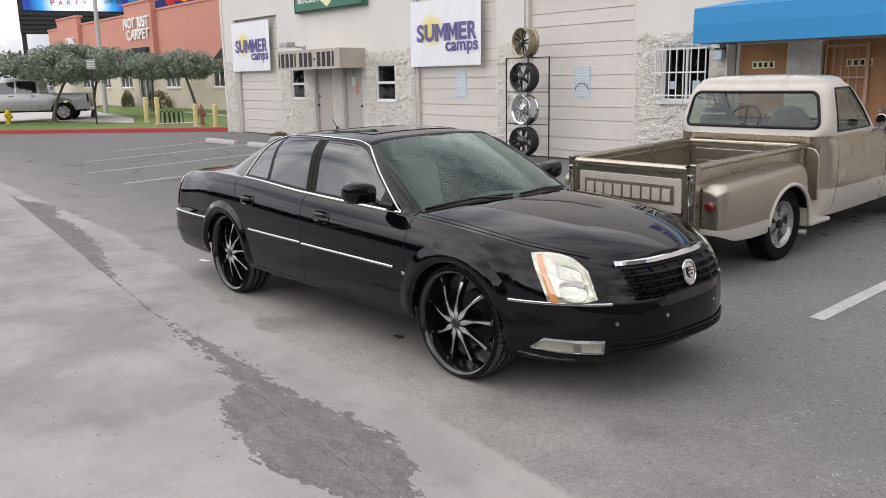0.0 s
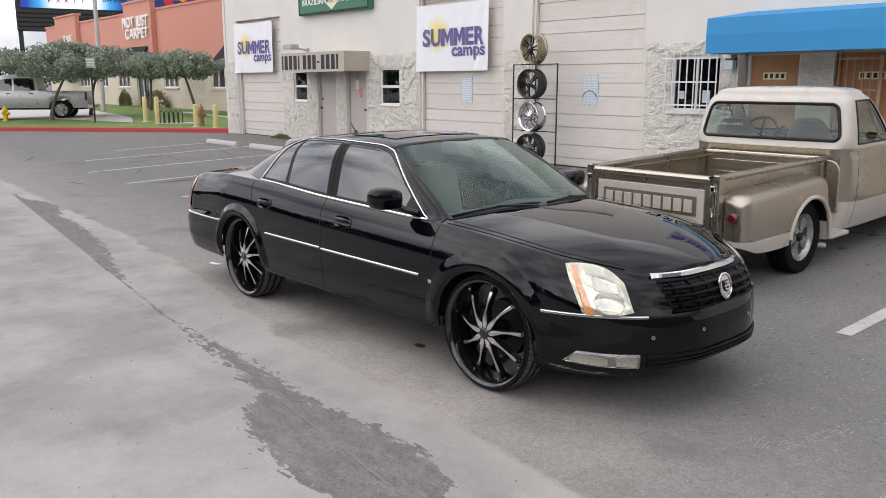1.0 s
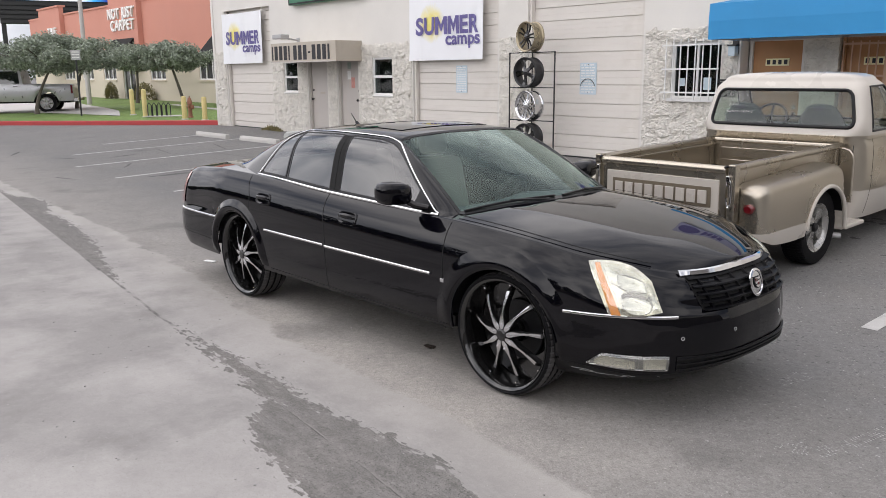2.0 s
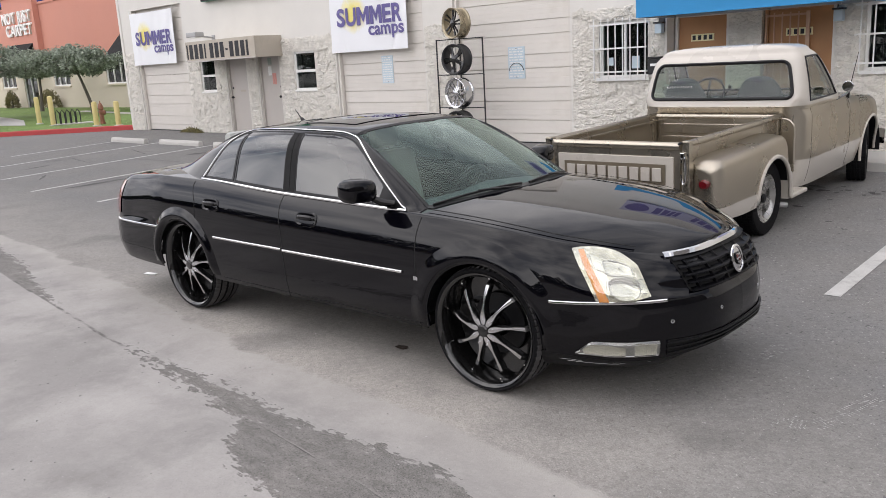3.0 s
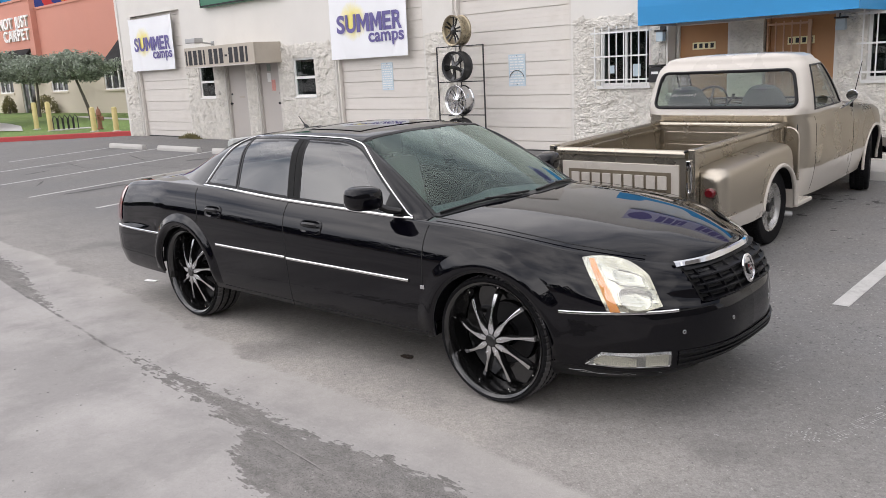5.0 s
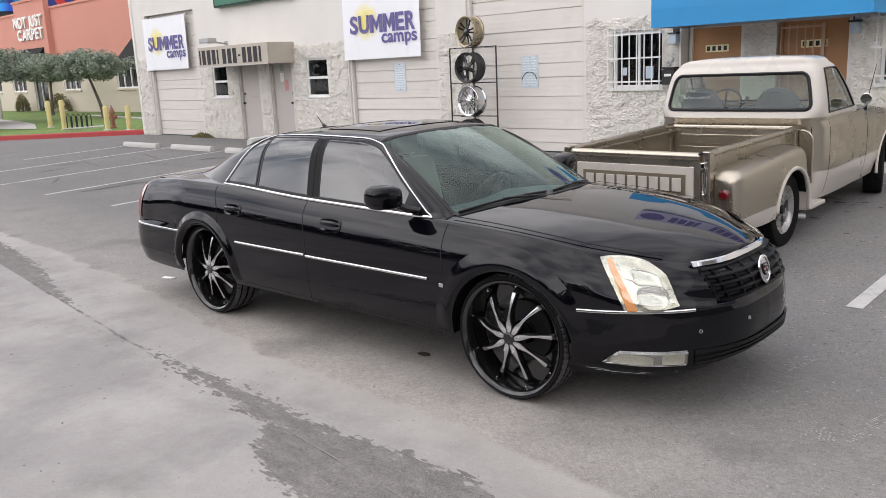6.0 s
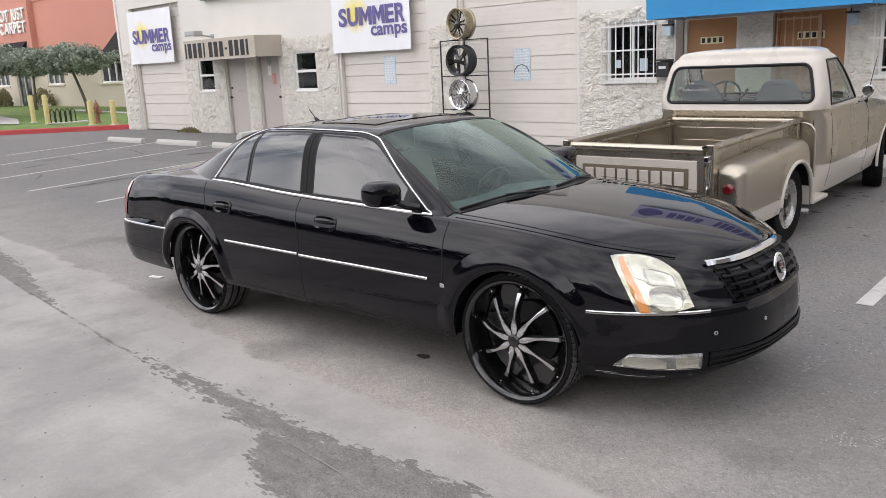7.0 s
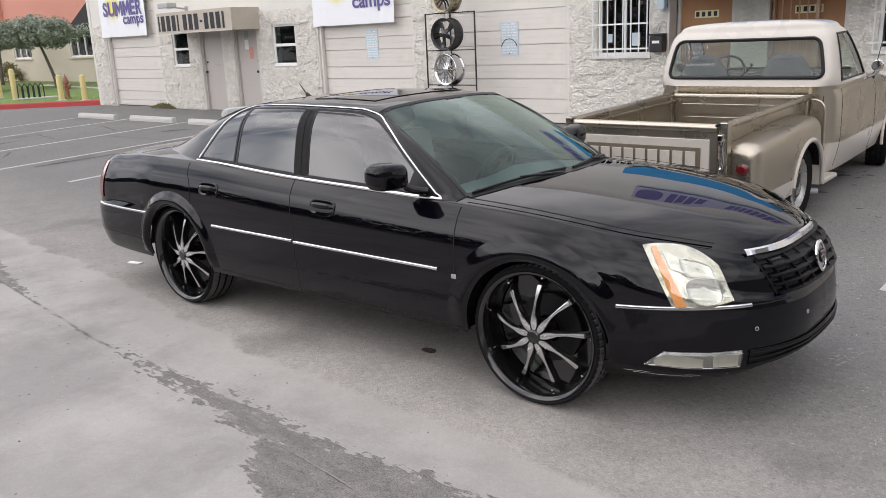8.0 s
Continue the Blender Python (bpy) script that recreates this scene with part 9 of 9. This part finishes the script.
def billboard():
    """A large screen over the roofs, on a steel post, with slatted backing."""
    at = pose(-95.6, 27.6, 0, 0, 0, 74.4)
    ob = thing("billboard", at, "large blue and white advertising billboard above the shop", "billboard")
    lit = bpy.data.materials.new("lit_screen")
    lit.use_nodes = True
    n, l = lit.node_tree.nodes, lit.node_tree.links
    b = n["Principled BSDF"]
    co, wv, rp = n.new("ShaderNodeTexCoord"), n.new("ShaderNodeTexGradient"), n.new("ShaderNodeValToRGB")
    mp = n.new("ShaderNodeMapping")
    wv.gradient_type = "SPHERICAL"
    mp.inputs["Location"].default_value, mp.inputs["Scale"].default_value = (-0.36, 0, -2.6), (0.2, 0.2, 0.25)
    rp.color_ramp.elements[0].position, rp.color_ramp.elements[0].color = 0.05, (0.01, 0.05, 0.35, 1)
    rp.color_ramp.elements[1].position, rp.color_ramp.elements[1].color = 0.55, (0.80, 0.88, 0.95, 1)
    mid = rp.color_ramp.elements.new(0.3)
    mid.color = (0.03, 0.35, 0.75, 1)
    l.new(co.outputs["Object"], mp.inputs["Vector"])
    l.new(mp.outputs["Vector"], wv.inputs["Vector"])
    l.new(wv.outputs["Fac"], rp.inputs["Fac"])
    l.new(rp.outputs["Color"], b.inputs["Base Color"])
    l.new(rp.outputs["Color"], b.inputs["Emission Color"])
    b.inputs["Emission Strength"].default_value = 0.45
    part("post", boxes((-3.95, -3.5, 0.3, 0.8, -0.3, 7.2)), M_BLACK, ob)
    part("post", boxes((5.0, 5.5, 0.3, 0.8, -0.3, 7.2)), M_STEEL, ob)
    part("cabinet", boxes((-4.0, 7.2, 0.1, 1.0, 7.22, 15.0)), M_BLACK, ob)
    for k in range(5):
        part("slat", boxes((-3.95, 7.1, -0.12, 0.095, 7.26 + 0.46 * k, 7.58 + 0.46 * k)), M_BLACK, ob)
    part("screen", boxes((-3.5, 7.0, -0.10, 0.09, 9.62, 14.8)), lit, ob, "blue and white lit screen")
    for text, x, z, s, wd, mat in tuple((ch, -0.62 + 0.80 * k, 10.42, 0.72, 0.40, M_TEXTRED) for k, ch in enumerate("PARTY")) + (("LIVE", 5.05, 10.62, 0.5, 0.9, M_TEXTBLK), ("ENTER", 6.28, 10.62, 0.5, 1.2, M_TEXTBLK), ("OPEN TIL", 5.30, 11.50, 0.7, 1.65, M_TEXTBLK), ("8AM", 6.58, 11.50, 0.75, 0.75, M_PURPLE)):
        o = part("word" if len(text) > 1 else "letter", words(text, s, 0.02, 0.006 if len(text) > 1 else 0.0, width=wd), mat, ob)
        o.location = (x, -0.14, z)
    for k in range(7):
        x = -0.9 + 0.62 * k
        part("letter_bar", boxes((x, x + 0.34, -0.13, -0.105, 11.55, 12.5)), (M_TEXTRED, M_PURPLE, M_TEXTBLK)[k % 3], ob)
    ob2 = thing("billboard", at, "deep blue advertising panel with red and yellow print", "billboard")
    part("cabinet", boxes((7.3, 15.1, 0.1, 1.0, 9.3, 15.0)), M_BLACK, ob2)
    part("post", boxes((12.5, 13.0, 0.3, 0.8, -0.3, 9.29)), M_STEEL, ob2)
    part("panel", boxes((7.35, 15.0, 0.02, 0.095, 9.4, 14.8)), M_DEEPBLUE, ob2, "deep blue panel")
    rnd = random.Random(3)
    for cx, cz, rx, rz, mat, lift in ((8.2, 11.4, 1.3, 1.6, M_BLUEAWN, 0.015), (12.9, 11.6, 1.9, 2.1, M_REDPRINT, 0.015), (12.2, 12.1, 0.7, 0.5, M_HYDRANT, 0.03), (13.0, 11.2, 0.55, 0.34, M_HYDRANT, 0.03), (13.3, 12.3, 0.42, 0.6, M_WHITE, 0.045), (12.4, 10.7, 0.5, 0.22, M_DEEPBLUE, 0.045), (14.1, 11.0, 0.5, 0.4, M_DEEPBLUE, 0.03)):
        ph = [rnd.uniform(0, 6.28) for _ in range(2)]
        bm = bmesh.new()
        bm.faces.new([bm.verts.new((cx + rx * math.cos(t) * (1 + 0.16 * math.sin(3 * t + ph[0]) + 0.08 * math.sin(5 * t + ph[1])), 0.02 - lift, cz + rz * math.sin(t) * (1 + 0.16 * math.sin(3 * t + ph[0])))) for t in np.linspace(0, 2 * math.pi, 33)[:-1]])
        part("print", bm, mat, ob2)


billboard()


# ---- the silver pickup on the drive ----
def crew_cab():
    ob = thing("silver_pickup", pose(-39.9, 10.02, lawn_z(10.02) + 0.012, 0, 0, 244.5), "silver crew-cab pickup parked on the drive", "pickup truck")
    # x forward; the camera sees its right hand side over the tail
    L0, L1, W, = -2.95, 2.9, 0.98
    arch, R = 0.50, 0.40
    ax = (-1.85, 1.85)

    def low(x):
        b = 0.48
        for a in ax:
            if abs(x - a) < arch:
                b = max(b, R + math.sqrt(arch * arch - (x - a) ** 2))
        return b
    xs = sorted({*np.linspace(L0, L1, 50), *[a + arch * math.cos(t) for a in ax for t in np.linspace(0.05, 3.09, 16)]})
    for side in (-1, 1):
        bm = bmesh.new()
        grid(bm, [[Vector((x, side * (W - 0.05 * (1 - math.sin(math.pi * (0.15 + 0.75 * k / 9))) - 0.10 * smooth01((abs(x) - 2.5) / 0.4)), lerp(low(x), 1.20, k / 9))) for k in range(10)] for x in xs])
        part("body_side", bm, M_SILVER, ob, smooth=True)
        for a in ax:
            w = new("wheel")
            w.parent, w.matrix_local = ob, pose(a, side * 0.84, R, 0, 0, 0 if side < 0 else 180)
            part("tyre", tyre_far, M_RUBBER, w)
            bm = bmesh.new()
            lathe(bm, [(0.001, -0.09), (0.06, -0.09), (0.10, -0.06), (0.24, -0.07), (0.265, -0.11), (0.27, -0.10)], 24)
            part("rim", bm, M_STEEL, w, smooth=True)
            for k in range(6):
                bm = bmesh.new()
                box(bm, 0.06, 0.25, -0.105, -0.08, -0.03, 0.03, 0, Matrix.Rotation(k * math.pi / 3, 4, "Y"))
                part("spoke", bm, M_BRIGHT, w)
            bm = bmesh.new()
            grid(bm, [[Vector((a + 0.5 * math.cos(t), side * y, R + 0.5 * math.sin(t))) for t in np.linspace(0, math.pi, 14)] for y in (0.95, 0.6)])
            part("wheel_well", bm, M_TRIM, ob)
        bm = bmesh.new()
        box(bm, L0 + 0.01, L0 + 0.10, side * 0.88 - 0.09, side * 0.88 + 0.06, 0.80, 1.16, 0.02)
        part("tail_lamp", bm, M_REDLENS, ob, "red tail lamp")
        for a, b in ((0.05, 0.95), (-0.85, -0.02)):
            bm = bmesh.new()
            vs = [Vector((a, side * 0.935, 1.24)), Vector((b, side * 0.935, 1.24)), Vector((b - (0.35 if a > 0 else 0.0), side * 0.80, 1.76)), Vector((a + (0.05 if a < 0 else 0), side * 0.80, 1.76))]
            bm.faces.new([bm.verts.new(v + Vector((0, side * 0.012, 0))) for v in vs])
            part("door_window", bm, M_SHEEN, ob)
        bm = bmesh.new()
        box(bm, 0.85, 1.0, side * 1.02 - 0.08, side * 1.02 + 0.08, 1.22, 1.42, 0.03)
        part("door_mirror", bm, M_SILVER, ob)
        for hx in (0.12, -0.78):
            part("door_handle", boxes((hx, hx + 0.18, side * 0.985 - 0.015, side * 0.985 + 0.015, 1.10, 1.13)), M_CHROME, ob)
    part("tailgate", boxes((L0, L0 + 0.05, -0.84, 0.84, 0.62, 1.20)), M_SILVER, ob)
    bm = bmesh.new()
    box(bm, L0 - 0.18, L0 - 0.005, -0.95, 0.95, 0.46, 0.62, 0.03)
    part("rear_bumper", bm, M_CHROME, ob)
    part("bed_floor", boxes((L0 + 0.05, -0.95, -0.84, 0.84, 0.70, 0.75)), M_DARK, ob)
    bm = bmesh.new()
    rows = [[Vector((x, -y, z)), Vector((x, -y + 0.1, z + 0.02)), Vector((x, y - 0.1, z + 0.02)), Vector((x, y, z))] for x, y, z in ((-0.98, 0.93, 1.2), (-0.90, 0.80, 1.80), (-0.6, 0.79, 1.88), (0.4, 0.79, 1.88), (0.62, 0.80, 1.80), (1.15, 0.93, 1.22))]
    vs = grid(bm, rows)
    for side in (0, 3):
        bm.faces.new([r[side] for r in vs])
    part("cab", bm, M_SILVER, ob)
    bm = bmesh.new()
    grid(bm, [[Vector((x, y, z)) for y in (-0.93, 0.93)] for x, z in ((1.0, 1.21), (2.6, 1.18), (2.9, 1.05), (2.92, 0.6))])
    part("hood", bm, M_SILVER, ob)
    part("chassis", boxes((L0 + 0.2, L1 - 0.1, -0.55, 0.55, 0.40, 0.66)), M_TRIM, ob)
    return ob


tyre_far = tyre_mesh(0.40, 0.265, 0.26)
crew_cab()


# ---- unseen things added around the lot, and far woods ----
def far_trees():
    rnd = random.Random(31)
    co, fa = [], []

    def row(cx, cy, w, h, count):
        for _ in range(count):
            d = Vector((rnd.gauss(0, 1), rnd.gauss(0, 1), rnd.gauss(0, 1))).normalized() * rnd.random() ** 0.35
            p = Vector((cx + d.x * w / 2, cy + d.y * w / 2, h * 0.55 + d.z * h * 0.45))
            s = rnd.uniform(0.25, 0.5)
            e = Vector((rnd.gauss(0, 1), rnd.gauss(0, 1), rnd.gauss(0, 1))).normalized()
            f = e.orthogonal().normalized()
            k = len(co)
            co.extend([p - e * s, p + f * s * 0.6, p + e * s, p - f * s * 0.6])
            fa.append((k, k + 1, k + 2, k + 3))
    # unseen row behind the eye, added to darken the sedan's reflections
    for x in np.arange(-110, 60, 5.5):
        row(x + rnd.uniform(-1, 1), -26 + rnd.uniform(-2, 2), rnd.uniform(6, 8), rnd.uniform(5.5, 8.0), 800)
    for k in range(26):
        row(-150 + rnd.uniform(-8, 8), -60 + 6 * k, 9, rnd.uniform(6, 10), 380)
    me = bpy.data.meshes.new("woods")
    me.from_pydata(co, [], fa)
    me.materials.append(material("far_leaf", (0.07, 0.095, 0.05), 0.8, bump=0, island=0.4))
    tagged(new("far_woods", me), "dark green tree line, far off and added behind the eye", "woods", kind="stuff")


far_trees()
# unseen wall, made dark to dim reflections on the pickup and sedan
M_WALLGREY = material("unseen_dark_wall", (0.17, 0.16, 0.15), 0.9, vary=0.15, scale=0.8, bump=0.2, stain=0.4, stain_scale=0.4)
tagged(part("unseen_side_wall", boxes((13.0, 13.4, -32.9, 12.7, -0.3, 6.5)), M_WALLGREY), "dark wall added out of view beside the lot", "wall", kind="structure")
# added behind the eye, unseen; kept low so the doors reflect sky
tagged(part("unseen_back_wall", boxes((-70, 45, -34, -33, -0.3, 3.4)), M_CREAM), "cream wall added out of view behind the eye", "wall", kind="structure")


# ---- rough stone facing on the shop front ----
def stone_meshes(n=10):
    """Low, lumpy slabs with broken faces, to be laid overlapping."""
    rnd = random.Random(77)
    out = []
    for k in range(n):
        bm = bmesh.new()
        sides = rnd.choice((6, 7, 8))
        ang = sorted(rnd.uniform(0, 2 * math.pi) * 0.25 + 2 * math.pi * i / sides for i in range(sides))
        r = [rnd.uniform(0.78, 1.12) for _ in ang]
        tilt = (rnd.uniform(-0.35, 0.35), rnd.uniform(-0.35, 0.35))
        rows = []
        for s, h in ((1.0, 0.0), (0.94, 0.55), (0.78, 0.9), (0.42, 1.0)):
            rows.append([Vector((s * q * math.cos(a), 0.02 - h * (1 + (tilt[0] * math.cos(a) + tilt[1] * math.sin(a)) * s + rnd.uniform(-0.16, 0.16) * (h > 0.1)), s * q * math.sin(a))) for a, q in zip(ang, r)])
        vs = grid(bm, rows, closed=True)
        c = bm.verts.new((rnd.uniform(-0.15, 0.15), 0.02 - rnd.uniform(0.85, 1.2), rnd.uniform(-0.15, 0.15)))
        top = vs[-1]
        for a, b in zip(top, top[1:] + top[:1]):
            bm.faces.new((a, b, c))
        bmesh.ops.subdivide_edges(bm, edges=bm.edges, cuts=1, use_grid_fill=True)
        for v in bm.verts:
            if v.co.y < 0:
                v.co += Vector((rnd.uniform(-0.06, 0.06), rnd.uniform(-0.22, 0.20), rnd.uniform(-0.06, 0.06)))
        out.append(mesh_of(bm, "stone"))
        out[-1].materials.append(M_STONE)
    return out


def lay_stones():
    rnd = random.Random(5)
    meshes = stone_meshes()
    zones = [(-24.9, -24.12), (-21.24, -19.37), (-18.36, -17.94), (-16.95, -14.84), (-11.98, -11.24), (-8.44, -6.70), (-4.12, 2.0)]
    gaps = [W1, W2, W3, W4]
    walls = {}
    placed, cells = [], {}
    for x0, x1 in zones:
        width = x1 - x0
        for _ in range(int(width * 2.3 * 620)):
            sx, sz = rnd.uniform(0.10, 0.19), rnd.uniform(0.08, 0.135)
            sx = min(sx, width / 2 + 0.01)
            x = lerp(x0 + sx * 0.7, x1 - sx * 0.7, rnd.random()) if width > 1.7 * sx else (x0 + x1) / 2
            z = rnd.uniform(0.24, 2.47)
            if any(a - sx * 0.80 < x < b + sx * 0.80 and c - 0.05 - sz * 0.75 < z < d + sz * 0.75 for a, b, c, d in gaps):
                continue
            key = (int(x / 0.3), int(z / 0.3))
            near = [q for dx in (-1, 0, 1) for dz in (-1, 0, 1) for q in cells.get((key[0] + dx, key[1] + dz), ())]
            if any(((x - q[0]) / 0.138) ** 2 + ((z - q[1]) / 0.108) ** 2 < 1 for q in near):
                continue
            cells.setdefault(key, []).append((x, z))
            placed.append((x, z, sx * 0.98, sz * 1.0, rnd.uniform(0.020, 0.044), rnd.uniform(0, 360), rnd.randrange(len(meshes))))
        for _ in range(int(width * 2.3 * 420)):
            sx, sz = rnd.uniform(0.045, 0.075), rnd.uniform(0.04, 0.065)
            x, z = lerp(x0 + sx * 0.8, x1 - sx * 0.8, rnd.random()), rnd.uniform(0.22, 2.49)
            if any(a - sx * 0.85 < x < b + sx * 0.85 and c - 0.05 - sz * 0.8 < z < d + sz * 0.8 for a, b, c, d in gaps):
                continue
            key = (int(x / 0.3), int(z / 0.3))
            near = [q for dx in (-1, 0, 1) for dz in (-1, 0, 1) for q in cells.get((key[0] + dx, key[1] + dz), ())]
            if any(((x - q[0]) / 0.098) ** 2 + ((z - q[1]) / 0.078) ** 2 < 1 for q in near):
                continue
            cells.setdefault(key, []).append((x, z))
            placed.append((x, z, sx, sz, rnd.uniform(0.016, 0.028), rnd.uniform(0, 360), rnd.randrange(len(meshes))))
        holes = [(a, b, c - 0.05, d) for a, b, c, d in gaps if x0 < a and b < x1]
        tagged(part("mortar_bed", wall_with_openings(x0, x1, 0.2, 2.50, FY - 0.011, 0.0105, holes), M_STONE), "rough white mortar behind the stones", "stone facing", kind="structure")
    placed.sort(key=lambda p: -p[0])
    host = tagged(part("stone_facing", boxes((-24.95, -24.905, FY - 0.0, FY + 0.2, 0.1, 0.3)), M_STONE), "white painted rough stone facing on the piers", "stone facing", kind="structure")
    for p in placed[:300]:
        o = part("stone", meshes[p[6]], None, host)
        o.matrix_world = Matrix.Translation((p[0], FY, p[1])) @ Matrix.Diagonal((p[2], p[4], p[3], 1)) @ Matrix.Rotation(radians(p[5]), 4, "Y")
    co, fa = [], []
    for p in placed[300:]:
        m = Matrix.Translation((p[0], FY, p[1])) @ Matrix.Diagonal((p[2], p[4], p[3], 1)) @ Matrix.Rotation(radians(p[5]), 4, "Y")
        k = len(co)
        me = meshes[p[6]]
        co += [tuple(m @ v.co) for v in me.vertices]
        fa += [tuple(k + i for i in f.vertices) for f in me.polygons]
    me = bpy.data.meshes.new("stones")
    me.from_pydata(co, [], fa)
    me.materials.append(M_STONE)
    tagged(part("stones", me, None, host), kind="stuff")


lay_stones()
